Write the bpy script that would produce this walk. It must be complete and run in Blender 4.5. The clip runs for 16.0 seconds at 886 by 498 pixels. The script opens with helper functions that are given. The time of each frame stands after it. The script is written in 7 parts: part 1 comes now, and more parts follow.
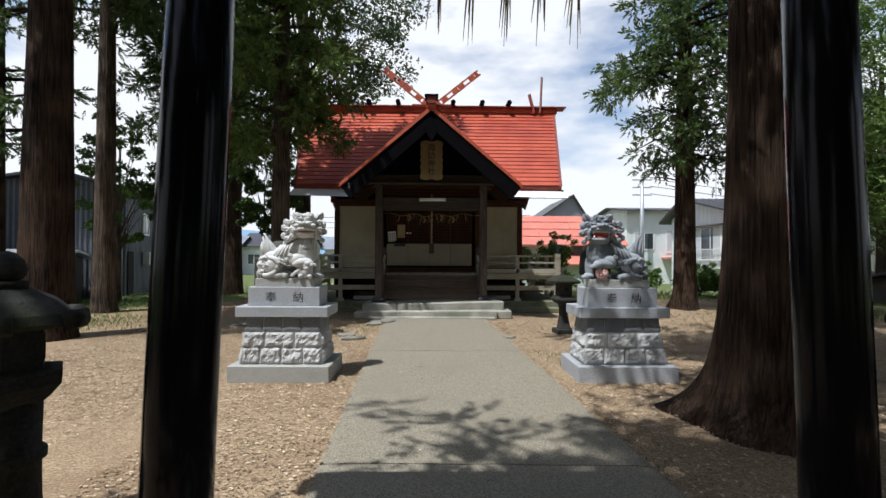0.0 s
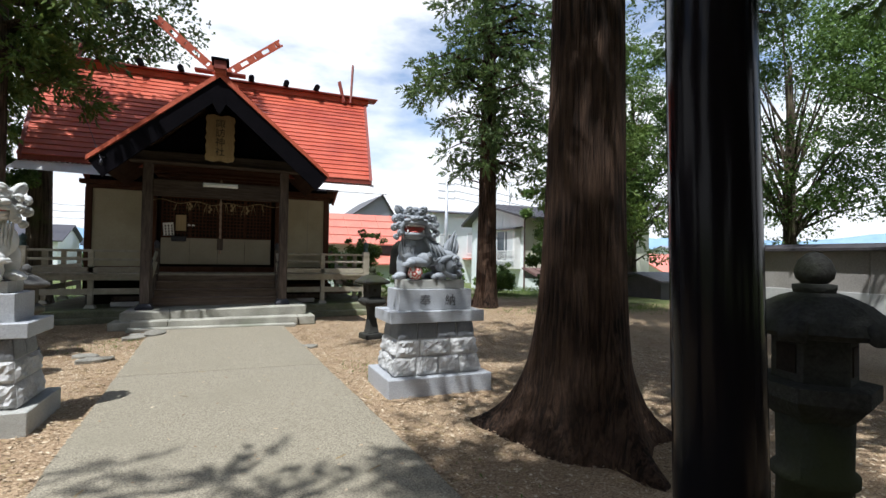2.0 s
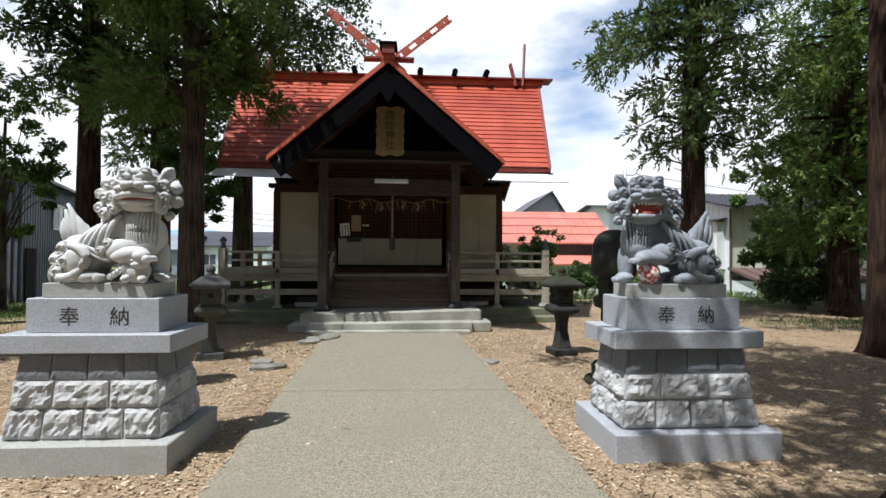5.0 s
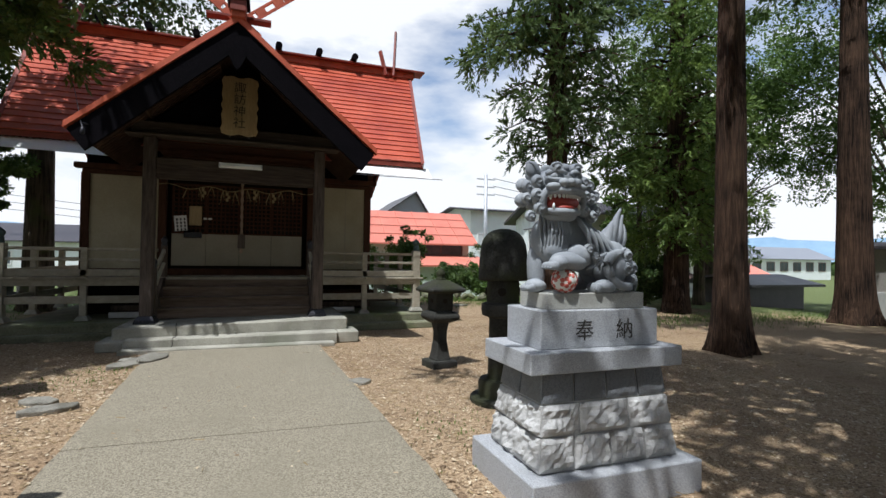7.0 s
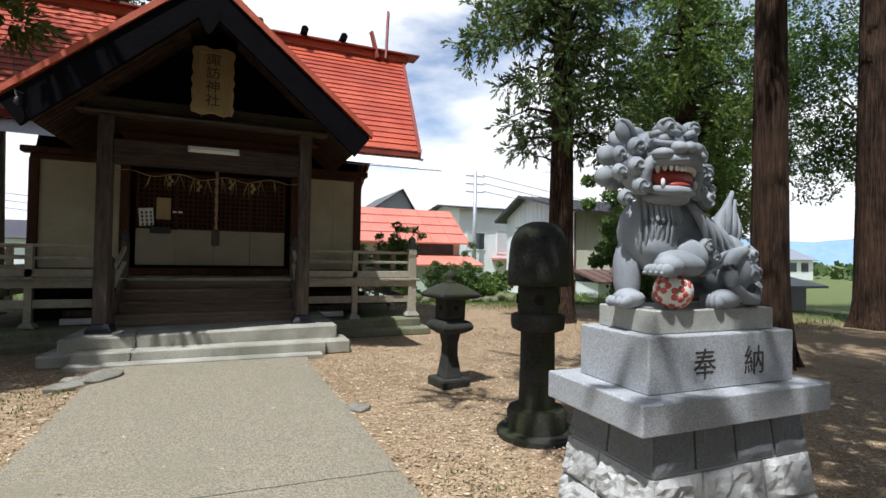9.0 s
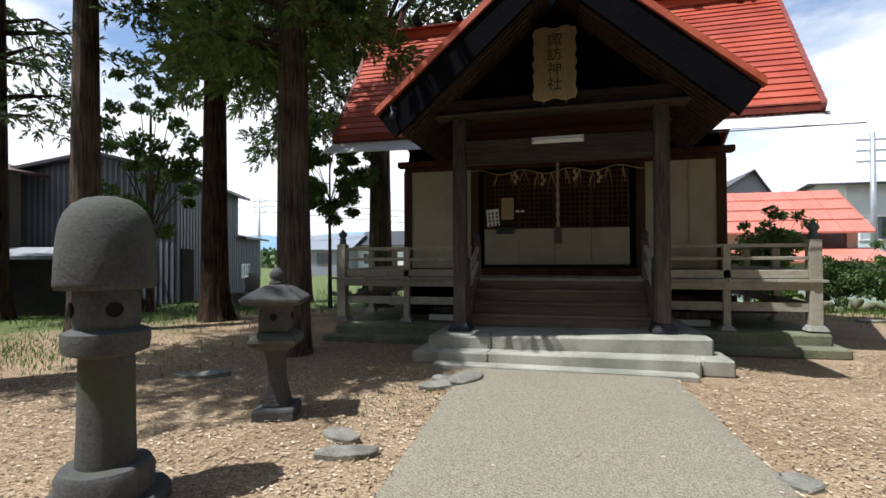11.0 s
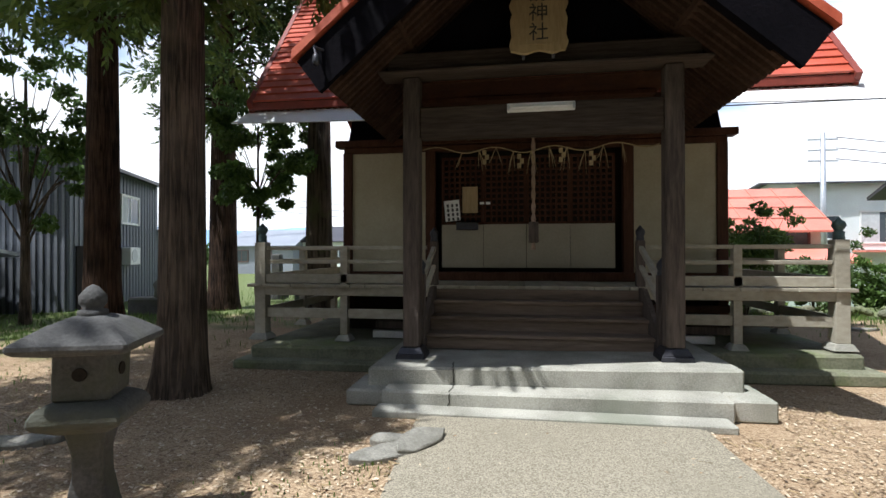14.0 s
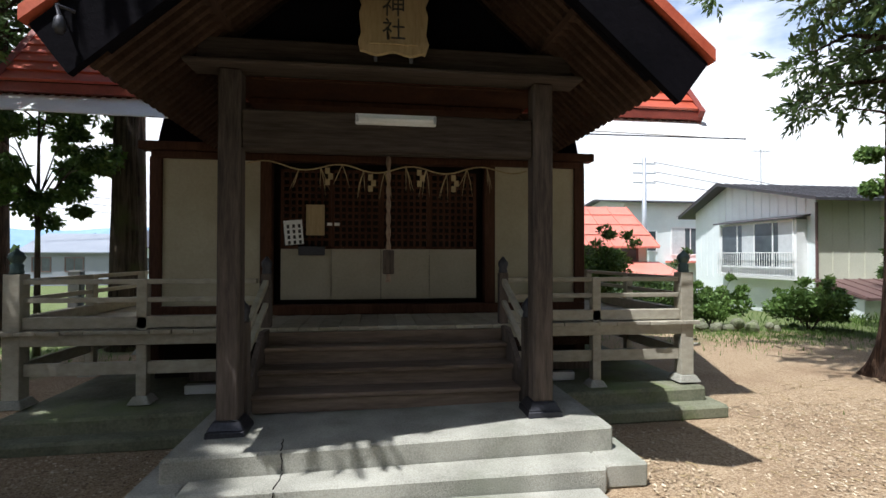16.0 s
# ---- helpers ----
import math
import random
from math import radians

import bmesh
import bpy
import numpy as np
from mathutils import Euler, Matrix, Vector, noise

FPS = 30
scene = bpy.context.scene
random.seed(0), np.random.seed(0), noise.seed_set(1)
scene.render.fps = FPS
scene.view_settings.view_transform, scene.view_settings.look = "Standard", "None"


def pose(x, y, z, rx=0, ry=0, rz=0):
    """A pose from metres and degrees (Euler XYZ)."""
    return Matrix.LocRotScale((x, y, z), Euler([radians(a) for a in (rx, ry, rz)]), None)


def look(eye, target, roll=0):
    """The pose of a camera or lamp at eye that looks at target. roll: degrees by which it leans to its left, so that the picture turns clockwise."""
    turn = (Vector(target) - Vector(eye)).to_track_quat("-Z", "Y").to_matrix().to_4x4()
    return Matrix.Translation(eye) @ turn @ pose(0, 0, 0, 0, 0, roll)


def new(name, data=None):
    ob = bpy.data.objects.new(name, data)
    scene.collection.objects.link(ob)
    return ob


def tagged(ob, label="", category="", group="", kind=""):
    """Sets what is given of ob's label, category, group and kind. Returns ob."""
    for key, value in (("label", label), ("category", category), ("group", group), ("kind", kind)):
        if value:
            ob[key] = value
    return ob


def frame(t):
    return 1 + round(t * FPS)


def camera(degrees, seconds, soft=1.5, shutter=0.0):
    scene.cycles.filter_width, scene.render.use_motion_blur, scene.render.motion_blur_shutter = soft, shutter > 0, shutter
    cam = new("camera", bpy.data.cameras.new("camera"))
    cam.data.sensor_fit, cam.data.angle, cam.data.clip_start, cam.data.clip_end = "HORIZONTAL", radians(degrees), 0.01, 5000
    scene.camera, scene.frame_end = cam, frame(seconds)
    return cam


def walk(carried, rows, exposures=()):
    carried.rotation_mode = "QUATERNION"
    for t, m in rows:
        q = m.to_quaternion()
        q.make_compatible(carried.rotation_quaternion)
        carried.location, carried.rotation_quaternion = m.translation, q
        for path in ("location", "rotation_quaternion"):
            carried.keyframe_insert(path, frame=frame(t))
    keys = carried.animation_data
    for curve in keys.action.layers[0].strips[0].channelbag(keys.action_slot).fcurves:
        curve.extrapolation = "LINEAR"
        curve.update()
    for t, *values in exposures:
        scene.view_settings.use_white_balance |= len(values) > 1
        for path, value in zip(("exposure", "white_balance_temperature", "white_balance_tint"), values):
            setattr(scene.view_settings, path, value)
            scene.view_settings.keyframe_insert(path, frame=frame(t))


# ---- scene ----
cam = camera(84.0, 16.0)
PATH = [
    (0, (0.103, 1.589, 1.63), (0.136, 3.589, 1.658), 0.3),
    (0.5, (0.179, 1.825, 1.645), (0.477, 3.802, 1.672), 0.7),
    (1, (0.202, 2.097, 1.63), (0.691, 4.037, 1.66), 1.0),
    (1.5, (0.262, 2.346, 1.601), (0.981, 4.212, 1.64), 1.0),
    (2, (0.369, 2.643, 1.583), (1.147, 4.485, 1.62), 0.9),
    (2.5, (0.428, 2.922, 1.57), (1.207, 4.764, 1.607), 0.9),
    (3, (0.424, 3.261, 1.561), (1.255, 5.08, 1.603), 1.0),
    (3.5, (0.425, 3.558, 1.55), (1.246, 5.382, 1.591), 0.9),
    (4, (0.437, 3.884, 1.522), (0.779, 5.854, 1.563), 0.5),
    (4.2, (0.428, 3.98, 1.519), (0.564, 5.975, 1.558), 0.3),
    (6.3, (0.433, 5.074, 1.528), (0.578, 7.068, 1.555), 0.4),
    (6.5, (0.43, 5.187, 1.523), (0.758, 7.16, 1.555), 0.5),
    (7, (0.463, 5.406, 1.533), (1.146, 7.285, 1.574), 0.8),
    (7.5, (0.615, 5.672, 1.536), (1.406, 7.509, 1.574), 0.8),
    (8, (0.667, 5.898, 1.527), (1.537, 7.698, 1.572), 0.9),
    (8.5, (0.59, 6.21, 1.544), (1.51, 7.985, 1.588), 1.1),
    (9, (0.514, 6.531, 1.535), (1.262, 8.386, 1.573), 1.0),
    (9.5, (0.467, 6.854, 1.556), (0.885, 8.809, 1.585), 0.7),
    (10, (0.386, 7.162, 1.521), (0.407, 9.162, 1.55), 0.1),
    (12.3, (-0.169, 8.568, 1.497), (-0.896, 10.431, 1.515), -0.3),
    (12.5, (-0.206, 8.672, 1.498), (-0.962, 10.524, 1.516), -0.4),
    (13, (-0.239, 9.021, 1.511), (-1.099, 10.827, 1.526), -0.7),
    (13.5, (-0.215, 9.37, 1.508), (-1.013, 11.204, 1.525), -0.6),
    (14, (-0.239, 9.581, 1.577), (-0.535, 11.559, 1.587), -0.1),
    (14.5, (-0.194, 9.898, 1.593), (-0.184, 11.898, 1.606), 0.2),
    (15, (-0.146, 10.217, 1.686), (-0.071, 12.216, 1.7), 0.1),
    (15.5, (-0.156, 10.453, 1.834), (0.037, 12.444, 1.854), 0.2),
    (16, (-0.146, 10.589, 1.936), (0.122, 12.571, 1.961), 0.1),
]
walk(cam, [(t, look(eye, target, roll)) for t, eye, target, roll in PATH], [(0, 0.06, 6080, 10), (1, 0.26, 6080, 10), (2, 0.38, 6080, 10), (4, 0.42, 6080, 10), (6.5, 0.02, 6100, 10), (7.2, 0.14, 6120, 10), (9, 0.26, 6150, 10), (10, 0.14, 6120, 10), (12.5, 0.62, 6000, 10), (14.5, 0.62, 6040, 10), (16, 0.56, 6040, 10)])

# ---- sky and sun ----
SUN_TO = Vector((-1.15, -0.95, 3.2)).normalized()
world = bpy.data.worlds.new("sky")
scene.world = world
world.use_nodes = True
wn, wl = world.node_tree.nodes, world.node_tree.links
wn.clear()
sky = wn.new("ShaderNodeTexSky")
sky.sky_type = "NISHITA"
sky.sun_disc = False
sky.sun_elevation = math.asin(SUN_TO.z)
sky.sun_rotation = math.atan2(SUN_TO.x, SUN_TO.y)
sky_bg = wn.new("ShaderNodeBackground")
sky_bg.inputs["Strength"].default_value = 0.14
cloud_bg = wn.new("ShaderNodeBackground")
cloud_bg.inputs["Color"].default_value = (1.0, 1.0, 1.0, 1)
cloud_bg.inputs["Strength"].default_value = 0.95
coord = wn.new("ShaderNodeTexCoord")
stretch = wn.new("ShaderNodeMapping")
stretch.inputs["Scale"].default_value = (1.0, 1.0, 2.6)
stretch.inputs["Location"].default_value = (0.35, 0.2, 0.0)
cloud = wn.new("ShaderNodeTexNoise")
cloud.inputs["Scale"].default_value = 2.1
cloud.inputs["Detail"].default_value = 7
cloud.inputs["Roughness"].default_value = 0.52
edge = wn.new("ShaderNodeValToRGB")
edge.color_ramp.elements[0].position, edge.color_ramp.elements[1].position = 0.42, 0.56
mixw = wn.new("ShaderNodeMixShader")
outw = wn.new("ShaderNodeOutputWorld")
wl.new(coord.outputs["Generated"], stretch.inputs["Vector"])
wl.new(stretch.outputs[0], cloud.inputs["Vector"])
# cloud thickens towards the horizon
height, haze, total = wn.new("ShaderNodeSeparateXYZ"), wn.new("ShaderNodeMapRange"), wn.new("ShaderNodeMath")
haze.inputs["From Min"].default_value, haze.inputs["From Max"].default_value = 0.05, 0.75
haze.inputs["To Min"].default_value, haze.inputs["To Max"].default_value = 0.19, -0.13
total.operation = "ADD"
wl.new(coord.outputs["Generated"], height.inputs[0])
wl.new(height.outputs["Z"], haze.inputs["Value"])
wl.new(haze.outputs[0], total.inputs[0])
wl.new(cloud.outputs["Fac"], total.inputs[1])
wl.new(total.outputs[0], edge.inputs[0])
wl.new(sky.outputs[0], sky_bg.inputs["Color"])
wl.new(edge.outputs[0], mixw.inputs[0])
wl.new(sky_bg.outputs[0], mixw.inputs[1])
wl.new(cloud_bg.outputs[0], mixw.inputs[2])
wl.new(mixw.outputs[0], outw.inputs[0])
sun_data = bpy.data.lights.new("sun", "SUN")
sun_data.energy, sun_data.angle, sun_data.color = 5.0, radians(0.5), (1.0, 0.98, 0.95)
sun = new("sun", sun_data)
sun.matrix_world = look(SUN_TO * 60, (0, 0, 0))

# ---- materials ----


def shader(name):
    m = bpy.data.materials.new(name)
    m.use_nodes = True
    n = m.node_tree.nodes
    return m, n, m.node_tree.links, n["Principled BSDF"]


def rough_mat(name, dark, light, scale=3.0, fine=40.0, rough=0.8, bump=0.3, metal=0.0, stretch_to=(1, 1, 1), spec=0.5, stain=None, object_space=False, per_piece=0.0, dist=0.02):
    """Two colours mixed by coarse and fine noise, with relief; stain: a third colour in broad patches."""
    m, n, l, b = shader(name)
    tc, mp = n.new("ShaderNodeTexCoord"), n.new("ShaderNodeMapping")
    if object_space:
        l.new(tc.outputs["Object"], mp.inputs["Vector"])
    else:
        geo = n.new("ShaderNodeNewGeometry")
        l.new(geo.outputs["Position"], mp.inputs["Vector"])
    mp.inputs["Scale"].default_value = stretch_to
    big, small = n.new("ShaderNodeTexNoise"), n.new("ShaderNodeTexNoise")
    big.inputs["Scale"].default_value, big.inputs["Detail"].default_value = scale, 5
    small.inputs["Scale"].default_value, small.inputs["Detail"].default_value = fine, 6
    small.inputs["Roughness"].default_value = 0.65
    for t in (big, small):
        l.new(mp.outputs[0], t.inputs["Vector"])
    add = n.new("ShaderNodeMath")
    add.operation = "ADD"
    half = n.new("ShaderNodeMath")
    half.operation = "MULTIPLY_ADD"
    half.inputs[1].default_value, half.inputs[2].default_value = 1.6, -1.1
    l.new(big.outputs["Fac"], add.inputs[0])
    l.new(small.outputs["Fac"], add.inputs[1])
    l.new(add.outputs[0], half.inputs[0])
    ramp = n.new("ShaderNodeMix")
    ramp.data_type = "RGBA"
    ramp.inputs["A"].default_value, ramp.inputs["B"].default_value = (*dark, 1), (*light, 1)
    l.new(half.outputs[0], ramp.inputs["Factor"])
    out = ramp.outputs["Result"]
    if stain:
        patch, cut, mx = n.new("ShaderNodeTexNoise"), n.new("ShaderNodeValToRGB"), n.new("ShaderNodeMix")
        patch.inputs["Scale"].default_value, patch.inputs["Detail"].default_value = scale * 0.45, 6
        cut.color_ramp.elements[0].position, cut.color_ramp.elements[1].position = 0.5, 0.68
        mx.data_type = "RGBA"
        mx.inputs["B"].default_value = (*stain, 1)
        l.new(mp.outputs[0], patch.inputs["Vector"])
        l.new(patch.outputs["Fac"], cut.inputs[0])
        l.new(cut.outputs[0], mx.inputs["Factor"])
        l.new(out, mx.inputs["A"])
        out = mx.outputs["Result"]
    if per_piece:
        info, mul, hsv = n.new("ShaderNodeObjectInfo"), n.new("ShaderNodeMath"), n.new("ShaderNodeHueSaturation")
        mul.operation = "MULTIPLY_ADD"
        mul.inputs[1].default_value, mul.inputs[2].default_value = per_piece, 1 - per_piece / 2
        l.new(info.outputs["Random"], mul.inputs[0])
        l.new(mul.outputs[0], hsv.inputs["Value"])
        l.new(out, hsv.inputs["Color"])
        out = hsv.outputs[0]
    l.new(out, b.inputs["Base Color"])
    bp = n.new("ShaderNodeBump")
    bp.inputs["Strength"].default_value, bp.inputs["Distance"].default_value = bump, dist
    l.new(small.outputs["Fac"], bp.inputs["Height"])
    l.new(bp.outputs[0], b.inputs["Normal"])
    rr = n.new("ShaderNodeMapRange")
    rr.inputs["To Min"].default_value, rr.inputs["To Max"].default_value = max(0.05, rough - 0.12), min(1, rough + 0.12)
    l.new(big.outputs["Fac"], rr.inputs["Value"])
    l.new(rr.outputs[0], b.inputs["Roughness"])
    b.inputs["Metallic"].default_value = metal
    b.inputs["Specular IOR Level"].default_value = spec
    return m


def granite_mat(name, base, speck, rough, grain=260, bump=0.0):
    m, n, l, b = shader(name)
    geo, v, no = n.new("ShaderNodeNewGeometry"), n.new("ShaderNodeTexVoronoi"), n.new("ShaderNodeTexNoise")
    v.inputs["Scale"].default_value, no.inputs["Scale"].default_value = grain, 5 if grain > 200 else 0.9
    no.inputs["Detail"].default_value = 6
    l.new(geo.outputs["Position"], v.inputs["Vector"])
    l.new(geo.outputs["Position"], no.inputs["Vector"])
    sep = n.new("ShaderNodeSeparateColor")
    l.new(v.outputs["Color"], sep.inputs[0])
    mx, mx2 = n.new("ShaderNodeMix"), n.new("ShaderNodeMix")
    for q in (mx, mx2):
        q.data_type = "RGBA"
    mx.inputs["A"].default_value, mx.inputs["B"].default_value = (*speck, 1), (*base, 1)
    mx2.inputs["B"].default_value = (base[0] * 0.62, base[1] * 0.62, base[2] * 0.6, 1)
    l.new(sep.outputs[0], mx.inputs["Factor"])
    l.new(mx.outputs["Result"], mx2.inputs["A"])
    rp = n.new("ShaderNodeValToRGB")
    rp.color_ramp.elements[0].position, rp.color_ramp.elements[1].position = 0.5, 0.8
    l.new(no.outputs["Fac"], rp.inputs[0])
    l.new(rp.outputs[0], mx2.inputs["Factor"])
    l.new(mx2.outputs["Result"], b.inputs["Base Color"])
    b.inputs["Roughness"].default_value = rough
    if bump:
        bp = n.new("ShaderNodeBump")
        bp.inputs["Strength"].default_value, bp.inputs["Distance"].default_value = bump, 0.008
        l.new(sep.outputs[0], bp.inputs["Height"])
        l.new(bp.outputs[0], b.inputs["Normal"])
    return m


def bark_mat(name, dark, light, freq=30, moss=None):
    """Fibrous bark: long upright fissures between lighter ridges, with broad stains."""
    m, n, l, b = shader(name)
    geo, mp = n.new("ShaderNodeNewGeometry"), n.new("ShaderNodeMapping")
    mp.inputs["Scale"].default_value = (1, 1, 0.055)
    fis, fib, big = n.new("ShaderNodeTexNoise"), n.new("ShaderNodeTexNoise"), n.new("ShaderNodeTexNoise")
    for q, sc, dt in ((fis, freq, 4), (fib, freq * 4, 5), (big, 1.7, 5)):
        q.inputs["Scale"].default_value, q.inputs["Detail"].default_value = sc, dt
        l.new((geo.outputs["Position"] if q is big else mp.outputs[0]), q.inputs["Vector"])
    l.new(geo.outputs["Position"], mp.inputs["Vector"])
    fis.inputs["Distortion"].default_value = 0.6
    ridge = n.new("ShaderNodeValToRGB")
    ridge.color_ramp.elements[0].position, ridge.color_ramp.elements[1].position = 0.40, 0.60
    l.new(fis.outputs["Fac"], ridge.inputs[0])
    mul = n.new("ShaderNodeMath")
    mul.operation = "MULTIPLY"
    l.new(ridge.outputs[0], mul.inputs[0])
    l.new(fib.outputs["Fac"], mul.inputs[1])
    tone = n.new("ShaderNodeMath")
    tone.operation = "MULTIPLY_ADD"
    tone.inputs[1].default_value = 0.9
    sub2 = n.new("ShaderNodeMath")
    sub2.operation = "MULTIPLY_ADD"
    sub2.inputs[1].default_value, sub2.inputs[2].default_value = 1.3, -0.5
    l.new(big.outputs["Fac"], sub2.inputs[0])
    l.new(mul.outputs[0], tone.inputs[0])
    l.new(sub2.outputs[0], tone.inputs[2])
    mx = n.new("ShaderNodeMix")
    mx.data_type = "RGBA"
    mx.inputs["A"].default_value, mx.inputs["B"].default_value = (*dark, 1), (*light, 1)
    l.new(tone.outputs[0], mx.inputs["Factor"])
    out = mx.outputs["Result"]
    if moss:
        pt, cut, m2 = n.new("ShaderNodeTexNoise"), n.new("ShaderNodeValToRGB"), n.new("ShaderNodeMix")
        pt.inputs["Scale"].default_value = 2.2
        cut.color_ramp.elements[0].position, cut.color_ramp.elements[1].position = 0.52, 0.7
        m2.data_type = "RGBA"
        m2.inputs["B"].default_value = (*moss, 1)
        l.new(geo.outputs["Position"], pt.inputs["Vector"])
        l.new(pt.outputs["Fac"], cut.inputs[0])
        l.new(cut.outputs[0], m2.inputs["Factor"])
        l.new(out, m2.inputs["A"])
        out = m2.outputs["Result"]
    l.new(out, b.inputs["Base Color"])
    b.inputs["Roughness"].default_value, b.inputs["Specular IOR Level"].default_value = 0.95, 0.15
    bp = n.new("ShaderNodeBump")
    bp.inputs["Strength"].default_value, bp.inputs["Distance"].default_value = 1.0, 0.06
    l.new(mul.outputs[0], bp.inputs["Height"])
    l.new(bp.outputs[0], b.inputs["Normal"])
    return m


def leaf_mat(name, dark, light, rough=0.55, glow=0.32):
    m, n, l, b = shader(name)
    geo, no = n.new("ShaderNodeNewGeometry"), n.new("ShaderNodeTexNoise")
    no.inputs["Scale"].default_value, no.inputs["Detail"].default_value = 1.3, 3
    l.new(geo.outputs["Position"], no.inputs["Vector"])
    add = n.new("ShaderNodeMath")
    add.operation = "MULTIPLY_ADD"
    add.inputs[1].default_value, add.inputs[2].default_value = 0.5, 0.0
    l.new(geo.outputs["Random Per Island"], add.inputs[0])
    add2 = n.new("ShaderNodeMath")
    add2.operation = "MULTIPLY_ADD"
    add2.inputs[1].default_value = 1.2
    l.new(no.outputs["Fac"], add2.inputs[0])
    sub = n.new("ShaderNodeMath")
    sub.operation = "SUBTRACT"
    sub.inputs[1].default_value = 0.35
    l.new(add.outputs[0], sub.inputs[0])
    l.new(sub.outputs[0], add2.inputs[2])
    mx = n.new("ShaderNodeMix")
    mx.data_type = "RGBA"
    mx.inputs["A"].default_value, mx.inputs["B"].default_value = (*dark, 1), (*light, 1)
    l.new(add2.outputs[0], mx.inputs["Factor"])
    l.new(mx.outputs["Result"], b.inputs["Base Color"])
    b.inputs["Roughness"].default_value = rough
    b.inputs["Specular IOR Level"].default_value = 0.3
    tr, mixer, out = n.new("ShaderNodeBsdfTranslucent"), n.new("ShaderNodeMixShader"), n["Material Output"]
    l.new(mx.outputs["Result"], tr.inputs["Color"])
    mixer.inputs[0].default_value = glow
    l.new(b.outputs[0], mixer.inputs[1])
    l.new(tr.outputs[0], mixer.inputs[2])
    l.new(mixer.outputs[0], out.inputs["Surface"])
    return m


def ground_mat():
    """Trodden earth under a litter of wood chips and needles, with grass farther off."""
    m, n, l, b = shader("chip_litter")
    geo = n.new("ShaderNodeNewGeometry")
    v, v2 = n.new("ShaderNodeTexVoronoi"), n.new("ShaderNodeTexVoronoi")
    mp = n.new("ShaderNodeMapping")
    mp.inputs["Scale"].default_value = (1, 1.7, 1)
    mp.inputs["Rotation"].default_value = (0, 0, 0.6)
    v.inputs["Scale"].default_value, v2.inputs["Scale"].default_value = 55, 130
    l.new(geo.outputs["Position"], mp.inputs["Vector"])
    l.new(mp.outputs[0], v.inputs["Vector"])
    l.new(geo.outputs["Position"], v2.inputs["Vector"])
    rp = n.new("ShaderNodeValToRGB")
    e = rp.color_ramp.elements
    e[0].position, e[0].color = 0.0, (0.14, 0.098, 0.06, 1)
    e[1].position, e[1].color = 1.0, (0.62, 0.50, 0.345, 1)
    for pos, c in ((0.4, (0.31, 0.22, 0.135, 1)), (0.75, (0.45, 0.34, 0.215, 1))):
        q = e.new(pos)
        q.color = c
    sep, sep2 = n.new("ShaderNodeSeparateColor"), n.new("ShaderNodeSeparateColor")
    l.new(v.outputs["Color"], sep.inputs[0])
    l.new(v2.outputs["Color"], sep2.inputs[0])
    mean = n.new("ShaderNodeMath")
    mean.operation = "MULTIPLY_ADD"
    mean.inputs[1].default_value = 0.55
    half = n.new("ShaderNodeMath")
    half.operation = "MULTIPLY"
    half.inputs[1].default_value = 0.45
    l.new(sep2.outputs[0], half.inputs[0])
    l.new(sep.outputs[0], mean.inputs[0])
    l.new(half.outputs[0], mean.inputs[2])
    l.new(mean.outputs[0], rp.inputs[0])
    soil, soilcut, mxs = n.new("ShaderNodeTexNoise"), n.new("ShaderNodeValToRGB"), n.new("ShaderNodeMix")
    soil.inputs["Scale"].default_value, soil.inputs["Detail"].default_value = 0.7, 8
    soilcut.color_ramp.elements[0].position, soilcut.color_ramp.elements[1].position = 0.46, 0.68
    soilcut.color_ramp.elements[1].color = (0.6, 0.6, 0.6, 1)
    mxs.data_type = "RGBA"
    mxs.inputs["B"].default_value = (0.22, 0.145, 0.088, 1)
    l.new(geo.outputs["Position"], soil.inputs["Vector"])
    l.new(soil.outputs["Fac"], soilcut.inputs[0])
    l.new(soilcut.outputs[0], mxs.inputs["Factor"])
    l.new(rp.outputs[0], mxs.inputs["A"])
    # grass beyond the swept yard
    ln = n.new("ShaderNodeVectorMath")
    ln.operation = "DISTANCE"
    ln.inputs[1].default_value = (2.5, 9.5, 0)
    l.new(geo.outputs["Position"], ln.inputs[0])
    gn = n.new("ShaderNodeTexNoise")
    gn.inputs["Scale"].default_value, gn.inputs["Detail"].default_value = 0.9, 8
    l.new(geo.outputs["Position"], gn.inputs["Vector"])
    ad = n.new("ShaderNodeMath")
    ad.operation = "MULTIPLY_ADD"
    ad.inputs[1].default_value = 10.0
    l.new(gn.outputs["Fac"], ad.inputs[0])
    l.new(ln.outputs["Value"], ad.inputs[2])
    mr = n.new("ShaderNodeMapRange")
    mr.inputs["From Min"].default_value, mr.inputs["From Max"].default_value = 17.5, 20.0
    l.new(ad.outputs[0], mr.inputs["Value"])
    gc = n.new("ShaderNodeMix")
    gc.data_type = "RGBA"
    gc.inputs["A"].default_value, gc.inputs["B"].default_value = (0.05, 0.085, 0.025, 1), (0.21, 0.23, 0.095, 1)
    g2 = n.new("ShaderNodeTexNoise")
    g2.inputs["Scale"].default_value, g2.inputs["Detail"].default_value = 9, 8
    l.new(geo.outputs["Position"], g2.inputs["Vector"])
    l.new(g2.outputs["Fac"], gc.inputs["Factor"])
    fin = n.new("ShaderNodeMix")
    fin.data_type = "RGBA"
    l.new(mr.outputs[0], fin.inputs["Factor"])
    l.new(mxs.outputs["Result"], fin.inputs["A"])
    l.new(gc.outputs["Result"], fin.inputs["B"])
    l.new(fin.outputs["Result"], b.inputs["Base Color"])
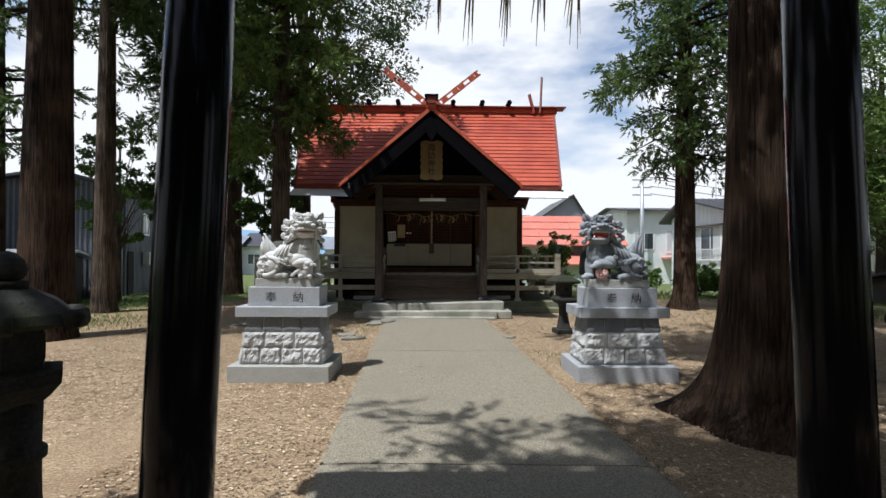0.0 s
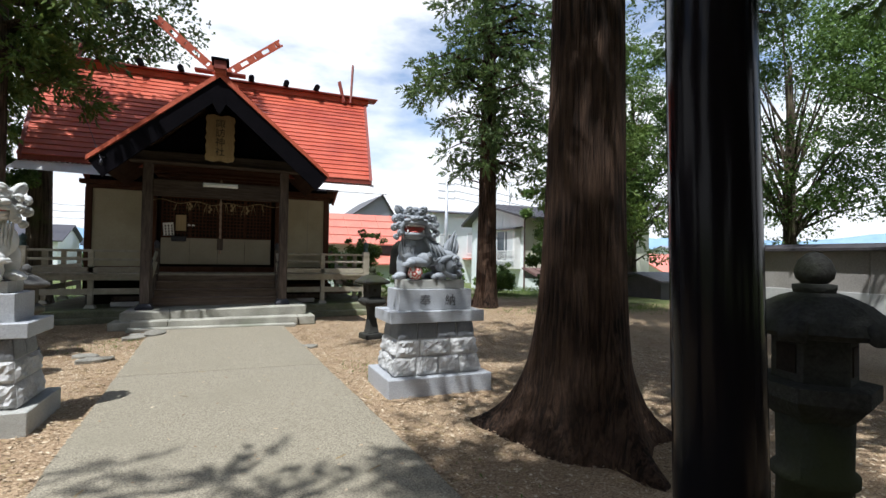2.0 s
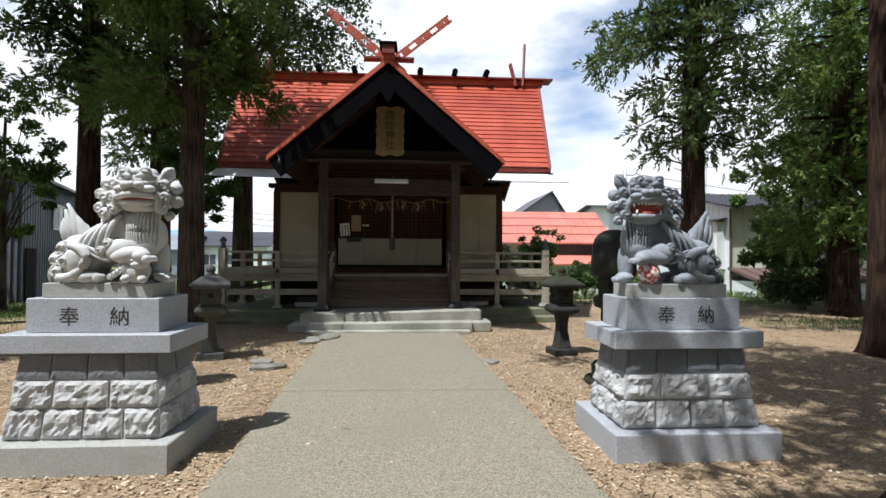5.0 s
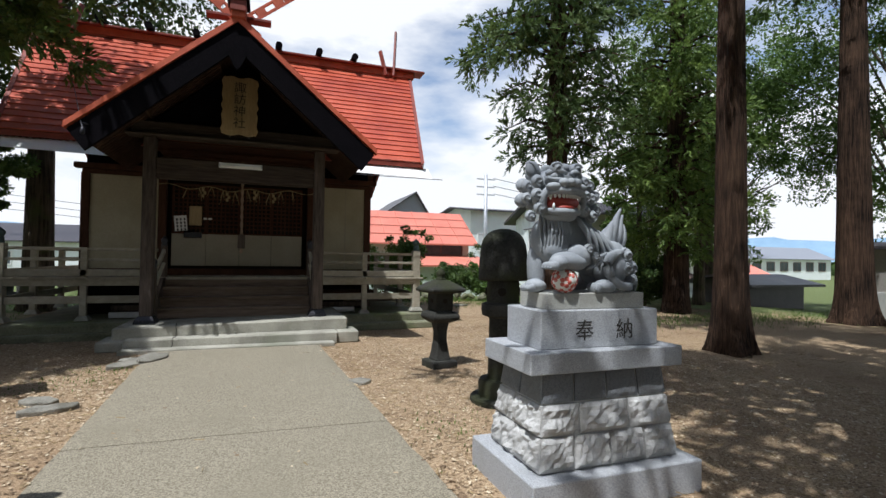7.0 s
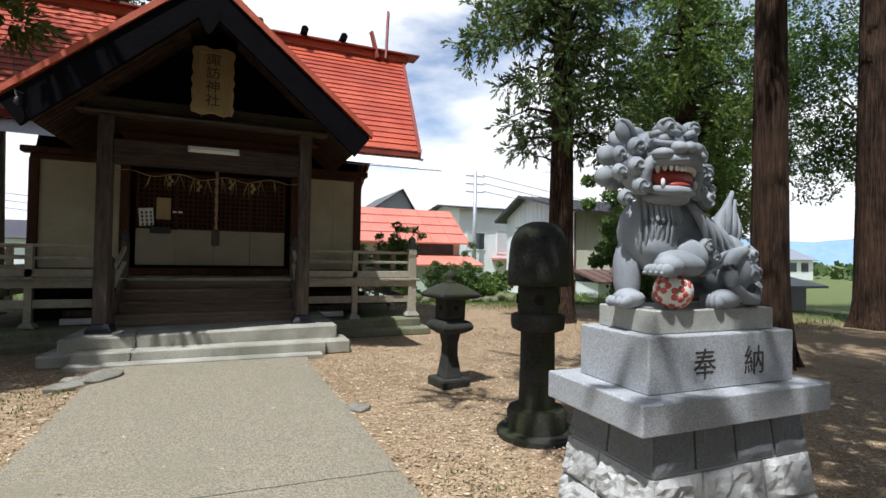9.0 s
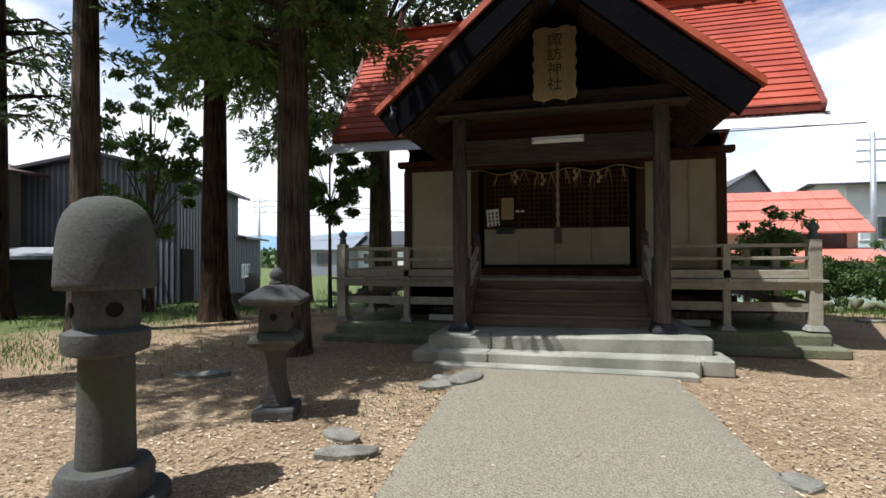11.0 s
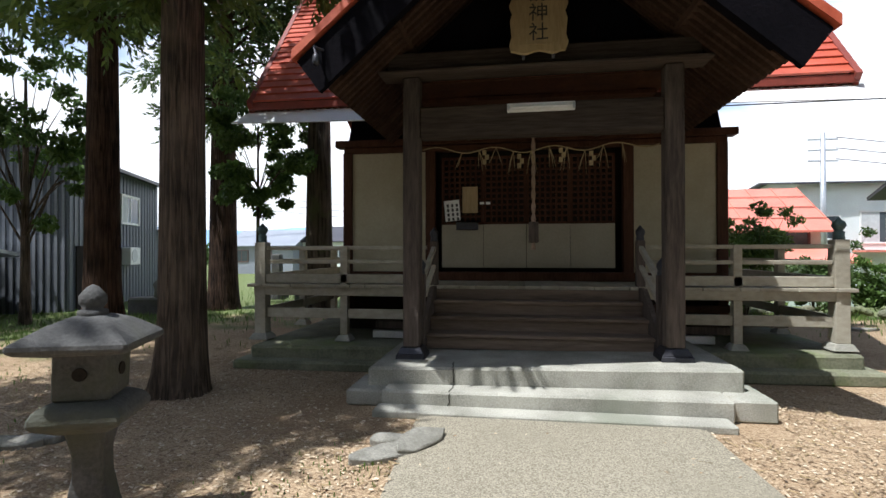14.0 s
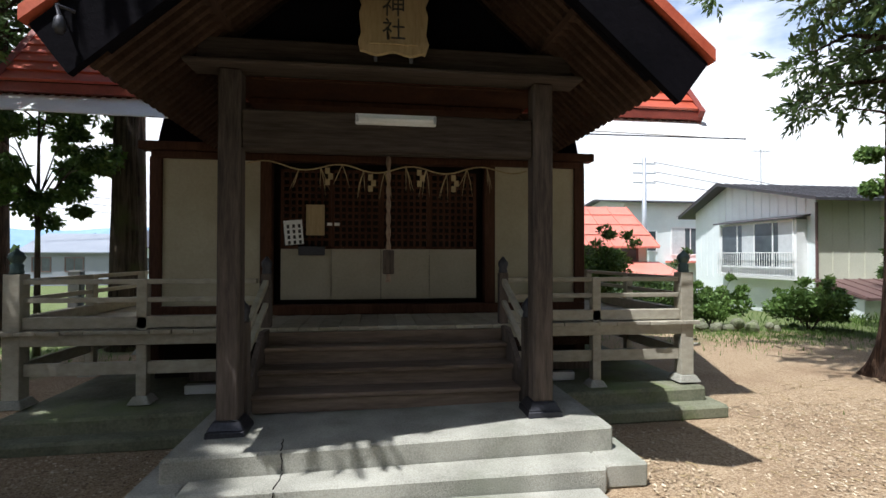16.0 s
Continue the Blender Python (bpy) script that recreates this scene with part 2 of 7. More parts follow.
    b.inputs["Roughness"].default_value = 0.95
    b.inputs["Specular IOR Level"].default_value = 0.15
    bp = n.new("ShaderNodeBump")
    bp.inputs["Strength"].default_value, bp.inputs["Distance"].default_value = 0.7, 0.02
    l.new(mean.outputs[0], bp.inputs["Height"])
    l.new(bp.outputs[0], b.inputs["Normal"])
    return m


def chip_mat():
    m, n, l, b = shader("wood_chip")
    geo, rp = n.new("ShaderNodeNewGeometry"), n.new("ShaderNodeValToRGB")
    e = rp.color_ramp.elements
    e[0].color, e[1].color = (0.13, 0.085, 0.05, 1), (0.64, 0.54, 0.39, 1)
    for pos, c in ((0.35, (0.30, 0.21, 0.125, 1)), (0.7, (0.44, 0.345, 0.23, 1))):
        q = e.new(pos)
        q.color = c
    l.new(geo.outputs["Random Per Island"], rp.inputs[0])
    l.new(rp.outputs[0], b.inputs["Base Color"])
    b.inputs["Roughness"].default_value = 0.85
    return m


M = {
    "ground": ground_mat(),
    "chip": chip_mat(),
    "concrete": granite_mat("concrete_path", (0.36, 0.322, 0.24), (0.14, 0.122, 0.085), 0.92, 120, 0.7),
    "step": rough_mat("cast_concrete", (0.18, 0.175, 0.14), (0.45, 0.435, 0.37), scale=2.2, fine=70, rough=0.9, bump=0.6, stain=(0.21, 0.22, 0.165)),
    "moss_stone": rough_mat("mossy_stone", (0.085, 0.09, 0.052), (0.22, 0.22, 0.145), scale=3, fine=30, rough=0.95, bump=0.5, stain=(0.12, 0.15, 0.05)),
    "granite": granite_mat("grey_granite", (0.50, 0.52, 0.54), (0.22, 0.23, 0.25), 0.55),
    "granite_dark": granite_mat("dark_granite", (0.20, 0.21, 0.22), (0.09, 0.10, 0.11), 0.6),
    "granite_side": granite_mat("weathered_granite", (0.46, 0.46, 0.42), (0.26, 0.26, 0.24), 0.75),
    "rock": rough_mat("rock_faced_granite", (0.34, 0.34, 0.33), (0.56, 0.56, 0.55), scale=9, fine=60, rough=0.85, bump=0.5, per_piece=0.15),
    "mortar": rough_mat("joint_mortar", (0.34, 0.34, 0.33), (0.44, 0.44, 0.42), scale=8, fine=60, rough=0.9, bump=0.2),
    # one granite in two tones: shade in the east lion's, sun in the west's
    "statue_shaded": rough_mat("shaded_statue_granite", (0.23, 0.255, 0.28), (0.36, 0.385, 0.41), scale=5, fine=120, rough=0.7, bump=0.2, stain=(0.20, 0.22, 0.245), dist=0.006),
    "statue_sunlit": rough_mat("sunlit_statue_granite", (0.50, 0.50, 0.48), (0.68, 0.68, 0.66), scale=5, fine=120, rough=0.75, bump=0.2, stain=(0.40, 0.40, 0.37), dist=0.006),
    "mouth": rough_mat("red_mouth_paint", (0.28, 0.03, 0.02), (0.42, 0.06, 0.04), rough=0.5, bump=0.1),
    "ballred": rough_mat("ball_red_paint", (0.45, 0.08, 0.06), (0.6, 0.16, 0.12), scale=14, rough=0.7, bump=0.1),
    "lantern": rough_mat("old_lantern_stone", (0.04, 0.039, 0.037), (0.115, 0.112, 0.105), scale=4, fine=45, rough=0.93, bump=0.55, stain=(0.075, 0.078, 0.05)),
    # darker copy of the lantern stone, tree shade put into its colour
    "lantern_shaded": rough_mat("shaded_mossy_stone", (0.018, 0.018, 0.016), (0.06, 0.06, 0.054), scale=4, fine=45, rough=0.95, bump=0.6, stain=(0.04, 0.045, 0.022), spec=0.12),
    "lantern_pale": rough_mat("pale_lantern_stone", (0.10, 0.10, 0.088), (0.22, 0.22, 0.19), scale=4, fine=45, rough=0.93, bump=0.5, stain=(0.17, 0.18, 0.12)),
    "pale_stone": rough_mat("pale_broken_stone", (0.13, 0.125, 0.10), (0.32, 0.305, 0.26), scale=6, fine=50, rough=0.9, bump=0.8, stain=(0.14, 0.13, 0.10)),
    "lacquer": rough_mat("black_lacquer", (0.003, 0.003, 0.005), (0.007, 0.007, 0.010), scale=2, fine=9, rough=0.12, bump=0.03, stretch_to=(1, 1, 0.06), spec=0.12, stain=(0.010, 0.005, 0.003)),
    "wood": rough_mat("weathered_cedar", (0.035, 0.028, 0.024), (0.15, 0.12, 0.10), spec=0.12, scale=3, fine=30, rough=0.85, bump=0.35, stretch_to=(1, 1, 0.1), per_piece=0.2),
    "wood_x": rough_mat("weathered_beam", (0.028, 0.021, 0.017), (0.10, 0.078, 0.062), spec=0.12, scale=3, fine=30, rough=0.85, bump=0.35, stretch_to=(0.08, 1, 1), per_piece=0.2),
    "wood_y": rough_mat("weathered_rafter", (0.028, 0.016, 0.011), (0.085, 0.05, 0.033), spec=0.12, scale=3, fine=30, rough=0.85, bump=0.3, stretch_to=(1, 0.1, 1), per_piece=0.25),
    "wood_brown": rough_mat("brown_frame_wood", (0.035, 0.015, 0.009), (0.095, 0.044, 0.026), spec=0.12, scale=4, fine=36, rough=0.7, bump=0.2, stretch_to=(1, 1, 0.15)),
    # near-black wood; the deep shade of the gables is put into it
    "wood_dark": rough_mat("near_black_wood", (0.003, 0.003, 0.004), (0.007, 0.006, 0.008), spec=0.03, scale=3, fine=26, rough=0.8, bump=0.3),
    "rail": rough_mat("grey_rail_wood", (0.24, 0.215, 0.16), (0.42, 0.385, 0.30), scale=4, fine=40, rough=0.85, bump=0.3, stretch_to=(0.2, 0.2, 0.35), per_piece=0.2),
    "tread": rough_mat("worn_tread_wood", (0.085, 0.062, 0.046), (0.24, 0.18, 0.135), spec=0.12, scale=3, fine=30, rough=0.7, bump=0.3, stretch_to=(0.1, 1, 1), per_piece=0.2),
    "plaster": rough_mat("cream_board", (0.34, 0.30, 0.205), (0.43, 0.385, 0.275), spec=0.12, scale=1.4, fine=30, rough=0.9, bump=0.08, stain=(0.30, 0.26, 0.175)),
    "panel": rough_mat("pale_door_board", (0.28, 0.25, 0.185), (0.36, 0.32, 0.245), spec=0.12, scale=1.8, fine=30, rough=0.85, bump=0.08),
    "red_roof": rough_mat("red_painted_metal", (0.40, 0.068, 0.032), (0.53, 0.115, 0.06), scale=1.6, fine=16, rough=0.42, bump=0.05, stain=(0.35, 0.058, 0.034), per_piece=0.18),
    "red_trim": rough_mat("faded_vermilion", (0.42, 0.07, 0.03), (0.60, 0.13, 0.06), scale=5, fine=30, rough=0.6, bump=0.15),
    "brown_red": rough_mat("dull_red_cap", (0.16, 0.03, 0.02), (0.26, 0.05, 0.03), scale=4, fine=30, rough=0.55, bump=0.1),
    "white": rough_mat("white_painted_board", (0.72, 0.72, 0.70), (0.84, 0.84, 0.82), scale=2, fine=30, rough=0.6, bump=0.08),
    # near-black: paints the shade of unlit depths, also fills cracks and joints
    "dark_fill": rough_mat("painted_dark_fill", (0.012, 0.010, 0.008), (0.03, 0.024, 0.02), spec=0.12, rough=0.9, bump=0.1),
    "bronze": rough_mat("green_bronze", (0.05, 0.085, 0.08), (0.12, 0.17, 0.16), scale=12, fine=60, rough=0.5, metal=0.6, bump=0.1),
    "iron": rough_mat("dark_iron", (0.03, 0.03, 0.035), (0.07, 0.07, 0.08), rough=0.5, metal=0.7, bump=0.15),
    "tablet": rough_mat("carved_tablet_wood", (0.30, 0.21, 0.10), (0.46, 0.34, 0.18), scale=5, fine=40, rough=0.75, bump=0.25, stretch_to=(1, 1, 0.15)),
    "ink": rough_mat("black_ink", (0.02, 0.018, 0.016), (0.045, 0.04, 0.035), rough=0.7, bump=0.05),
    "paper": rough_mat("white_paper", (0.68, 0.67, 0.63), (0.78, 0.77, 0.73), rough=0.85, bump=0.02),
    "straw": rough_mat("rice_straw", (0.20, 0.14, 0.065), (0.36, 0.27, 0.14), scale=20, fine=90, rough=0.9, bump=0.4),
    "rope": rough_mat("bell_rope", (0.24, 0.17, 0.12), (0.42, 0.30, 0.22), scale=20, fine=90, rough=0.9, bump=0.4),
    "bark": bark_mat("cedar_bark", (0.012, 0.008, 0.006), (0.15, 0.09, 0.058)),
    "bark_grey": bark_mat("grey_cedar_bark", (0.035, 0.027, 0.021), (0.27, 0.20, 0.145)),
    "bark_old": bark_mat("furrowed_bark", (0.03, 0.023, 0.017), (0.19, 0.15, 0.105), 16, moss=(0.10, 0.11, 0.05)),
    "cedar": leaf_mat("cedar_foliage", (0.025, 0.056, 0.02), (0.155, 0.225, 0.065)),
    "cedar_light": leaf_mat("fresh_cedar_foliage", (0.04, 0.085, 0.02), (0.22, 0.31, 0.07)),
    "leaf": leaf_mat("broad_leaf", (0.035, 0.08, 0.018), (0.17, 0.265, 0.06), glow=0.3),
    "leaf_dark": leaf_mat("dark_broad_leaf", (0.02, 0.046, 0.014), (0.10, 0.155, 0.04), glow=0.25),
    "grass": leaf_mat("weed_green", (0.05, 0.10, 0.02), (0.20, 0.30, 0.07), glow=0.3),
    "siding_white": rough_mat("white_metal_siding", (0.66, 0.70, 0.68), (0.78, 0.82, 0.80), scale=1.2, fine=14, rough=0.55, bump=0.05),
    "siding_cream": rough_mat("cream_siding", (0.56, 0.56, 0.44), (0.66, 0.66, 0.53), scale=1.2, fine=14, rough=0.6, bump=0.05),
    "siding_green": rough_mat("pale_green_siding", (0.52, 0.60, 0.55), (0.62, 0.70, 0.64), scale=1.2, fine=14, rough=0.6, bump=0.05),
    # blue-grey siding with the shade of the grey house's east wall in it
    "siding_shaded": rough_mat("shaded_blue_grey_siding", (0.075, 0.085, 0.105), (0.12, 0.135, 0.16), scale=1.2, fine=14, rough=0.5, bump=0.05),
    "siding_pale": rough_mat("pale_grey_siding", (0.19, 0.205, 0.23), (0.25, 0.265, 0.29), scale=1.2, fine=14, rough=0.5, bump=0.05),
    "siding_brown": rough_mat("taupe_siding", (0.15, 0.13, 0.11), (0.22, 0.19, 0.16), scale=1.2, fine=14, rough=0.6, bump=0.05),
    "roof_dark": rough_mat("dark_roof_metal", (0.035, 0.033, 0.037), (0.075, 0.07, 0.075), scale=3, fine=20, rough=0.45, bump=0.1),
    "roof_brown": rough_mat("brown_roof_metal", (0.09, 0.05, 0.045), (0.15, 0.09, 0.08), scale=3, fine=20, rough=0.5, bump=0.1),
    "roof_coral": rough_mat("coral_roof_metal", (0.56, 0.17, 0.12), (0.68, 0.24, 0.17), scale=1.5, fine=12, rough=0.5, bump=0.05, per_piece=0.12),
    "block": rough_mat("rendered_block", (0.20, 0.185, 0.165), (0.34, 0.32, 0.29), scale=0.9, fine=20, rough=0.9, bump=0.15, stain=(0.17, 0.155, 0.13)),
    "steel": rough_mat("galvanised_steel", (0.42, 0.44, 0.46), (0.56, 0.58, 0.60), rough=0.45, metal=0.6, bump=0.05),
    "tile_glass": rough_mat("window_glass", (0.05, 0.06, 0.07), (0.10, 0.12, 0.13), scale=0.8, fine=3, rough=0.12, bump=0.02),
    "curtain": rough_mat("net_curtain", (0.45, 0.47, 0.47), (0.60, 0.62, 0.62), scale=5, fine=30, rough=0.9, bump=0.1),
    # blue air haze is painted into the hill colour
    "hill": rough_mat("haze_tinted_hills", (0.16, 0.26, 0.36), (0.22, 0.33, 0.43), scale=0.004, fine=0.03, rough=1.0, bump=0.0),
}

# ---- building helpers ----
ORIGIN = {}


def thing(name, base, label, category, group="", kind=""):
    ob = new(name)
    ob.empty_display_size = 0.2
    ob.location = base
    ORIGIN[ob] = Vector(base)
    return tagged(ob, label, category, group, kind)


def mesh_of(bm, name, material, smooth=False):
    me = bpy.data.meshes.new(name)
    bm.to_mesh(me)
    bm.free()
    for q in (material if isinstance(material, (list, tuple)) else [material]):
        me.materials.append(q)
    if smooth:
        me.shade_smooth()
    return me


def part(name, bm, material, parent=None, label="", smooth=False):
    """Links a bmesh in world coordinates as one mesh object under a thing or a part."""
    o = ORIGIN.get(parent, Vector((0, 0, 0)))
    if o.length:
        bmesh.ops.translate(bm, verts=bm.verts, vec=-o)
    ob = new(name, mesh_of(bm, name, material, smooth))
    if parent is not None:
        ob.parent = parent
        ORIGIN[ob] = o
    if label:
        ob["label"] = label
    return ob


def setting(name, bm, material, label="", smooth=False, category=""):
    return tagged(part(name, bm, material, None, "", smooth), label, category, "", "structure")


def solid(name, bm, material, base, label, category, group="", smooth=False, kind=""):
    """A thing of one mesh, its origin at its base."""
    bmesh.ops.translate(bm, verts=bm.verts, vec=-Vector(base))
    ob = new(name, mesh_of(bm, name, material, smooth))
    ob.location = base
    ORIGIN[ob] = Vector(base)
    return tagged(ob, label, category, group, kind)


def B():
    return bmesh.new()


def hexa(bm, pts, bev=0.0, mi=0):
    """A box from eight corners: four below, four above, in the same turn."""
    vs = [bm.verts.new(p) for p in pts]
    fs = [bm.faces.new([vs[i] for i in q]) for q in ((3, 2, 1, 0), (4, 5, 6, 7), (0, 1, 5, 4), (1, 2, 6, 5), (2, 3, 7, 6), (3, 0, 4, 7))]
    for f in fs:
        f.material_index = mi
    if bev:
        es = list({e for f in fs for e in f.edges})
        r = bmesh.ops.bevel(bm, geom=es, offset=bev, segments=1, affect="EDGES", profile=0.5)
        for f in r["faces"]:
            f.material_index = mi
    return vs


def box(bm, x0, x1, y0, y1, z0, z1, bev=0.0, mi=0):
    return hexa(bm, [(x0, y0, z0), (x1, y0, z0), (x1, y1, z0), (x0, y1, z0), (x0, y0, z1), (x1, y0, z1), (x1, y1, z1), (x0, y1, z1)], bev, mi)


def frustum(bm, cx, cy, z0, z1, hx0, hy0, hx1, hy1, bev=0.0):
    return hexa(bm, [(cx - hx0, cy - hy0, z0), (cx + hx0, cy - hy0, z0), (cx + hx0, cy + hy0, z0), (cx - hx0, cy + hy0, z0),
                     (cx - hx1, cy - hy1, z1), (cx + hx1, cy - hy1, z1), (cx + hx1, cy + hy1, z1), (cx - hx1, cy + hy1, z1)], bev)


def bar(bm, a, b, w, h, bev=0.0, up=(0, 0, 1)):
    """A beam of section w by h from a to b."""
    a, b = Vector(a), Vector(b)
    d = (b - a).normalized()
    s = d.cross(Vector(up))
    s = s.normalized() if s.length > 1e-4 else Vector((1, 0, 0))
    u = s.cross(d)
    s, u = s * w / 2, u * h / 2
    return hexa(bm, [a - s - u, b - s - u, b + s - u, a + s - u, a - s + u, b - s + u, b + s + u, a + s + u], bev)


def tube(bm, pts, radii, n=12, cap=True, wob=0.0):
    """A tapered tube along a line of points."""
    first = len(bm.faces)
    rings = []
    for i, p in enumerate(pts):
        p = Vector(p)
        d = (Vector(pts[min(i + 1, len(pts) - 1)]) - Vector(pts[max(i - 1, 0)])).normalized()
        s = d.cross(Vector((0, 0, 1)))
        s = s.normalized() if s.length > 1e-3 else Vector((1, 0, 0))
        u = d.cross(s)
        r = radii[i] if isinstance(radii, (list, tuple)) else radii
        ring = []
        for k in range(n):
            a = 2 * math.pi * k / n
            q = r * (1 + (wob * noise.noise(Vector((math.cos(a) * 1.6, math.sin(a) * 1.6, p.z * 0.6 + p.x)))))
            ring.append(bm.verts.new(p + s * math.cos(a) * q + u * math.sin(a) * q))
        rings.append(ring)
    for r0, r1 in zip(rings, rings[1:]):
        for k in range(n):
            bm.faces.new((r0[k], r0[(k + 1) % n], r1[(k + 1) % n], r1[k]))
    if cap:
        bm.faces.new(rings[0][::-1])
        bm.faces.new(rings[-1])
    bmesh.ops.recalc_face_normals(bm, faces=bm.faces[first:])


def lathe(bm, cx, cy, profile, n=28, rough=0.0, turn=0.0):
    """A turned body: profile of (radius, z). n of 4 or 6 gives square or six-sided stones."""
    first = len(bm.faces)
    rings = []
    for r, z in profile:
        ring = []
        for k in range(n):
            a = turn + 2 * math.pi * k / n
            q = r * (1 + rough * noise.noise(Vector((cx + math.cos(a) * 2, cy + math.sin(a) * 2, z * 5))))
            ring.append(bm.verts.new((cx + q * math.cos(a), cy + q * math.sin(a), z)))
        rings.append(ring)
    for r0, r1 in zip(rings, rings[1:]):
        for k in range(n):
            bm.faces.new((r0[k], r0[(k + 1) % n], r1[(k + 1) % n], r1[k]))
    bm.faces.new(rings[0][::-1])
    bm.faces.new(rings[-1])
    bmesh.ops.recalc_face_normals(bm, faces=bm.faces[first:])


def prism(bm, poly, axis, a, b):
    """A polygon swept along an axis from a to b; poly holds the two other coordinates in order."""
    def at(p, t):
        q = list(p)
        q.insert("xyz".index(axis), t)
        return q
    lo, hi = [bm.verts.new(at(p, a)) for p in poly], [bm.verts.new(at(p, b)) for p in poly]
    k, first = len(poly), len(bm.faces)
    bm.faces.new(lo)
    bm.faces.new(hi[::-1])
    for i in range(k):
        bm.faces.new((lo[i], hi[i], hi[(i + 1) % k], lo[(i + 1) % k]))
    bmesh.ops.recalc_face_normals(bm, faces=bm.faces[first:])


def blob(bm, c, r, rot=(0, 0, 0), seg=14, mi=0):
    m = Matrix.Translation(c) @ Euler([radians(a) for a in rot]).to_matrix().to_4x4() @ Matrix.Diagonal((*(r if isinstance(r, (tuple, list)) else (r, r, r)), 1))
    out = bmesh.ops.create_uvsphere(bm, u_segments=seg, v_segments=max(6, seg * 2 // 3), radius=1, matrix=m)
    if mi:
        for f in {f for v in out["verts"] for f in v.link_faces}:
            f.material_index = mi


def lettering(text, size, material_name, parent, m, depth=0.002, name="lettering"):
    """Raised letters: the built-in font turned into a mesh, at the pose m (text plane facing its local z)."""
    cu = bpy.data.curves.new(name, "FONT")
    cu.body, cu.size, cu.align_x, cu.align_y, cu.extrude, cu.resolution_u = text, size, "CENTER", "CENTER", depth, 3
    tmp = bpy.data.objects.new("tmp_text", cu)
    scene.collection.objects.link(tmp)
    me = bpy.data.meshes.new_from_object(tmp.evaluated_get(bpy.context.evaluated_depsgraph_get()))
    bpy.data.objects.remove(tmp)
    me.transform(m)
    if parent is not None:
        me.transform(Matrix.Translation(-ORIGIN[parent]))
    me.materials.clear()
    me.materials.append(M[material_name])
    ob = new(name, me)
    ob.parent = parent
    return ob

# ---- ground and path ----
rng = random.Random(4)


def ground_sheet():
    bm = B()
    xs = [-3000, -600, -150, -60] + [-30 + 2 * i for i in range(31)] + [60, 150, 600, 3000]
    ys = [-3000, -600, -100, -30] + [-8 + 2 * i for i in range(25)] + [70, 150, 600, 3000]
    grid = []
    for y in ys:
        row = []
        for x in xs:
            near = abs(x - 0.2) < 2.6 and 0 < y < 16
            z = 0.05 * noise.noise(Vector((x * 0.22, y * 0.22, 3))) if not near else 0
            d = max(abs(x) - 16, y - 23, -y - 10, 0)
            z -= min(0.35, d * 0.05)
            row.append(bm.verts.new((x, y, z - 0.012)))
        grid.append(row)
    for a, b in zip(grid, grid[1:]):
        for i in range(len(xs) - 1):
            bm.faces.new((a[i], a[i + 1], b[i + 1], b[i]))
    return setting("ground", bm, M["ground"], "bare yard earth strewn with wood chips and needles", True)


ground_sheet()


def path_x(y):
    """The middle of the concrete path, which drifts a little to the west on its way to the steps."""
    return 0.52 - 0.045 * (y - 5)


pavement = tagged(new("pavement"), "worn concrete approach path with a broom finish", "", "", "structure")
ORIGIN[pavement] = Vector((0, 0, 0))
JOINTS = (-4.0, 1.2, 5.4, 9.95, 14.35)


def joint_y(i, u):
    """Depth of a joint across the path, u from -1 (west) to 1 (east): hand-cut and slightly askew."""
    y = JOINTS[i]
    return y if i in (0, len(JOINTS) - 1) else y - 0.03 * u + 0.022 * noise.noise(Vector((u * 3.1, i * 7.7, 0))) + 0.006 * noise.noise(Vector((u * 17, i, 4)))


for i in range(len(JOINTS) - 1):
    bm = B()
    n, m = 14, 22
    rows = []
    for j in range(n + 1):
        f = j / n
        row = []
        for k in range(-1, m + 2):
            u = -1 + 2 * min(m, max(0, k)) / m
            lo, hi = joint_y(i, u) + 0.007, joint_y(i + 1, u) - 0.007
            y = lo + (hi - lo) * f
            w = 1.28 + 0.02 * noise.noise(Vector((y * 2.3, u, 0))) + 0.012 * noise.noise(Vector((y * 9, u, 1)))
            edge_k = k in (-1, m + 1)
            z = -0.03 if edge_k else (0.020 if k in (0, m) else 0.03) - (0.006 if j in (0, n) else 0)
            row.append(bm.verts.new((path_x(y) + u * w + (0.01 * u if edge_k else 0), y, z)))
        rows.append(row)
    for a, b in zip(rows, rows[1:]):
        for k in range(len(a) - 1):
            bm.faces.new((a[k], a[k + 1], b[k + 1], b[k]))
    for r in (rows[0], rows[-1]):
        low = [bm.verts.new((v.co.x, v.co.y, -0.03)) for v in r[1:-1]]
        for k in range(len(low) - 1):
            bm.faces.new((r[k + 1], r[k + 2], low[k + 1], low[k]))
    bmesh.ops.recalc_face_normals(bm, faces=bm.faces[:])
    part("slab", bm, M["concrete"], pavement)
bm = B()
for y in JOINTS[1:-1]:
    box(bm, path_x(y) - 1.24, path_x(y) + 1.24, y - 0.12, y + 0.12, -0.03, 0.004)
part("joint_soil", bm, M["dark_fill"], pavement, "dark soil in the cracks")

# ---- porch steps of cast concrete ----
bm = B()
hexa(bm, [(-1.82, 14.68, -0.02), (1.97, 14.78, -0.02), (1.97, 17.0, -0.02), (-1.82, 17.0, -0.02), (-1.82, 14.68, 0.34), (1.97, 14.78, 0.41), (1.97, 17.0, 0.41), (-1.82, 17.0, 0.34)], 0.025)
porch_floor = solid("stone_platform", bm, M["step"], (0, 15.5, 0), "pale cast concrete platform cracked near its edge", "platform")
bm = B()
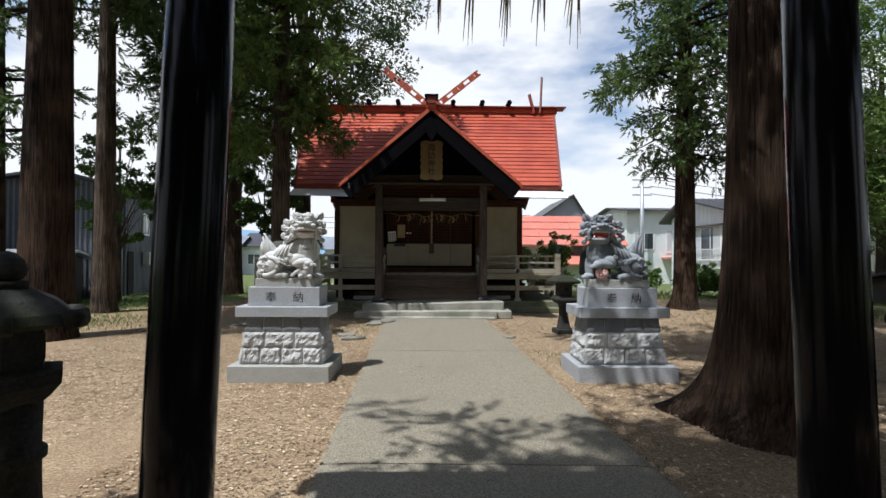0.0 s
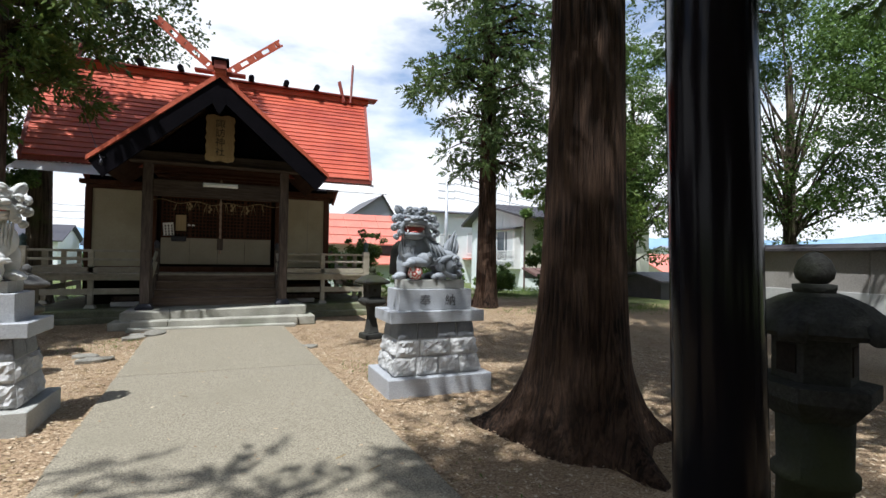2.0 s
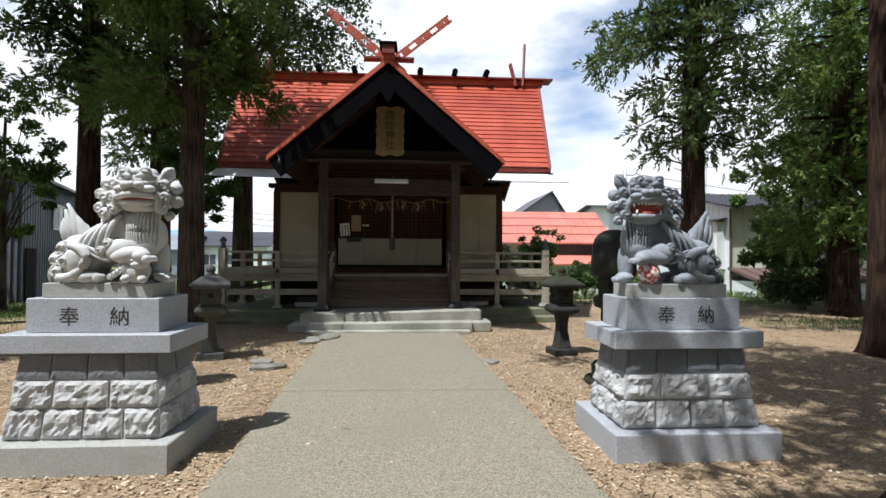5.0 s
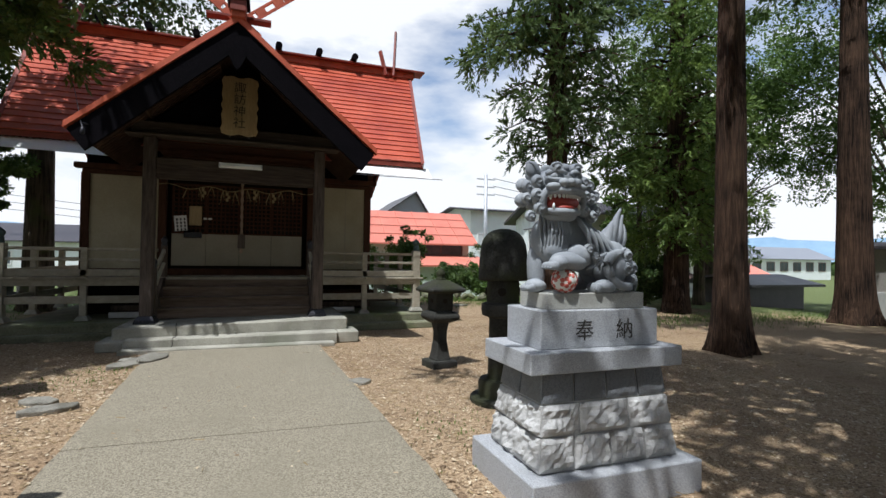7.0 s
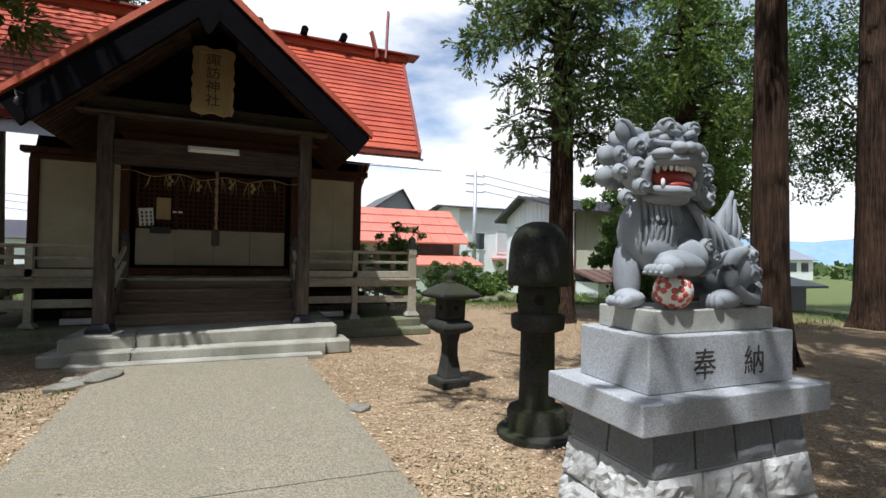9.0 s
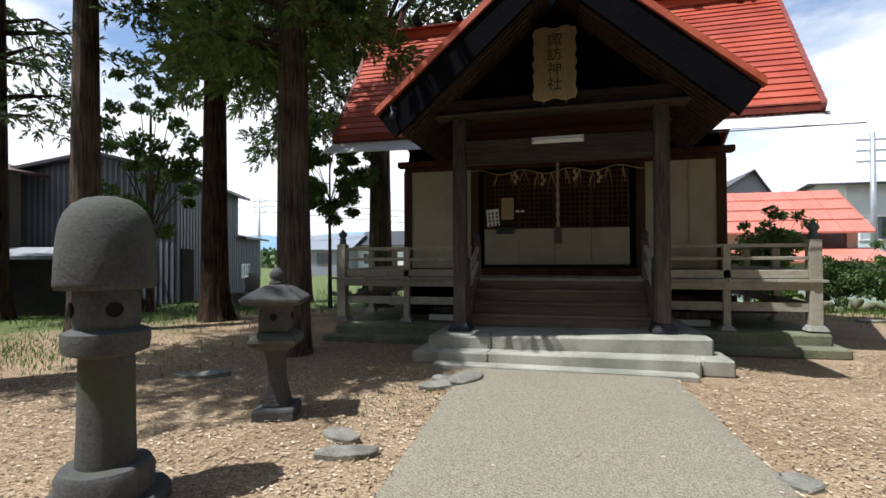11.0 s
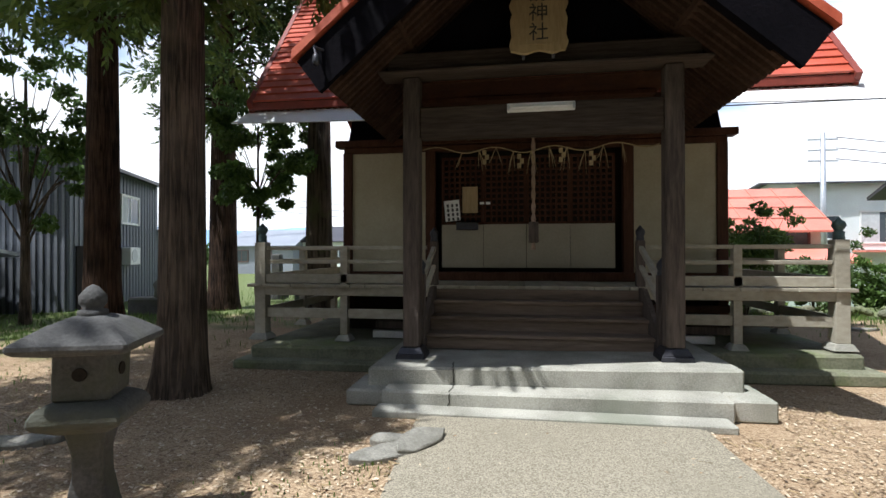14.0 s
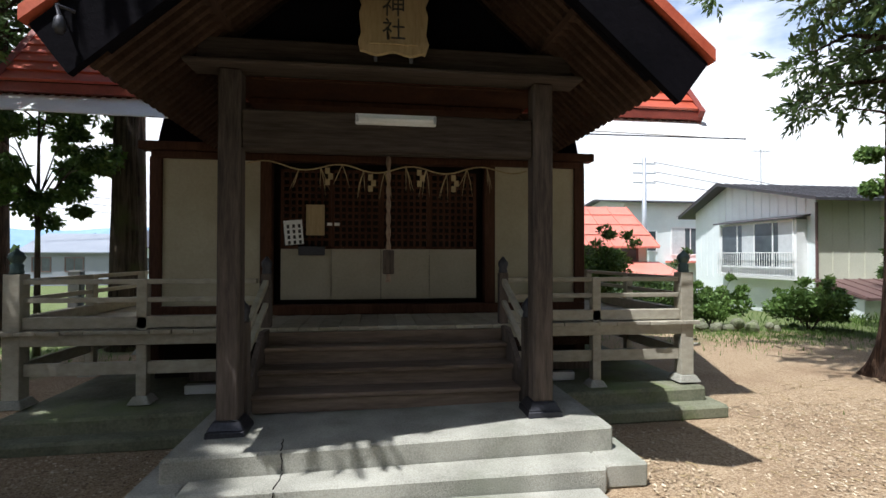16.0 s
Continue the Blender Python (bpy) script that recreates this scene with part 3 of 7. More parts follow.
hexa(bm, [(-1.60, 14.40, -0.02), (1.74, 14.42, -0.02), (1.74, 14.70, -0.02), (-1.60, 14.66, -0.02), (-1.60, 14.40, 0.18), (1.74, 14.42, 0.20), (1.74, 14.775, 0.20), (-1.60, 14.675, 0.18)], 0.02)
front_step = solid("concrete_step", bm, M["step"], (0, 14.5, 0), "chipped concrete step in front of the platform", "step")
for host, base, runs in ((porch_floor, Vector((0, 15.5, 0)), (((-0.93, 14.95, 0.362), (-0.90, 14.70, 0.362)), ((-0.90, 14.698, 0.345), (-0.885, 14.70, 0.20)))),
                         (front_step, Vector((0, 14.5, 0)), (((-0.885, 14.68, 0.186), (-0.90, 14.42, 0.186)), ((-0.90, 14.399, 0.17), (-0.915, 14.40, 0.03))))):
    bm = B()
    for p0, p1 in runs:
        p0, p1 = Vector(p0), Vector(p1)
        side = Vector((0.02, 0, 0))
        last = p0
        for k in range(1, 6):
            q = p0.lerp(p1, k / 5) + side * noise.noise(Vector((k * 1.7, p0.y * 3, p0.z)))
            bar(bm, last, q, 0.007, 0.007)
            last = q
    bmesh.ops.translate(bm, verts=bm.verts, vec=-base)
    crack = new("crack", mesh_of(bm, "crack", M["dark_fill"]))
    crack.parent = host
    crack["label"] = "dark crack through the concrete"
for x0, x1, z in ((-2.0, -1.61, 0.15), (1.75, 2.14, 0.19)):
    bm = B()
    box(bm, x0, x1, 14.5, 15.15, -0.02, z, 0.02)
    for v in bm.verts:
        if abs(v.co.x) < 1.95 and v.co.y > 14.6:
            v.co.x = x0 + 0.01 if x0 < 0 and v.co.x < -1.8 else v.co.x
    solid("side_block", bm, M["step"], ((x0 + x1) / 2, 14.7, 0), "rough concrete block beside the step", "block", "blocks beside the step")
bm = B()
box(bm, -1.62, 1.66, 14.16, 14.40, -0.02, 0.055, 0.012)
solid("low_slab", bm, M["step"], (0, 14.3, 0), "low concrete slab at the foot of the step", "slab")


# ---- the shrine hall ----
CX = -0.10  # the hall's middle lies a little west of the porch's
hall = thing("shrine_hall", (CX, 18.9, 0), "wooden shrine hall with cream walls and red metal roof", "shrine")

# stone footing under the veranda
for name, x0, x1, y0, z0, z1, dz in (("footing_course", -4.12, 4.12, 15.85, -0.05, 0.09, 0.03), ("footing", -3.98, 3.98, 16.08, 0.0, 0.25, 0.04)):
    bm = B()
    hexa(bm, [(x0, y0, z0), (x1, y0 + 0.22, z0), (x1, 22.0, z0), (x0, 22.0, z0), (x0, y0, z1), (x1, y0 + 0.22, z1 + dz), (x1, 22.0, z1 + dz), (x0, 22.0, z1)], 0.03)
    part(name, bm, M["moss_stone"], hall, "moss-stained stone footing")

W0, W1, YF, YB, ZF = -3.17, 2.97, 17.70, 20.75, 1.20
# wall panels
for x0, x1 in ((-3.02, -1.72), (1.58, 2.80)):
    bm = B()
    box(bm, x0, x1, YF - 0.02, YF + 0.05, ZF, 3.24)
    part("wall_panel", bm, M["plaster"], hall, "cream painted board panel")
    bm = B()
    xm = x0 + (x1 - x0) * (0.62 if x0 > 0 else 0.0)
    if x0 > 0:
        box(bm, xm - 0.012, xm + 0.012, YF - 0.028, YF - 0.02, ZF, 3.24)
        part("cover_strip", bm, M["panel"], hall)
for x, y0, y1 in ((W0, YF, YB), (W1 - 0.1, YF, YB)):
    bm = B()
    box(bm, x + 0.02, x + 0.08, y0 + 0.1, y1, 0.9, 3.4)
    part("side_wall", bm, M["plaster"], hall)
bm = B()
box(bm, W0, W1, YB, YB + 0.1, 0.9, 3.4)
part("rear_wall", bm, M["plaster"], hall)
# posts and beams of the front
for x in (W0 + 0.08, -1.66, 1.50, W1 - 0.09):
    bm = B()
    box(bm, x - 0.08, x + 0.08, YF - 0.06, YF + 0.1, 0.5 if abs(x) > 2 else 1.1, 3.26, 0.012)
    part("wall_post", bm, M["wood_brown"], hall)
for z0, z1, y0, m in ((3.24, 3.34, 0.07, "wood_brown"), (3.345, 3.46, 0.12, "wood_brown"), (1.10, 1.24, 0.08, "wood_brown")):
    bm = B()
    box(bm, W0 - (0.12 if z0 > 3.3 else -0.02), W1 + (0.12 if z0 > 3.3 else -0.02), YF - y0, YF + 0.1, z0, z1, 0.012)
    part("wall_beam", bm, M[m], hall)
# near-black sheets paint the darkness of the room behind the lattice
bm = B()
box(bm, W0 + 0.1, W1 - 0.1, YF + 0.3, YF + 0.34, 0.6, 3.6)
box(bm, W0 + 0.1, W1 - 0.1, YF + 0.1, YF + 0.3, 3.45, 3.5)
part("inner_dark", bm, M["dark_fill"], hall, "dark sheet standing in for the unlit room behind the lattice")

# four sliding leaves: board below, lattice above
x_l, x_r = -1.475, 1.31
lw = (x_r - x_l) / 4
for i in range(4):
    a, b = x_l + lw * i, x_l + lw * (i + 1)
    yo = YF - (0.01 if i in (1, 2) else -0.015)
    bm = B()
    box(bm, a + 0.004, b - 0.004, yo - 0.015, yo + 0.01, 1.31, 2.02)
    leaf_ob = part("door_leaf", bm, M["panel"], hall, "pale lower board of a sliding lattice door")
    bm = B()
    for f in (0, 1):
        xx = a + 0.002 if f == 0 else b - 0.042
        box(bm, xx, xx + 0.04, yo - 0.012, yo + 0.02, 2.022, 3.14)
    box(bm, a, b, yo - 0.012, yo + 0.02, 2.022, 2.06)
    box(bm, a, b, yo - 0.012, yo + 0.02, 3.10, 3.14)
    part("leaf_frame", bm, M["wood_brown"], leaf_ob)
    for k in range(1, 7):
        bm = B()
        xx = a + 0.04 + (lw - 0.08) * k / 7
        box(bm, xx - 0.0155, xx + 0.0155, yo - 0.008, yo + 0.008, 2.06, 3.10)
        part("lattice_upright", bm, M["wood_brown"], leaf_ob)
    for k in range(1, 11):
        bm = B()
        zz = 2.06 + 1.04 * k / 11
        box(bm, a + 0.04, b - 0.04, yo - 0.010, yo + 0.010, zz - 0.0155, zz + 0.0155)
        part("lattice_bar", bm, M["wood_brown"], leaf_ob)

# notices on the lattice
for name, x0, x1, z0, z1, tilt, m, lab in (("notice", -1.40, -1.15, 2.08, 2.42, -5, "paper", "white paper notice with rows of dark writing"),
                                          ("notice_board", -1.12, -0.87, 2.21, 2.64, 0, "tablet", "tan wooden notice board with faded writing")):
    nb = thing(name, ((x0 + x1) / 2, YF - 0.05, z0), lab + " on the lattice", "sign")
    bm = B()
    box(bm, x0, x1, YF - 0.055, YF - 0.035, z0, z1)
    bmesh.ops.rotate(bm, verts=bm.verts, cent=((x0 + x1) / 2, YF, z0), matrix=Matrix.Rotation(radians(tilt), 3, "Y"))
    part("sheet", bm, M[m], nb)
    if m == "paper":
        for r in range(4):
            for c in range(3):
                bm = B()
                xx, zz = x0 + 0.04 + c * 0.075, z1 - 0.06 - r * 0.075
                box(bm, xx, xx + 0.035, YF - 0.058, YF - 0.0555, zz - 0.05, zz)
                bmesh.ops.rotate(bm, verts=bm.verts, cent=((x0 + x1) / 2, YF, z0), matrix=Matrix.Rotation(radians(tilt), 3, "Y"))
                part("writing_bar", bm, M["ink"], nb)
for x in (-0.80, -0.70):
    bm = B()
    box(bm, x - 0.035, x + 0.035, YF - 0.03, YF - 0.022, 2.35, 2.39)
    solid("paper_slip", bm, M["paper"], (x, YF - 0.03, 2.35), "small white paper slip stuck to the lattice", "paper", "slips on the lattice")
bm = B()
box(bm, -1.22, -0.86, YF - 0.10, YF - 0.04, 1.93, 2.06, 0.01)
solid("leaflet_box", bm, M["iron"], (-1.04, YF - 0.07, 1.93), "small dark leaflet box fixed below the notices", "box")

# veranda
DZ = 1.10
for x0, x1, y0, y1 in ((-4.15, 3.93, 16.62, 16.70), (-4.15, 3.93, 17.5, 17.58)):
    bm = B()
    box(bm, x0, x1, y0 - 0.14, y1 - 0.06, DZ - 0.17, DZ - 0.045, 0.008)
    part("veranda_beam", bm, M["rail"], hall)
for sx in (-4.08, 3.86):
    bm = B()
    box(bm, sx - 0.05, sx + 0.05, 16.66, 21.5, DZ - 0.17, DZ - 0.047, 0.008)
    part("veranda_beam", bm, M["rail"], hall)
nb = 36
for i in range(nb):
    x0, x1 = -4.23 + 8.22 * i / nb, -4.23 + 8.22 * (i + 1) / nb
    bm = B()
    box(bm, x0 + 0.003, x1 - 0.003, 16.43 + rng.uniform(-0.012, 0.012), 17.62, DZ - 0.045, DZ + rng.uniform(-0.003, 0.003), 0.004)
    part("deck_board", bm, M["rail"], hall)
for sx0, sx1 in ((-4.23, -3.2), (3.0, 3.99)):
    for i in range(16):
        y0 = 17.63 + 0.24 * i
        bm = B()
        box(bm, sx0, sx1, y0 + 0.003, y0 + 0.237, DZ - 0.045, DZ + rng.uniform(-0.003, 0.003), 0.004)
        part("deck_board", bm, M["rail"], hall)


def rail_post(x, y, z1, zb, corner):
    bm = B()
    w = 0.085 if corner else 0.055
    box(bm, x - w, x + w, y - w, y + w, zb, z1, 0.006)
    po = part("rail_post", bm, M["rail"], hall)
    if corner:
        bm = B()
        lathe(bm, x, y, [(0.062, z1), (0.07, z1 + 0.02), (0.06, z1 + 0.045), (0.066, z1 + 0.10), (0.045, z1 + 0.115), (0.062, z1 + 0.14), (0.082, z1 + 0.18), (0.07, z1 + 0.225), (0.03, z1 + 0.255), (0.012, z1 + 0.285)], 18)
        part("finial", bm, M["bronze"], po, "bronze onion-shaped finial", True)
    bm = B()
    frustum(bm, x, y, zb - 0.09, zb, w + 0.07, w + 0.07, w + 0.02, w + 0.02, 0.01)
    part("post_shoe", bm, M["step"], po)


XL, XR, YR = -4.05, 3.84, 16.56
rail_post(XL, YR, 1.72, 0.36, True)
rail_post(XR, YR, 1.72, 0.40, True)
for x in (-2.75, 2.62):
    rail_post(x, YR, 1.66, 0.36, False)
for x in (XL, XR):
    for y in (18.0, 19.5, 21.0):
        rail_post(x, y, 1.66, 0.36, False)
for z0, z1, th in ((1.115, 1.245, 0.055), (1.40, 1.455, 0.03), (1.605, 1.66, 0.035)):
    for a, b in (((XL + 0.085, YR), (-1.52, YR)), ((1.45, YR), (XR - 0.085, YR)), ((XL, YR + 0.085), (XL, 21.0)), ((XR, YR + 0.085), (XR, 21.0))):
        bm = B()
        bar(bm, (a[0], a[1], (z0 + z1) / 2), (b[0], b[1], (z0 + z1) / 2), th * 2, z1 - z0, 0.006)
        part("rail", bm, M["rail"], hall)
for a, b in (((XL + 0.085, YR), (-1.6, YR)), ((1.5, YR), (XR - 0.085, YR)), ((XL, YR + 0.085), (XL, 21.0)), ((XR, YR + 0.085), (XR, 21.0))):
    bm = B()
    bar(bm, (a[0], a[1], 0.665), (b[0], b[1], 0.665), 0.05, 0.14, 0.006)
    part("lower_rail", bm, M["rail"], hall)
# near-black sheet paints the shade below the floor
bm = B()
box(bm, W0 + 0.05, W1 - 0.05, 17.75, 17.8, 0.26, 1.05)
part("underfloor_dark", bm, M["dark_fill"], hall, "dark sheet standing in for the shade under the floor")

# wooden stairs
for i, (yf, z) in enumerate(((15.60, 0.56), (15.87, 0.74), (16.15, 0.92))):
    bm = B()
    box(bm, -1.36, 1.36, yf, yf + 0.33, z - 0.05, z, 0.012)
    part("stair_tread", bm, M["tread"], hall)
    bm = B()
    box(bm, -1.35, 1.35, yf + 0.04, yf + 0.06, z - 0.185, z - 0.05)
    part("stair_riser", bm, M["tread"], hall)
bm = B()
box(bm, -1.35, 1.35, 16.38, 16.40, 0.92, 1.055)
part("stair_riser", bm, M["tread"], hall)
for s in (-1, 1):
    bm = B()
    prism(bm, [(15.45, 0.39), (16.45, 0.39), (16.45, 1.09), (16.2, 1.09), (15.45, 0.58)], "x", s * 1.385 - 0.03, s * 1.385 + 0.03)
    part("stair_string", bm, M["wood"], hall)
    for y, z0, z1 in ((16.50, 1.10, 1.72), (15.50, 0.40, 1.30)):
        bm = B()
        box(bm, s * 1.40 - 0.055, s * 1.40 + 0.055, y - 0.055, y + 0.055, z0, z1, 0.006)
        po = part("newel", bm, M["wood"], hall)
        bm = B()
        lathe(bm, s * 1.40, y, [(0.05, z1), (0.058, z1 + 0.02), (0.045, z1 + 0.05), (0.06, z1 + 0.09), (0.062, z1 + 0.13), (0.03, z1 + 0.17), (0.01, z1 + 0.2)], 14)
        part("finial", bm, M["iron"], po, "dark metal finial", True)
    for dz, h in ((0.0, 0.07), (-0.25, 0.05)):
        bm = B()
        bar(bm, (s * 1.40, 15.55, 1.2 + dz), (s * 1.40, 16.46, 1.62 + dz), 0.06, h, 0.008)
        part("stair_rail", bm, M["rail"], hall)

# ---- main roof: lapped red metal courses on both slopes ----
YE, ZE, YK, ZK = 16.22, 3.74, 19.20, 6.82
XE, XK = 4.0, 4.5
ROWS_N = 21
slope = Vector((0, YK - YE, ZK - ZE)).normalized()
nrm = Vector((0, -slope.z, slope.y))


def course(i, back):
    f0, f1 = i / ROWS_N, (i + 1.12) / ROWS_N
    bm = B()
    pts = []
    for f, lift in ((f0, 0.03), (f1, 0.004)):
        y, z = YE + (YK - YE) * f, ZE + (ZK - ZE) * f
        xe = XE + (XK - XE) * f
        for s in (-1, 1):
            p = Vector((CX + s * xe, y, z)) + nrm * lift
            pts.append(p)
    (a, b, c, d) = pts
    if back:
        a, b, c, d = [Vector((p.x, 2 * YK - p.y, p.z)) for p in (a, b, c, d)]
        t = Vector((0, -nrm.y, nrm.z))
    else:
        t = nrm
    low = 0.03
    hexa(bm, [a - t * low, b - t * low, d - t * 0.004, c - t * 0.004, a, b, d, c])
    bmesh.ops.recalc_face_normals(bm, faces=bm.faces[:])
    part("roof_course", bm, M["red_roof"], hall)


for i in range(ROWS_N):
    course(i, False)
    course(i, True)
# boarding under the courses, closing the gables
bm = B()
prism(bm, [(YE + 0.04, ZE - 0.10), (YK, ZK - 0.05), (2 * YK - YE - 0.04, ZE - 0.10), (2 * YK - YE - 0.04, ZE - 0.02), (YK, ZK + 0.02), (YE + 0.04, ZE - 0.02)], "x", CX - 3.92, CX + 3.92)
part("roof_boarding", bm, M["wood_brown"], hall)
# near-black body fills the roof void, its shade put into the colour
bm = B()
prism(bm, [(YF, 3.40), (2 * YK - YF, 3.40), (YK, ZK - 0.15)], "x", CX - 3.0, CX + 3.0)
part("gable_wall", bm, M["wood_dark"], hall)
for s in (-1, 1):
    bm = B()
    for d in (1, -1):
        y0 = YK - d * (YK - YE)
        a, b = Vector((CX + s * (XE - 0.05), y0, ZE - 0.09)), Vector((CX + s * (XK - 0.05), YK, ZK - 0.09))
        bar(bm, a, b, 0.07, 0.2)
    part("barge_board", bm, M["brown_red"], hall)
bm = B()
box(bm, CX - XE + 0.02, CX + XE - 0.02, YE - 0.005, YE + 0.05, ZE - 0.11, ZE - 0.012)
part("eave_edge", bm, M["brown_red"], hall)
# ridge box, cap and crossing logs
bm = B()
box(bm, CX - 4.55, CX + 4.55, YK - 0.14, YK + 0.14, ZK - 0.08, ZK + 0.10, 0.01)
part("ridge_box", bm, M["red_trim"], hall)
bm = B()
box(bm, CX - 4.85, CX + 4.85, YK - 0.24, YK + 0.24, ZK + 0.10, ZK + 0.15, 0.008)
part("ridge_cap", bm, M["brown_red"], hall, "dull red ridge capping")
for x in (-4.1, -3.25, -2.25, -1.22, 0.72, 1.75, 2.7):
    bm = B()
    tube(bm, [(CX + x + 0.1, YK - 0.42, ZK + 0.22), (CX + x + 0.1, YK + 0.42, ZK + 0.22)], [0.085, 0.085], 14)
    part("ridge_log", bm, M["wood_dark"], hall, "short dark log across the ridge")
# worn finials standing at the ends of the ridge
for x, lean, h in ((3.92, 0.10, 1.25), (3.70, -0.14, 0.62), (-3.92, -0.10, 0.7), (-3.70, 0.12, 0.6)):
    bm = B()
    bar(bm, (CX + x, YK - 0.25, ZK - 0.12), (CX + x + lean, YK - 0.1 + 0.05 * h, ZK + h), 0.06, 0.11, 0.008)
    part("ridge_horn", bm, M["brown_red"], hall, "weathered red upright at the ridge end")
# white snow boards under the eaves either side of the porch
for x0, x1 in ((-4.22, -2.22), (2.12, 4.02)):
    bm = B()
    hexa(bm, [(x0, 15.98, 3.385), (x1, 15.98, 3.35), (x1, 16.02, 3.35), (x0, 16.02, 3.385), (x0 + 0.12, 16.30, 3.63), (x1, 16.30, 3.63), (x1, 16.34, 3.63), (x0 + 0.12, 16.34, 3.63)])
    part("eave_board", bm, M["white"], hall, "white painted board slung below the eave")
bm = B()
tube(bm, [(2.2, 15.95, 3.33), (4.25, 15.95, 3.34)], 0.008, 6)
part("eave_wire", bm, M["iron"], hall)
for s in (-1, 1):
    for i in range(17):
        bm = B()
        x = CX + s * (2.3 + i * 0.1)
        bar(bm, (x, YE + 0.06, ZE - 0.12), (x, YF, ZE - 0.12 + (YF - YE) * 0.5), 0.05, 0.07)
        part("eave_rafter", bm, M["wood_brown"], hall)

# ---- porch: posts, beams, tablet and gabled roof ----
PX = 1.447
for s, zb in ((-1, 0.345), (1, 0.405)):
    bm = B()
    frustum(bm, s * PX, 15.25, zb - 0.01, zb + 0.05, 0.17, 0.17, 0.165, 0.165, 0.008)
    frustum(bm, s * PX, 15.25, zb + 0.05, zb + 0.13, 0.16, 0.16, 0.115, 0.115, 0.01)
    part("post_base", bm, M["iron"], hall, "dark stepped post base")
    bm = B()
    box(bm, s * PX - 0.098, s * PX + 0.098, 15.152, 15.348, zb + 0.12, 3.60, 0.018)
    part("porch_post", bm, M["wood"], hall, "square weathered porch post with open grain")
bm = B()
box(bm, -PX + 0.098, PX - 0.098, 15.17, 15.33, 2.88, 3.25, 0.02)
part("tie_beam", bm, M["wood_x"], hall)
bm = B()
box(bm, -1.80, 1.80, 15.02, 15.36, 3.60, 3.635, 0.006)
part("bearing_board", bm, M["wood_x"], hall)
bm = B()
box(bm, -1.72, 1.72, 15.12, 15.34, 3.64, 3.87, 0.02)
part("porch_beam", bm, M["wood_x"], hall)
for s in (-1, 1):
    bm = B()
    bar(bm, (s * 1.52, 14.35, 4.02), (s * 1.52, 17.6, 4.02), 0.19, 0.19, 0.03)
    part("purlin", bm, M["wood_y"], hall, "purlin ending in a carved nose")
    bm = B()
    bar(bm, (s * 1.25, 15.35, 3.22), (s * 1.0, 17.6, 3.46), 0.1, 0.16, 0.02)
    part("curved_tie", bm, M["wood_y"], hall)
PYF, PZ, PXE, PZE = 13.85, 5.36, 2.26, 3.40  # verge line of the porch roof
ps = Vector((PXE, 0, PZE - PZ)).normalized()
PN = Vector((-ps.z, 0, ps.x))
NP = 13
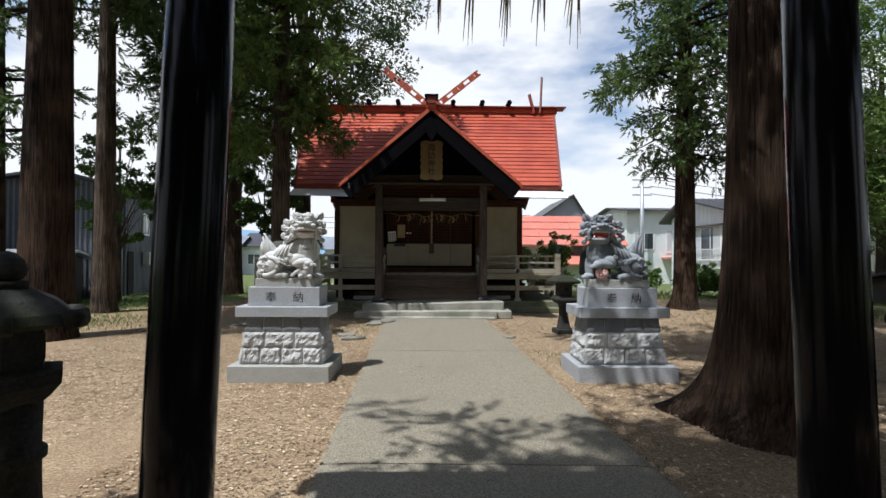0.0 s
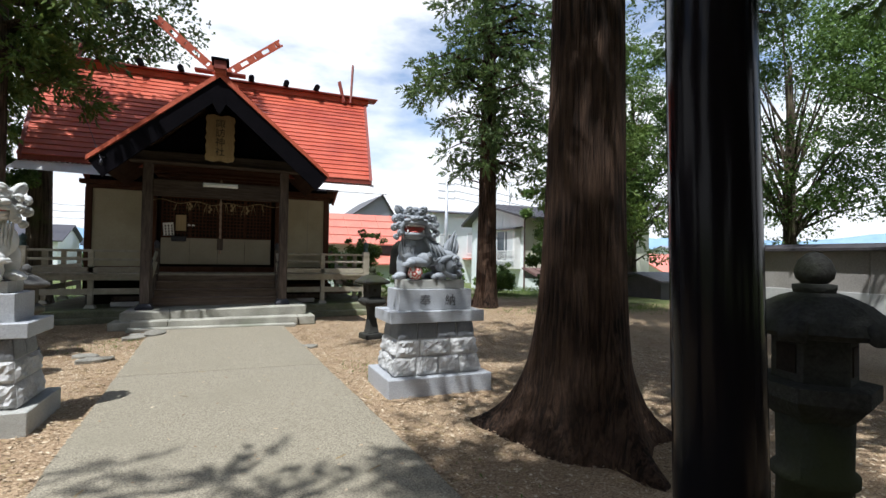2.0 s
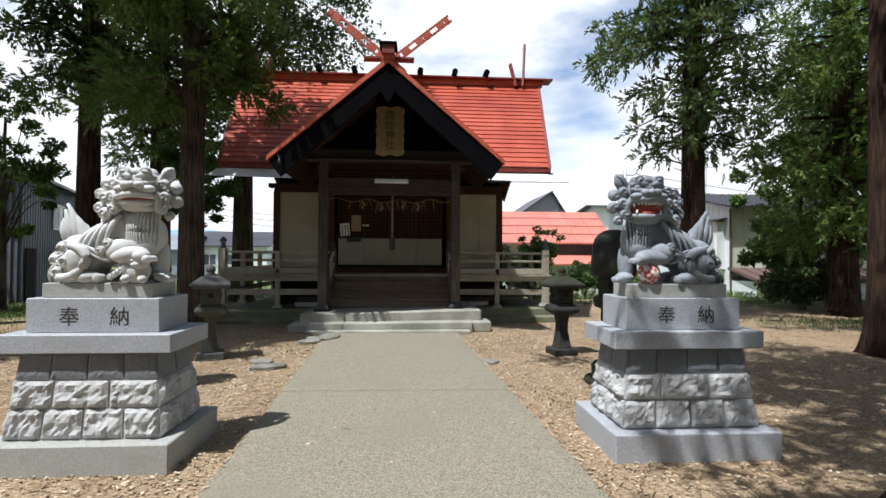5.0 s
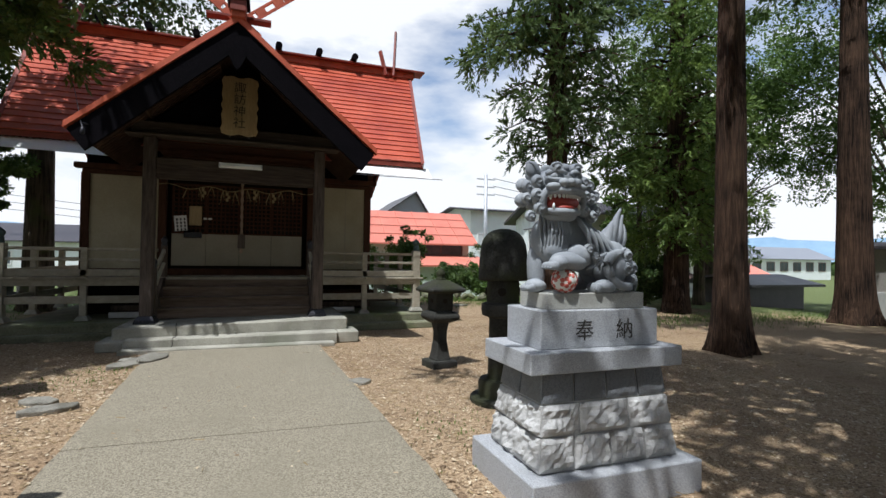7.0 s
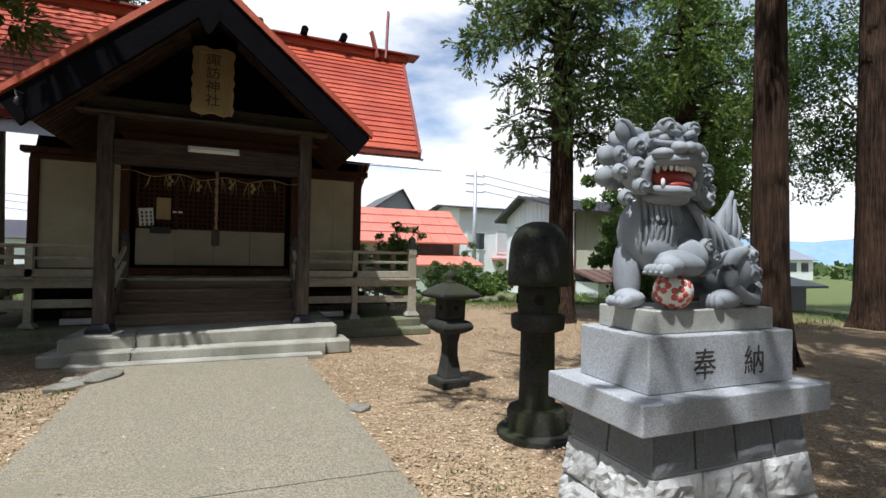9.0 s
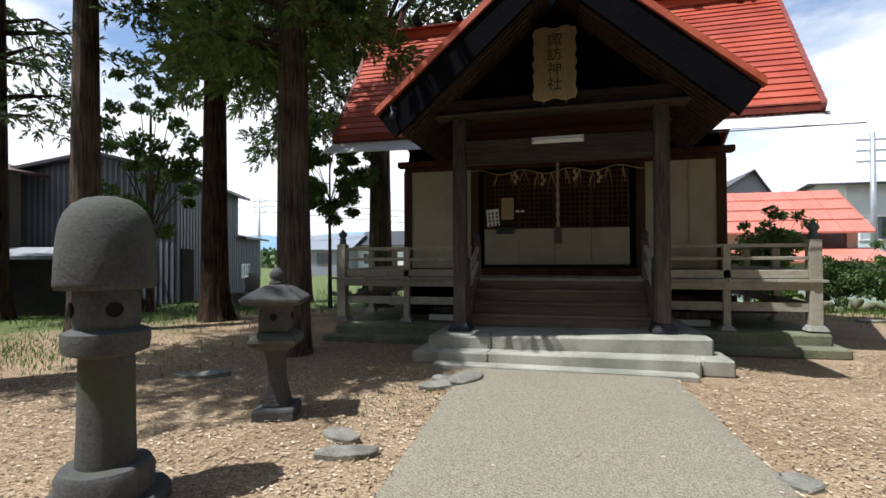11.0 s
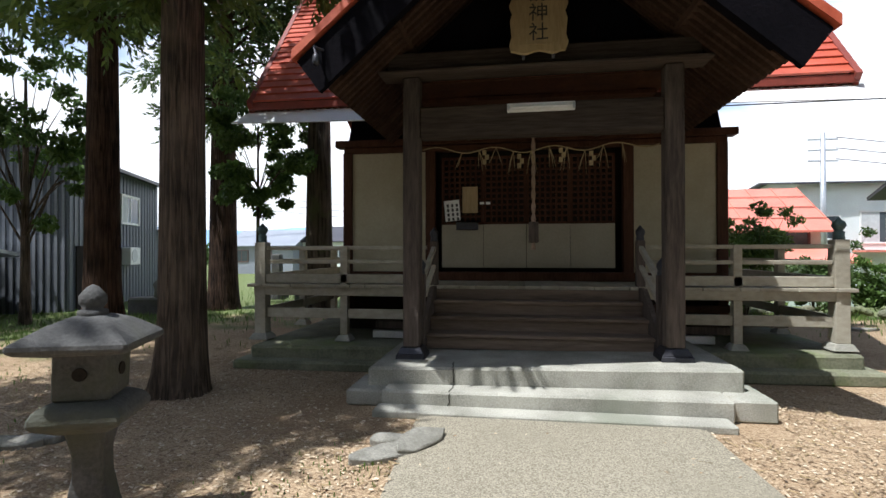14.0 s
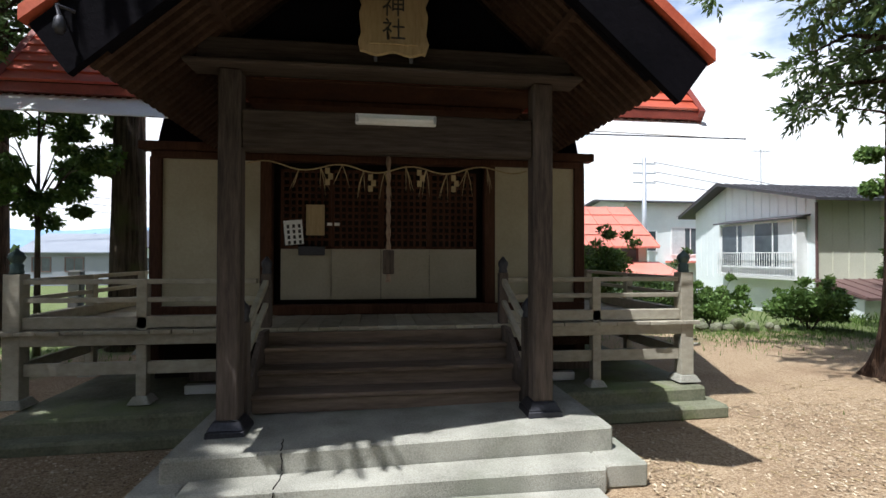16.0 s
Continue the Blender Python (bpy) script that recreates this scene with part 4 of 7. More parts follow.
for s in (-1, 1):
    for i in range(NP):
        f0, f1 = i / NP, (i + 1.1) / NP
        bm = B()
        p0 = Vector((PXE * (1 - f0), 0, PZE + (PZ - PZE) * f0))
        p1 = Vector((PXE * max(0, 1 - f1), 0, PZE + (PZ - PZE) * min(1, f1)))
        yb0 = YE + (p0.z - ZE) * (YK - YE) / (ZK - ZE) + 0.12
        yb1 = YE + (p1.z - ZE) * (YK - YE) / (ZK - ZE) + 0.12
        q0, q1 = p0 + PN * 0.03, p1 + PN * 0.004
        pts = [(p0.x, PYF, p0.z), (p1.x, PYF, p1.z), (p1.x, yb1, p1.z), (p0.x, yb0, p0.z), (q0.x, PYF, q0.z), (q1.x, PYF, q1.z), (q1.x, yb1, q1.z), (q0.x, yb0, q0.z)]
        hexa(bm, [(s * x, y, z) for x, y, z in pts])
        bmesh.ops.recalc_face_normals(bm, faces=bm.faces[:])
        part("porch_roof_course", bm, M["red_roof"], hall)
    # red verge strip, dark barge board below it, soffit boards and rafters
    down = Vector((0, 0, -1))
    a, b = Vector((s * 0.0, PYF - 0.02, PZ + 0.03)), Vector((s * (PXE + 0.02), PYF - 0.02, PZE + 0.03))
    bm = B()
    hexa(bm, [a + down * 0.11, b + down * 0.09, b + down * 0.09 + Vector((0, 0.12, 0)), a + down * 0.11 + Vector((0, 0.12, 0)), a, b, b + Vector((0, 0.12, 0)), a + Vector((0, 0.12, 0))])
    bmesh.ops.recalc_face_normals(bm, faces=bm.faces[:])
    part("verge_strip", bm, M["red_trim"], hall)
    bm = B()
    a2, b2 = a + Vector((0, 0.03, -0.11)), Vector((s * (PXE - 0.02), PYF + 0.01, PZE - 0.07))
    b3 = Vector((s * (PXE - 0.24), PYF + 0.01, PZE - 0.36))
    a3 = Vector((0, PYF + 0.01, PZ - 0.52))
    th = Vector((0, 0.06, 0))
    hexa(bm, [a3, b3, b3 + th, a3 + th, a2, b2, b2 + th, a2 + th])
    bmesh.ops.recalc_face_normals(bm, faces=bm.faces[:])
    part("barge_board", bm, M["wood_dark"], hall, "near-black barge board")
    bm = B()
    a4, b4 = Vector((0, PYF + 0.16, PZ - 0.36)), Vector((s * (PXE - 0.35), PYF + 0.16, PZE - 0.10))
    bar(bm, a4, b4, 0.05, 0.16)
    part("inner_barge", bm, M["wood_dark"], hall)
    bm = B()
    q = [Vector((0, 0, PZ - 0.02)), Vector((s * PXE, 0, PZE - 0.02)), Vector((s * (PXE - 0.02), 0, PZE - 0.05)), Vector((0, 0, PZ - 0.05))]
    prism(bm, [(v.x, v.z) for v in q], "y", PYF + 0.08, 17.0)
    part("soffit", bm, M["wood_y"], hall)
    for k in range(24):
        y = PYF + 0.22 + k * 0.135
        bm = B()
        bar(bm, (s * 0.35, y, PZ - 0.11 - 0.35 * (PZ - PZE) / PXE), (s * (PXE - 0.04), y, PZE - 0.085), 0.055, 0.075, 0.0)
        part("rafter", bm, M["wood_y"], hall)
# near-black panel paints the darkness of the porch roof space
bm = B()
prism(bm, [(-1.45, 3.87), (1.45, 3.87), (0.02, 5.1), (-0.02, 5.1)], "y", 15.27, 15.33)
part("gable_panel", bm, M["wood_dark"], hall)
bm = B()
hexa(bm, [(-1.5, 15.36, 3.575), (1.5, 15.36, 3.575), (1.5, 17.58, 3.555), (-1.5, 17.58, 3.555), (-1.5, 15.36, 3.598), (1.5, 15.36, 3.598), (1.5, 17.58, 3.578), (-1.5, 17.58, 3.578)])
part("porch_ceiling", bm, M["wood_brown"], hall)
for y in (15.9, 16.5, 17.1):
    bm = B()
    box(bm, -1.45, 1.45, y - 0.03, y + 0.03, 3.51, 3.556)
    part("ceiling_batten", bm, M["wood_brown"], hall)
# porch ridge with its end block and crossed horns
bm = B()
box(bm, -0.11, 0.11, PYF - 0.06, 17.9, PZ - 0.03, PZ + 0.10, 0.01)
part("porch_ridge", bm, M["red_trim"], hall)
bm = B()
box(bm, -0.12, 0.12, PYF - 0.10, PYF + 0.3, PZ + 0.06, PZ + 0.24, 0.01)
rb = part("ridge_end", bm, M["brown_red"], hall, "dull red end block of the porch ridge")
bm = B()
box(bm, -0.17, 0.17, PYF - 0.13, PYF + 0.34, PZ + 0.24, PZ + 0.285, 0.008)
part("cap_plate", bm, M["wood_dark"], rb)
for s in (-1, 1):
    bm = B()
    y = 14.22 + 0.07 * s
    a, b = Vector((-s * 0.30, y, 5.18)), Vector((s * 1.22, y, 6.40))
    d = (b - a).normalized()
    u = Vector((-d.z * s, 0, d.x * s))
    for e in (-1, 1):
        bar(bm, a + u * e * 0.062, b + u * e * 0.062 + d * (0.06 * e * 0), 0.05, 0.035)
    for f in (0.0, 0.28, 0.40, 0.58, 0.68, 0.86, 0.96):
        p = a + (b - a) * f
        bar(bm, p - d * 0.05, p + d * (0.12 if f < 0.9 else 0.04), 0.05, 0.10)
    part("crossed_horn", bm, M["red_trim"], hall, "vermilion roof horn with cut-out slots")
bm = B()
box(bm, -0.5, 0.5, 14.12, 14.32, PZ + 0.10, PZ + 0.15, 0.008)
part("horn_plate", bm, M["brown_red"], hall)
# pendant under the peak
bm = B()
prism(bm, [(-0.09, 4.88), (0.09, 4.88), (0.13, 4.72), (0.05, 4.56), (0, 4.50), (-0.05, 4.56), (-0.13, 4.72)], "y", PYF - 0.02, PYF + 0.03)
part("gable_pendant", bm, M["wood_dark"], hall)

# tablet over the entrance
tab = thing("name_tablet", (0.0, 15.05, 3.70), "scalloped wooden name tablet with four dark characters", "sign")
tm = pose(0.0, 14.98, 4.24, 90 - 6, 0, 0)
bm = B()
outline = []
for k in range(48):
    u = k / 48 * 4
    side, f = int(u), u - int(u)
    wv = 0.018 * math.cos(f * math.pi * 2 * (5 if side % 2 else 2))
    hx, hz = 0.295, 0.535
    if side == 0:
        outline.append((-hx + 2 * hx * f, -hz + wv))
    elif side == 1:
        outline.append((hx - wv, -hz + 2 * hz * f))
    elif side == 2:
        outline.append((hx - 2 * hx * f, hz - wv))
    else:
        outline.append((-hx + wv, hz - 2 * hz * f))
prism(bm, outline, "z", -0.025, 0.02)
bmesh.ops.transform(bm, matrix=tm, verts=bm.verts)
part("board", bm, M["tablet"], tab)
bm = B()
for x0, x1, y0, y1 in ((-0.215, -0.20, -0.46, 0.46), (0.20, 0.215, -0.46, 0.46), (-0.2, 0.2, -0.46, -0.445), (-0.2, 0.2, 0.445, 0.46)):
    box(bm, x0, x1, y0, y1, 0.019, 0.032)
bmesh.ops.transform(bm, matrix=tm, verts=bm.verts)
part("inner_moulding", bm, M["tablet"], tab)
for i, ch in enumerate("諏訪神社"):
    lettering(ch, 0.215, "ink", tab, tm @ pose(0, 0.335 - 0.222 * i, 0.022))
for x in (-0.16, 0.16):
    bm = B()
    bar(bm, (x, 15.0, 3.70), (x, 15.1, 3.80), 0.03, 0.08)
    part("hook", bm, M["iron"], tab)

# tube lamp on the tie beam
lamp = thing("tube_lamp", (0.03, 15.13, 3.13), "unlit white fluorescent batten on the tie beam", "lamp")
bm = B()
box(bm, -0.34, 0.40, 15.10, 15.168, 3.135, 3.225, 0.008)
part("housing", bm, M["white"], lamp)
bm = B()
tube(bm, [(-0.31, 15.075, 3.17), (0.37, 15.075, 3.17)], 0.016, 10)
part("tube", bm, M["white"], lamp, "white glass tube", True)
for x in (-0.325, 0.385):
    bm = B()
    box(bm, x - 0.012, x + 0.012, 15.055, 15.10, 3.145, 3.20, 0.003)
    part("socket", bm, M["steel"], lamp)

# straw rope with paper streamers, and the bell rope
rp_ = thing("straw_rope", (0, 15.42, 2.72), "thin straw rope hung with straw tassels and paper streamers", "rope")
pts = [(-1.36 + 2.72 * k / 40, 15.42, 2.80 + 0.035 * math.sin(k * 0.62) - 0.03 * math.sin(math.pi * k / 40)) for k in range(41)]
bm = B()
tube(bm, pts, 0.007, 7)
part("cord", bm, M["straw"], rp_)
for k in range(7, 36, 3):
    x, y, z = pts[k]
    bm = B()
    for j in range(3):
        dx = rng.uniform(-0.09, 0.09)
        tube(bm, [(x, y, z), (x + dx * 0.6, y + rng.uniform(-0.01, 0.01), z - 0.12), (x + dx, y, z - rng.uniform(0.16, 0.28))], [0.004, 0.004, 0.001], 4)
    part("straw_tassel", bm, M["straw"], rp_)
for k in (11, 17, 24, 29):
    x, y, z = pts[k]
    bm = B()
    for j, (dx, dz) in enumerate(((0.0, -0.02), (0.03, -0.075), (0.0, -0.13))):
        box(bm, x + dx - 0.025, x + dx + 0.02, y - 0.013 - 0.002 * j, y - 0.012 - 0.002 * j, z + dz - 0.06, z + dz)
    part("paper_streamer", bm, M["straw"], rp_)
bell = thing("bell_rope", (0.0, 16.75, 1.62), "twisted bell rope ending in a wooden block", "rope")
for o in (0, math.pi):
    bm = B()
    tube(bm, [(0.016 * math.cos(o + k * 0.8), 16.75 + 0.016 * math.sin(o + k * 0.8), 3.62 - k * 0.045) for k in range(37)], 0.017, 6)
    part("strand", bm, M["rope"], bell)
bm = B()
box(bm, -0.07, 0.07, 16.69, 16.81, 1.70, 2.0, 0.012)
part("block", bm, M["wood"], bell)
bm = B()
tube(bm, [(0, 16.75, 1.71), (0, 16.75, 1.60)], [0.02, 0.035], 8)
part("tassel", bm, M["rope"], bell)
# small floodlamp and wire at the porch corner
fl = thing("porch_lamp", (-2.05, 13.9, 3.30), "small metal lamp bracket with a trailing wire", "lamp")
bm = B()
lathe(bm, -2.02, 13.78, [(0.012, 3.36), (0.028, 3.34), (0.035, 3.28), (0.02, 3.25)], 12)
part("lamp_head", bm, M["iron"], fl, "", True)
bm = B()
tube(bm, [(-2.02, 13.78, 3.36), (-2.05, 13.8, 3.43), (-1.98, 13.86, 3.42)], 0.012, 6)
part("bracket", bm, M["iron"], fl)
bm = B()
tube(bm, [(-2.05, 13.8, 3.43), (-2.5, 15.0, 4.2), (-3.0, 16.2, 5.0)], 0.006, 5)
part("wire", bm, M["iron"], fl)
# things stowed under the floor
for x, y, z, l_, m in ((-1.95, 16.85, 0.33, 0.9, "steel"), (-2.0, 17.0, 0.45, 0.8, "wood"), (2.0, 16.85, 0.35, 0.9, "steel"), (2.3, 17.05, 0.45, 1.1, "wood"), (2.9, 17.2, 0.55, 1.3, "wood"), (2.4, 17.35, 0.72, 1.2, "wood_y")):
    bm = B()
    box(bm, x - l_ / 2, x + l_ / 2, y - 0.05, y + 0.05, z - 0.055, z + 0.055, 0.006)
    solid("stored_plank", bm, M[m], (x, y, 0.3), "old plank stowed under the veranda floor" if m != "steel" else "metal channel stowed under the veranda floor", "plank", "planks under the floor")

# ---- guardian lions on their pedestals ----


def rough_block(bm, p00, p10, p11, p01, out, n=11, m=7, depth=0.022, seed=0.0):
    """A rock-faced block over a quad, bulging outwards from its drafted edges."""
    p00, p10, p11, p01, out = [Vector(p) for p in (p00, p10, p11, p01, out)]
    grid = []
    for j in range(m + 1):
        row = []
        for i in range(n + 1):
            u, v = i / n, j / m
            p = p00 * (1 - u) * (1 - v) + p10 * u * (1 - v) + p11 * u * v + p01 * (1 - u) * v
            inner = 0 < i < n and 0 < j < m
            h = depth * (0.85 + 1.1 * noise.noise(p * 13 + Vector((seed, 0, 0))) + 0.9 * noise.noise(p * 34 + Vector((0, seed, 0)))) if inner else 0.0
            row.append(bm.verts.new(p + out * max(0.003, h) if inner else p))
        grid.append(row)
    for a, b in zip(grid, grid[1:]):
        for i in range(n):
            bm.faces.new((a[i], a[i + 1], b[i + 1], b[i]))
    back = [bm.verts.new(q.co - out * 0.03) for q in (grid[0][0], grid[0][-1], grid[-1][-1], grid[-1][0])]
    edges = [grid[0], [r[-1] for r in grid], grid[-1][::-1], [r[0] for r in grid][::-1]]
    for k, e in enumerate(edges):
        bm.faces.new([back[k]] + e + [back[(k + 1) % 4]])
    bmesh.ops.recalc_face_normals(bm, faces=bm.faces[:])


def pedestal(cx, cy, label):
    t = thing("statue_pedestal", (cx, cy, 0), label, "pedestal", "pedestals of the guardian lions")
    bm = B()
    box(bm, cx - 0.655, cx + 0.655, cy - 0.46, cy + 0.44, -0.02, 0.20, 0.008)
    part("base_slab", bm, M["granite_side"] if cx < 0 else M["granite"], t)
    hb, ht, db, dt, z0, z1 = 0.55, 0.475, 0.345, 0.27, 0.20, 0.82
    bm = B()
    frustum(bm, cx, cy, z0, z1, hb - 0.012, db - 0.012, ht - 0.012, dt - 0.012)
    part("core", bm, M["mortar"], t)

    def half(z):
        f = (z - z0) / (z1 - z0)
        return hb + (ht - hb) * f, db + (dt - db) * f
    sd = 0
    for lo, hi, cuts_f, cuts_s, m in ((0.212, 0.412, (0, 0.24, 0.5, 0.76, 1), (0, 0.5, 1), "rock"), (0.425, 0.61, (0, 0.28, 0.66, 1), (0, 0.42, 1), "rock"), (0.625, 0.815, (0, 0.24, 0.5, 0.76, 1), (0, 0.5, 1), "granite_dark")):
        (x0, y0), (x1, y1) = half(lo), half(hi)
        for face in range(4):
            cuts = cuts_f if face % 2 == 0 else cuts_s
            for a, b in zip(cuts, cuts[1:]):
                sd += 1.7
                def at(u, low):
                    hx, hy = (x0, y0) if low else (x1, y1)
                    g = -1 + 2 * u
                    return [(g * hx, -hy), (hx, g * hy), (-g * hx, hy), (-hx, -g * hy)][face]
                e = 0.008 / (2 * (hb if face % 2 == 0 else db))
                q = [(*at(a + e, True), lo), (*at(b - e, True), lo), (*at(b - e, False), hi), (*at(a + e, False), hi)]
                out = [(0, -1, 0.1), (1, 0, 0.1), (0, 1, 0.1), (-1, 0, 0.1)][face]
                bm = B()
                rough_block(bm, *[(cx + p[0], cy + p[1], p[2]) for p in q], out, depth=0.026 if m == "rock" else 0.006, seed=sd + cx)
                part("block", bm, M[m], t)
    for z0_, z1_, hx, hy, nm in ((0.815, 0.95, 0.605, 0.335, "cap_slab"), (0.95, 1.205, 0.475, 0.235, "inscribed_block"), (1.205, 1.315, 0.40, 0.185, "statue_plinth")):
        bm = B()
        box(bm, cx - hx, cx + hx, cy - hy, cy + hy, z0_, z1_, 0.006)
        ob = part(nm, bm, M["granite"] if nm != "statue_plinth" else M["granite_side"], t)
        if nm == "inscribed_block":
            for k, ch in ((-0.14 if cx > 0 else -0.17, "奉"), (0.19, "納")):
                lo = lettering(ch, 0.15, "ink", t, pose(cx + k, cy - hy - 0.0005, 1.06, 90, 0, 0), 0.0015)
    return t


PED_Y = 8.42
pedestal(-1.905, PED_Y, "sunlit pale granite pedestal with rock-faced blocks")
pedestal(2.63, PED_Y, "grey granite pedestal with rock-faced blocks")


def lion(cx, cy, z, s, material, ball, label):
    """A guardian lion lying along x with its face to the path; tail end at s*+x, carved forms joined in one mesh."""
    bm = B()
    WX = 1.04

    def p(x, y, h):
        return (cx + s * x * WX, cy + y, z + h)

    def bl(x, y, h, r, rot=(0, 0, 0), seg=20):
        blob(bm, p(x, y, h), r, (rot[0], rot[1] * s, rot[2] * s), seg)

    def lock(pts, r0, r1=None):
        """A strand of hair or a raised band along a line."""
        k = len(pts)
        r1 = r0 * 0.5 if r1 is None else r1
        tube(bm, [p(*q) for q in pts], [r0 * math.sin(math.pi * (0.18 + 0.64 * i / (k - 1))) * (1 - i / (k - 1)) + r1 * i / (k - 1) for i in range(k)], 8)

    def arc(a, b, c, k=7):
        """Points of a bent line from a past b to c."""
        a, b, c = Vector(a), Vector(b), Vector(c)
        return [tuple(a * (1 - t) ** 2 + b * 2 * t * (1 - t) + c * t * t) for t in [i / (k - 1) for i in range(k)]]

    def curl(x, y, h, r, face=-1, turn=0.0, flip=1):
        """A snail curl: a flattened boss with a raised spiral on its face."""
        bl(x, y, h, (r, r * 0.72, r))
        pts = []
        for i in range(17):
            a = turn + flip * i * 0.52
            q = r * (0.92 - 0.048 * i)
            pts.append(p(x + q * math.cos(a), y + face * r * (0.36 + 0.030 * i), h + q * math.sin(a)))
        tube(bm, pts, [r * 0.19] * 14 + [r * 0.18, r * 0.16, r * 0.12], 7)

    # trunk, shoulders and haunch
    bl(0.08, 0.01, 0.30, (0.27, 0.135, 0.17), (0, 24, 0))
    bl(-0.06, 0.02, 0.42, (0.20, 0.14, 0.22), (0, 30, 0))
    bl(-0.21, -0.02, 0.36, (0.145, 0.145, 0.18), (0, -4, 0))
    bl(-0.21, -0.07, 0.30, (0.12, 0.10, 0.10))
    for y in (-0.08, 0.09):
        bl(0.24, y, 0.20, (0.16, 0.085, 0.17))
    # chest: overlapping locks of the beard fall over its curve
    for k in range(13):
        x = -0.125 + 0.0208 * k
        d = abs(k - 6) / 6.0
        lock(arc((-0.21 + x * 0.9, -0.125 + 0.05 * d, 0.56), (-0.21 + x * 1.15, -0.225 + 0.10 * d * d, 0.40), (-0.215 + x * 0.8, -0.135 + 0.045 * d, 0.24 + 0.02 * d), 10), 0.0145, 0.007)
    # long locks from the mane along the flank
    for k in range(5):
        lock(arc((-0.07 + 0.045 * k, -0.12 + 0.008 * k, 0.52 - 0.022 * k), (0.0 + 0.05 * k, -0.185 + 0.01 * k, 0.42 - 0.02 * k), (0.03 + 0.062 * k, -0.145, 0.26 - 0.012 * k)), 0.030, 0.008)
        lock(arc((-0.05 + 0.045 * k, 0.10, 0.54 - 0.02 * k), (0.02 + 0.05 * k, 0.17, 0.42 - 0.02 * k), (0.06 + 0.06 * k, 0.14, 0.26)), 0.030, 0.008)
    # ridge of the back
    for k in range(6):
        bl(0.06 + 0.05 * k, 0.02, 0.51 - 0.042 * k, (0.035, 0.03, 0.035))
    # near foreleg raised over the ball or cub, elbow tufts behind it
    bl(-0.08, -0.15, 0.25, (0.10, 0.07, 0.085), (0, 18, 0))
    bl(-0.17, -0.185, 0.215, (0.14, 0.065, 0.062), (0, 8, 0))
    bl(-0.26, -0.20, 0.205, (0.065, 0.068, 0.052))
    for k in (-0.05, -0.017, 0.017, 0.05):
        bl(-0.315, -0.20 + k, 0.185, (0.034, 0.019, 0.028))
        bl(-0.343, -0.20 + k, 0.172, (0.012, 0.009, 0.010), (0, 0, 0), 8)
    curl(-0.02, -0.185, 0.30, 0.038)
    curl(0.04, -0.175, 0.25, 0.032)
    lock(arc((0.03, -0.175, 0.20), (0.10, -0.18, 0.27), (0.17, -0.16, 0.285)), 0.022, 0.006)
    lock(arc((-0.02, -0.165, 0.165), (0.08, -0.18, 0.20), (0.15, -0.165, 0.25)), 0.022, 0.006)
    # far foreleg, straight
    bl(-0.30, 0.02, 0.16, (0.062, 0.07, 0.17), (0, -4, 0))
    bl(-0.33, -0.03, 0.045, (0.075, 0.075, 0.048))
    for k in (-0.05, -0.017, 0.017, 0.05):
        bl(-0.385, -0.03 + k, 0.03, (0.034, 0.019, 0.028))
    # hind leg: a broad S-shaped band round the thigh, and the paw
    lock(arc((0.27, -0.165, 0.285), (0.07, -0.20, 0.26), (0.15, -0.195, 0.12), 9), 0.040, 0.036)
    lock(arc((0.15, -0.195, 0.12), (0.19, -0.20, 0.04), (0.33, -0.175, 0.04), 9), 0.040, 0.030)
    bl(0.23, -0.15, 0.17, (0.085, 0.055, 0.10))
    for y in (-0.165, 0.14):
        bl(0.13, y, 0.045, (0.095, 0.058, 0.048))
        for k in (-0.042, -0.014, 0.014, 0.042):
            bl(0.045, y + k, 0.036, (0.032, 0.016, 0.034))
    # head, broad and blunt
    bl(-0.205, -0.03, 0.70, (0.155, 0.15, 0.165))
    bl(-0.205, -0.13, 0.775, (0.125, 0.07, 0.085))
    bl(-0.205, -0.14, 0.845, (0.085, 0.055, 0.040))
    for e in (-1, 1):
        # heavy brow rolls and bulging eyes
        curl(-0.205 + e * 0.072, -0.195, 0.835, 0.046, -1, 0.4 if e > 0 else 2.7, e)
        lock(arc((-0.205 + e * 0.015, -0.225, 0.80), (-0.205 + e * 0.075, -0.225, 0.835), (-0.205 + e * 0.135, -0.16, 0.80)), 0.024, 0.016)
        bl(-0.205 + e * 0.082, -0.195, 0.782, (0.036, 0.028, 0.028))
        lock(arc((-0.205 + e * 0.04, -0.222, 0.764), (-0.205 + e * 0.085, -0.23, 0.75), (-0.205 + e * 0.13, -0.18, 0.775)), 0.016, 0.012)
        # nostrils, cheeks and the corners of the mouth
        bl(-0.205 + e * 0.042, -0.245, 0.738, (0.040, 0.034, 0.030))
        bl(-0.205 + e * 0.095, -0.205, 0.712, (0.056, 0.045, 0.030))
        lock(arc((-0.205 + e * 0.125, -0.18, 0.70), (-0.205 + e * 0.175, -0.16, 0.64), (-0.205 + e * 0.135, -0.155, 0.545)), 0.030, 0.028)
        # pointed ears
        bl(-0.205 + e * 0.155, -0.03, 0.85, (0.055, 0.030, 0.062), (0, e * 24, 0))
        bl(-0.205 + e * 0.178, -0.03, 0.885, (0.030, 0.018, 0.026), (0, e * 24, 0))
        lock(arc((-0.205 + e * 0.115, -0.055, 0.80), (-0.205 + e * 0.14, -0.075, 0.87), (-0.205 + e * 0.19, -0.045, 0.90)), 0.018, 0.008)
    bl(-0.205, -0.262, 0.742, (0.034, 0.026, 0.026))
    # curled upper lip over the teeth, jaw and tongue bed
    lip = 0.684 if ball else 0.664
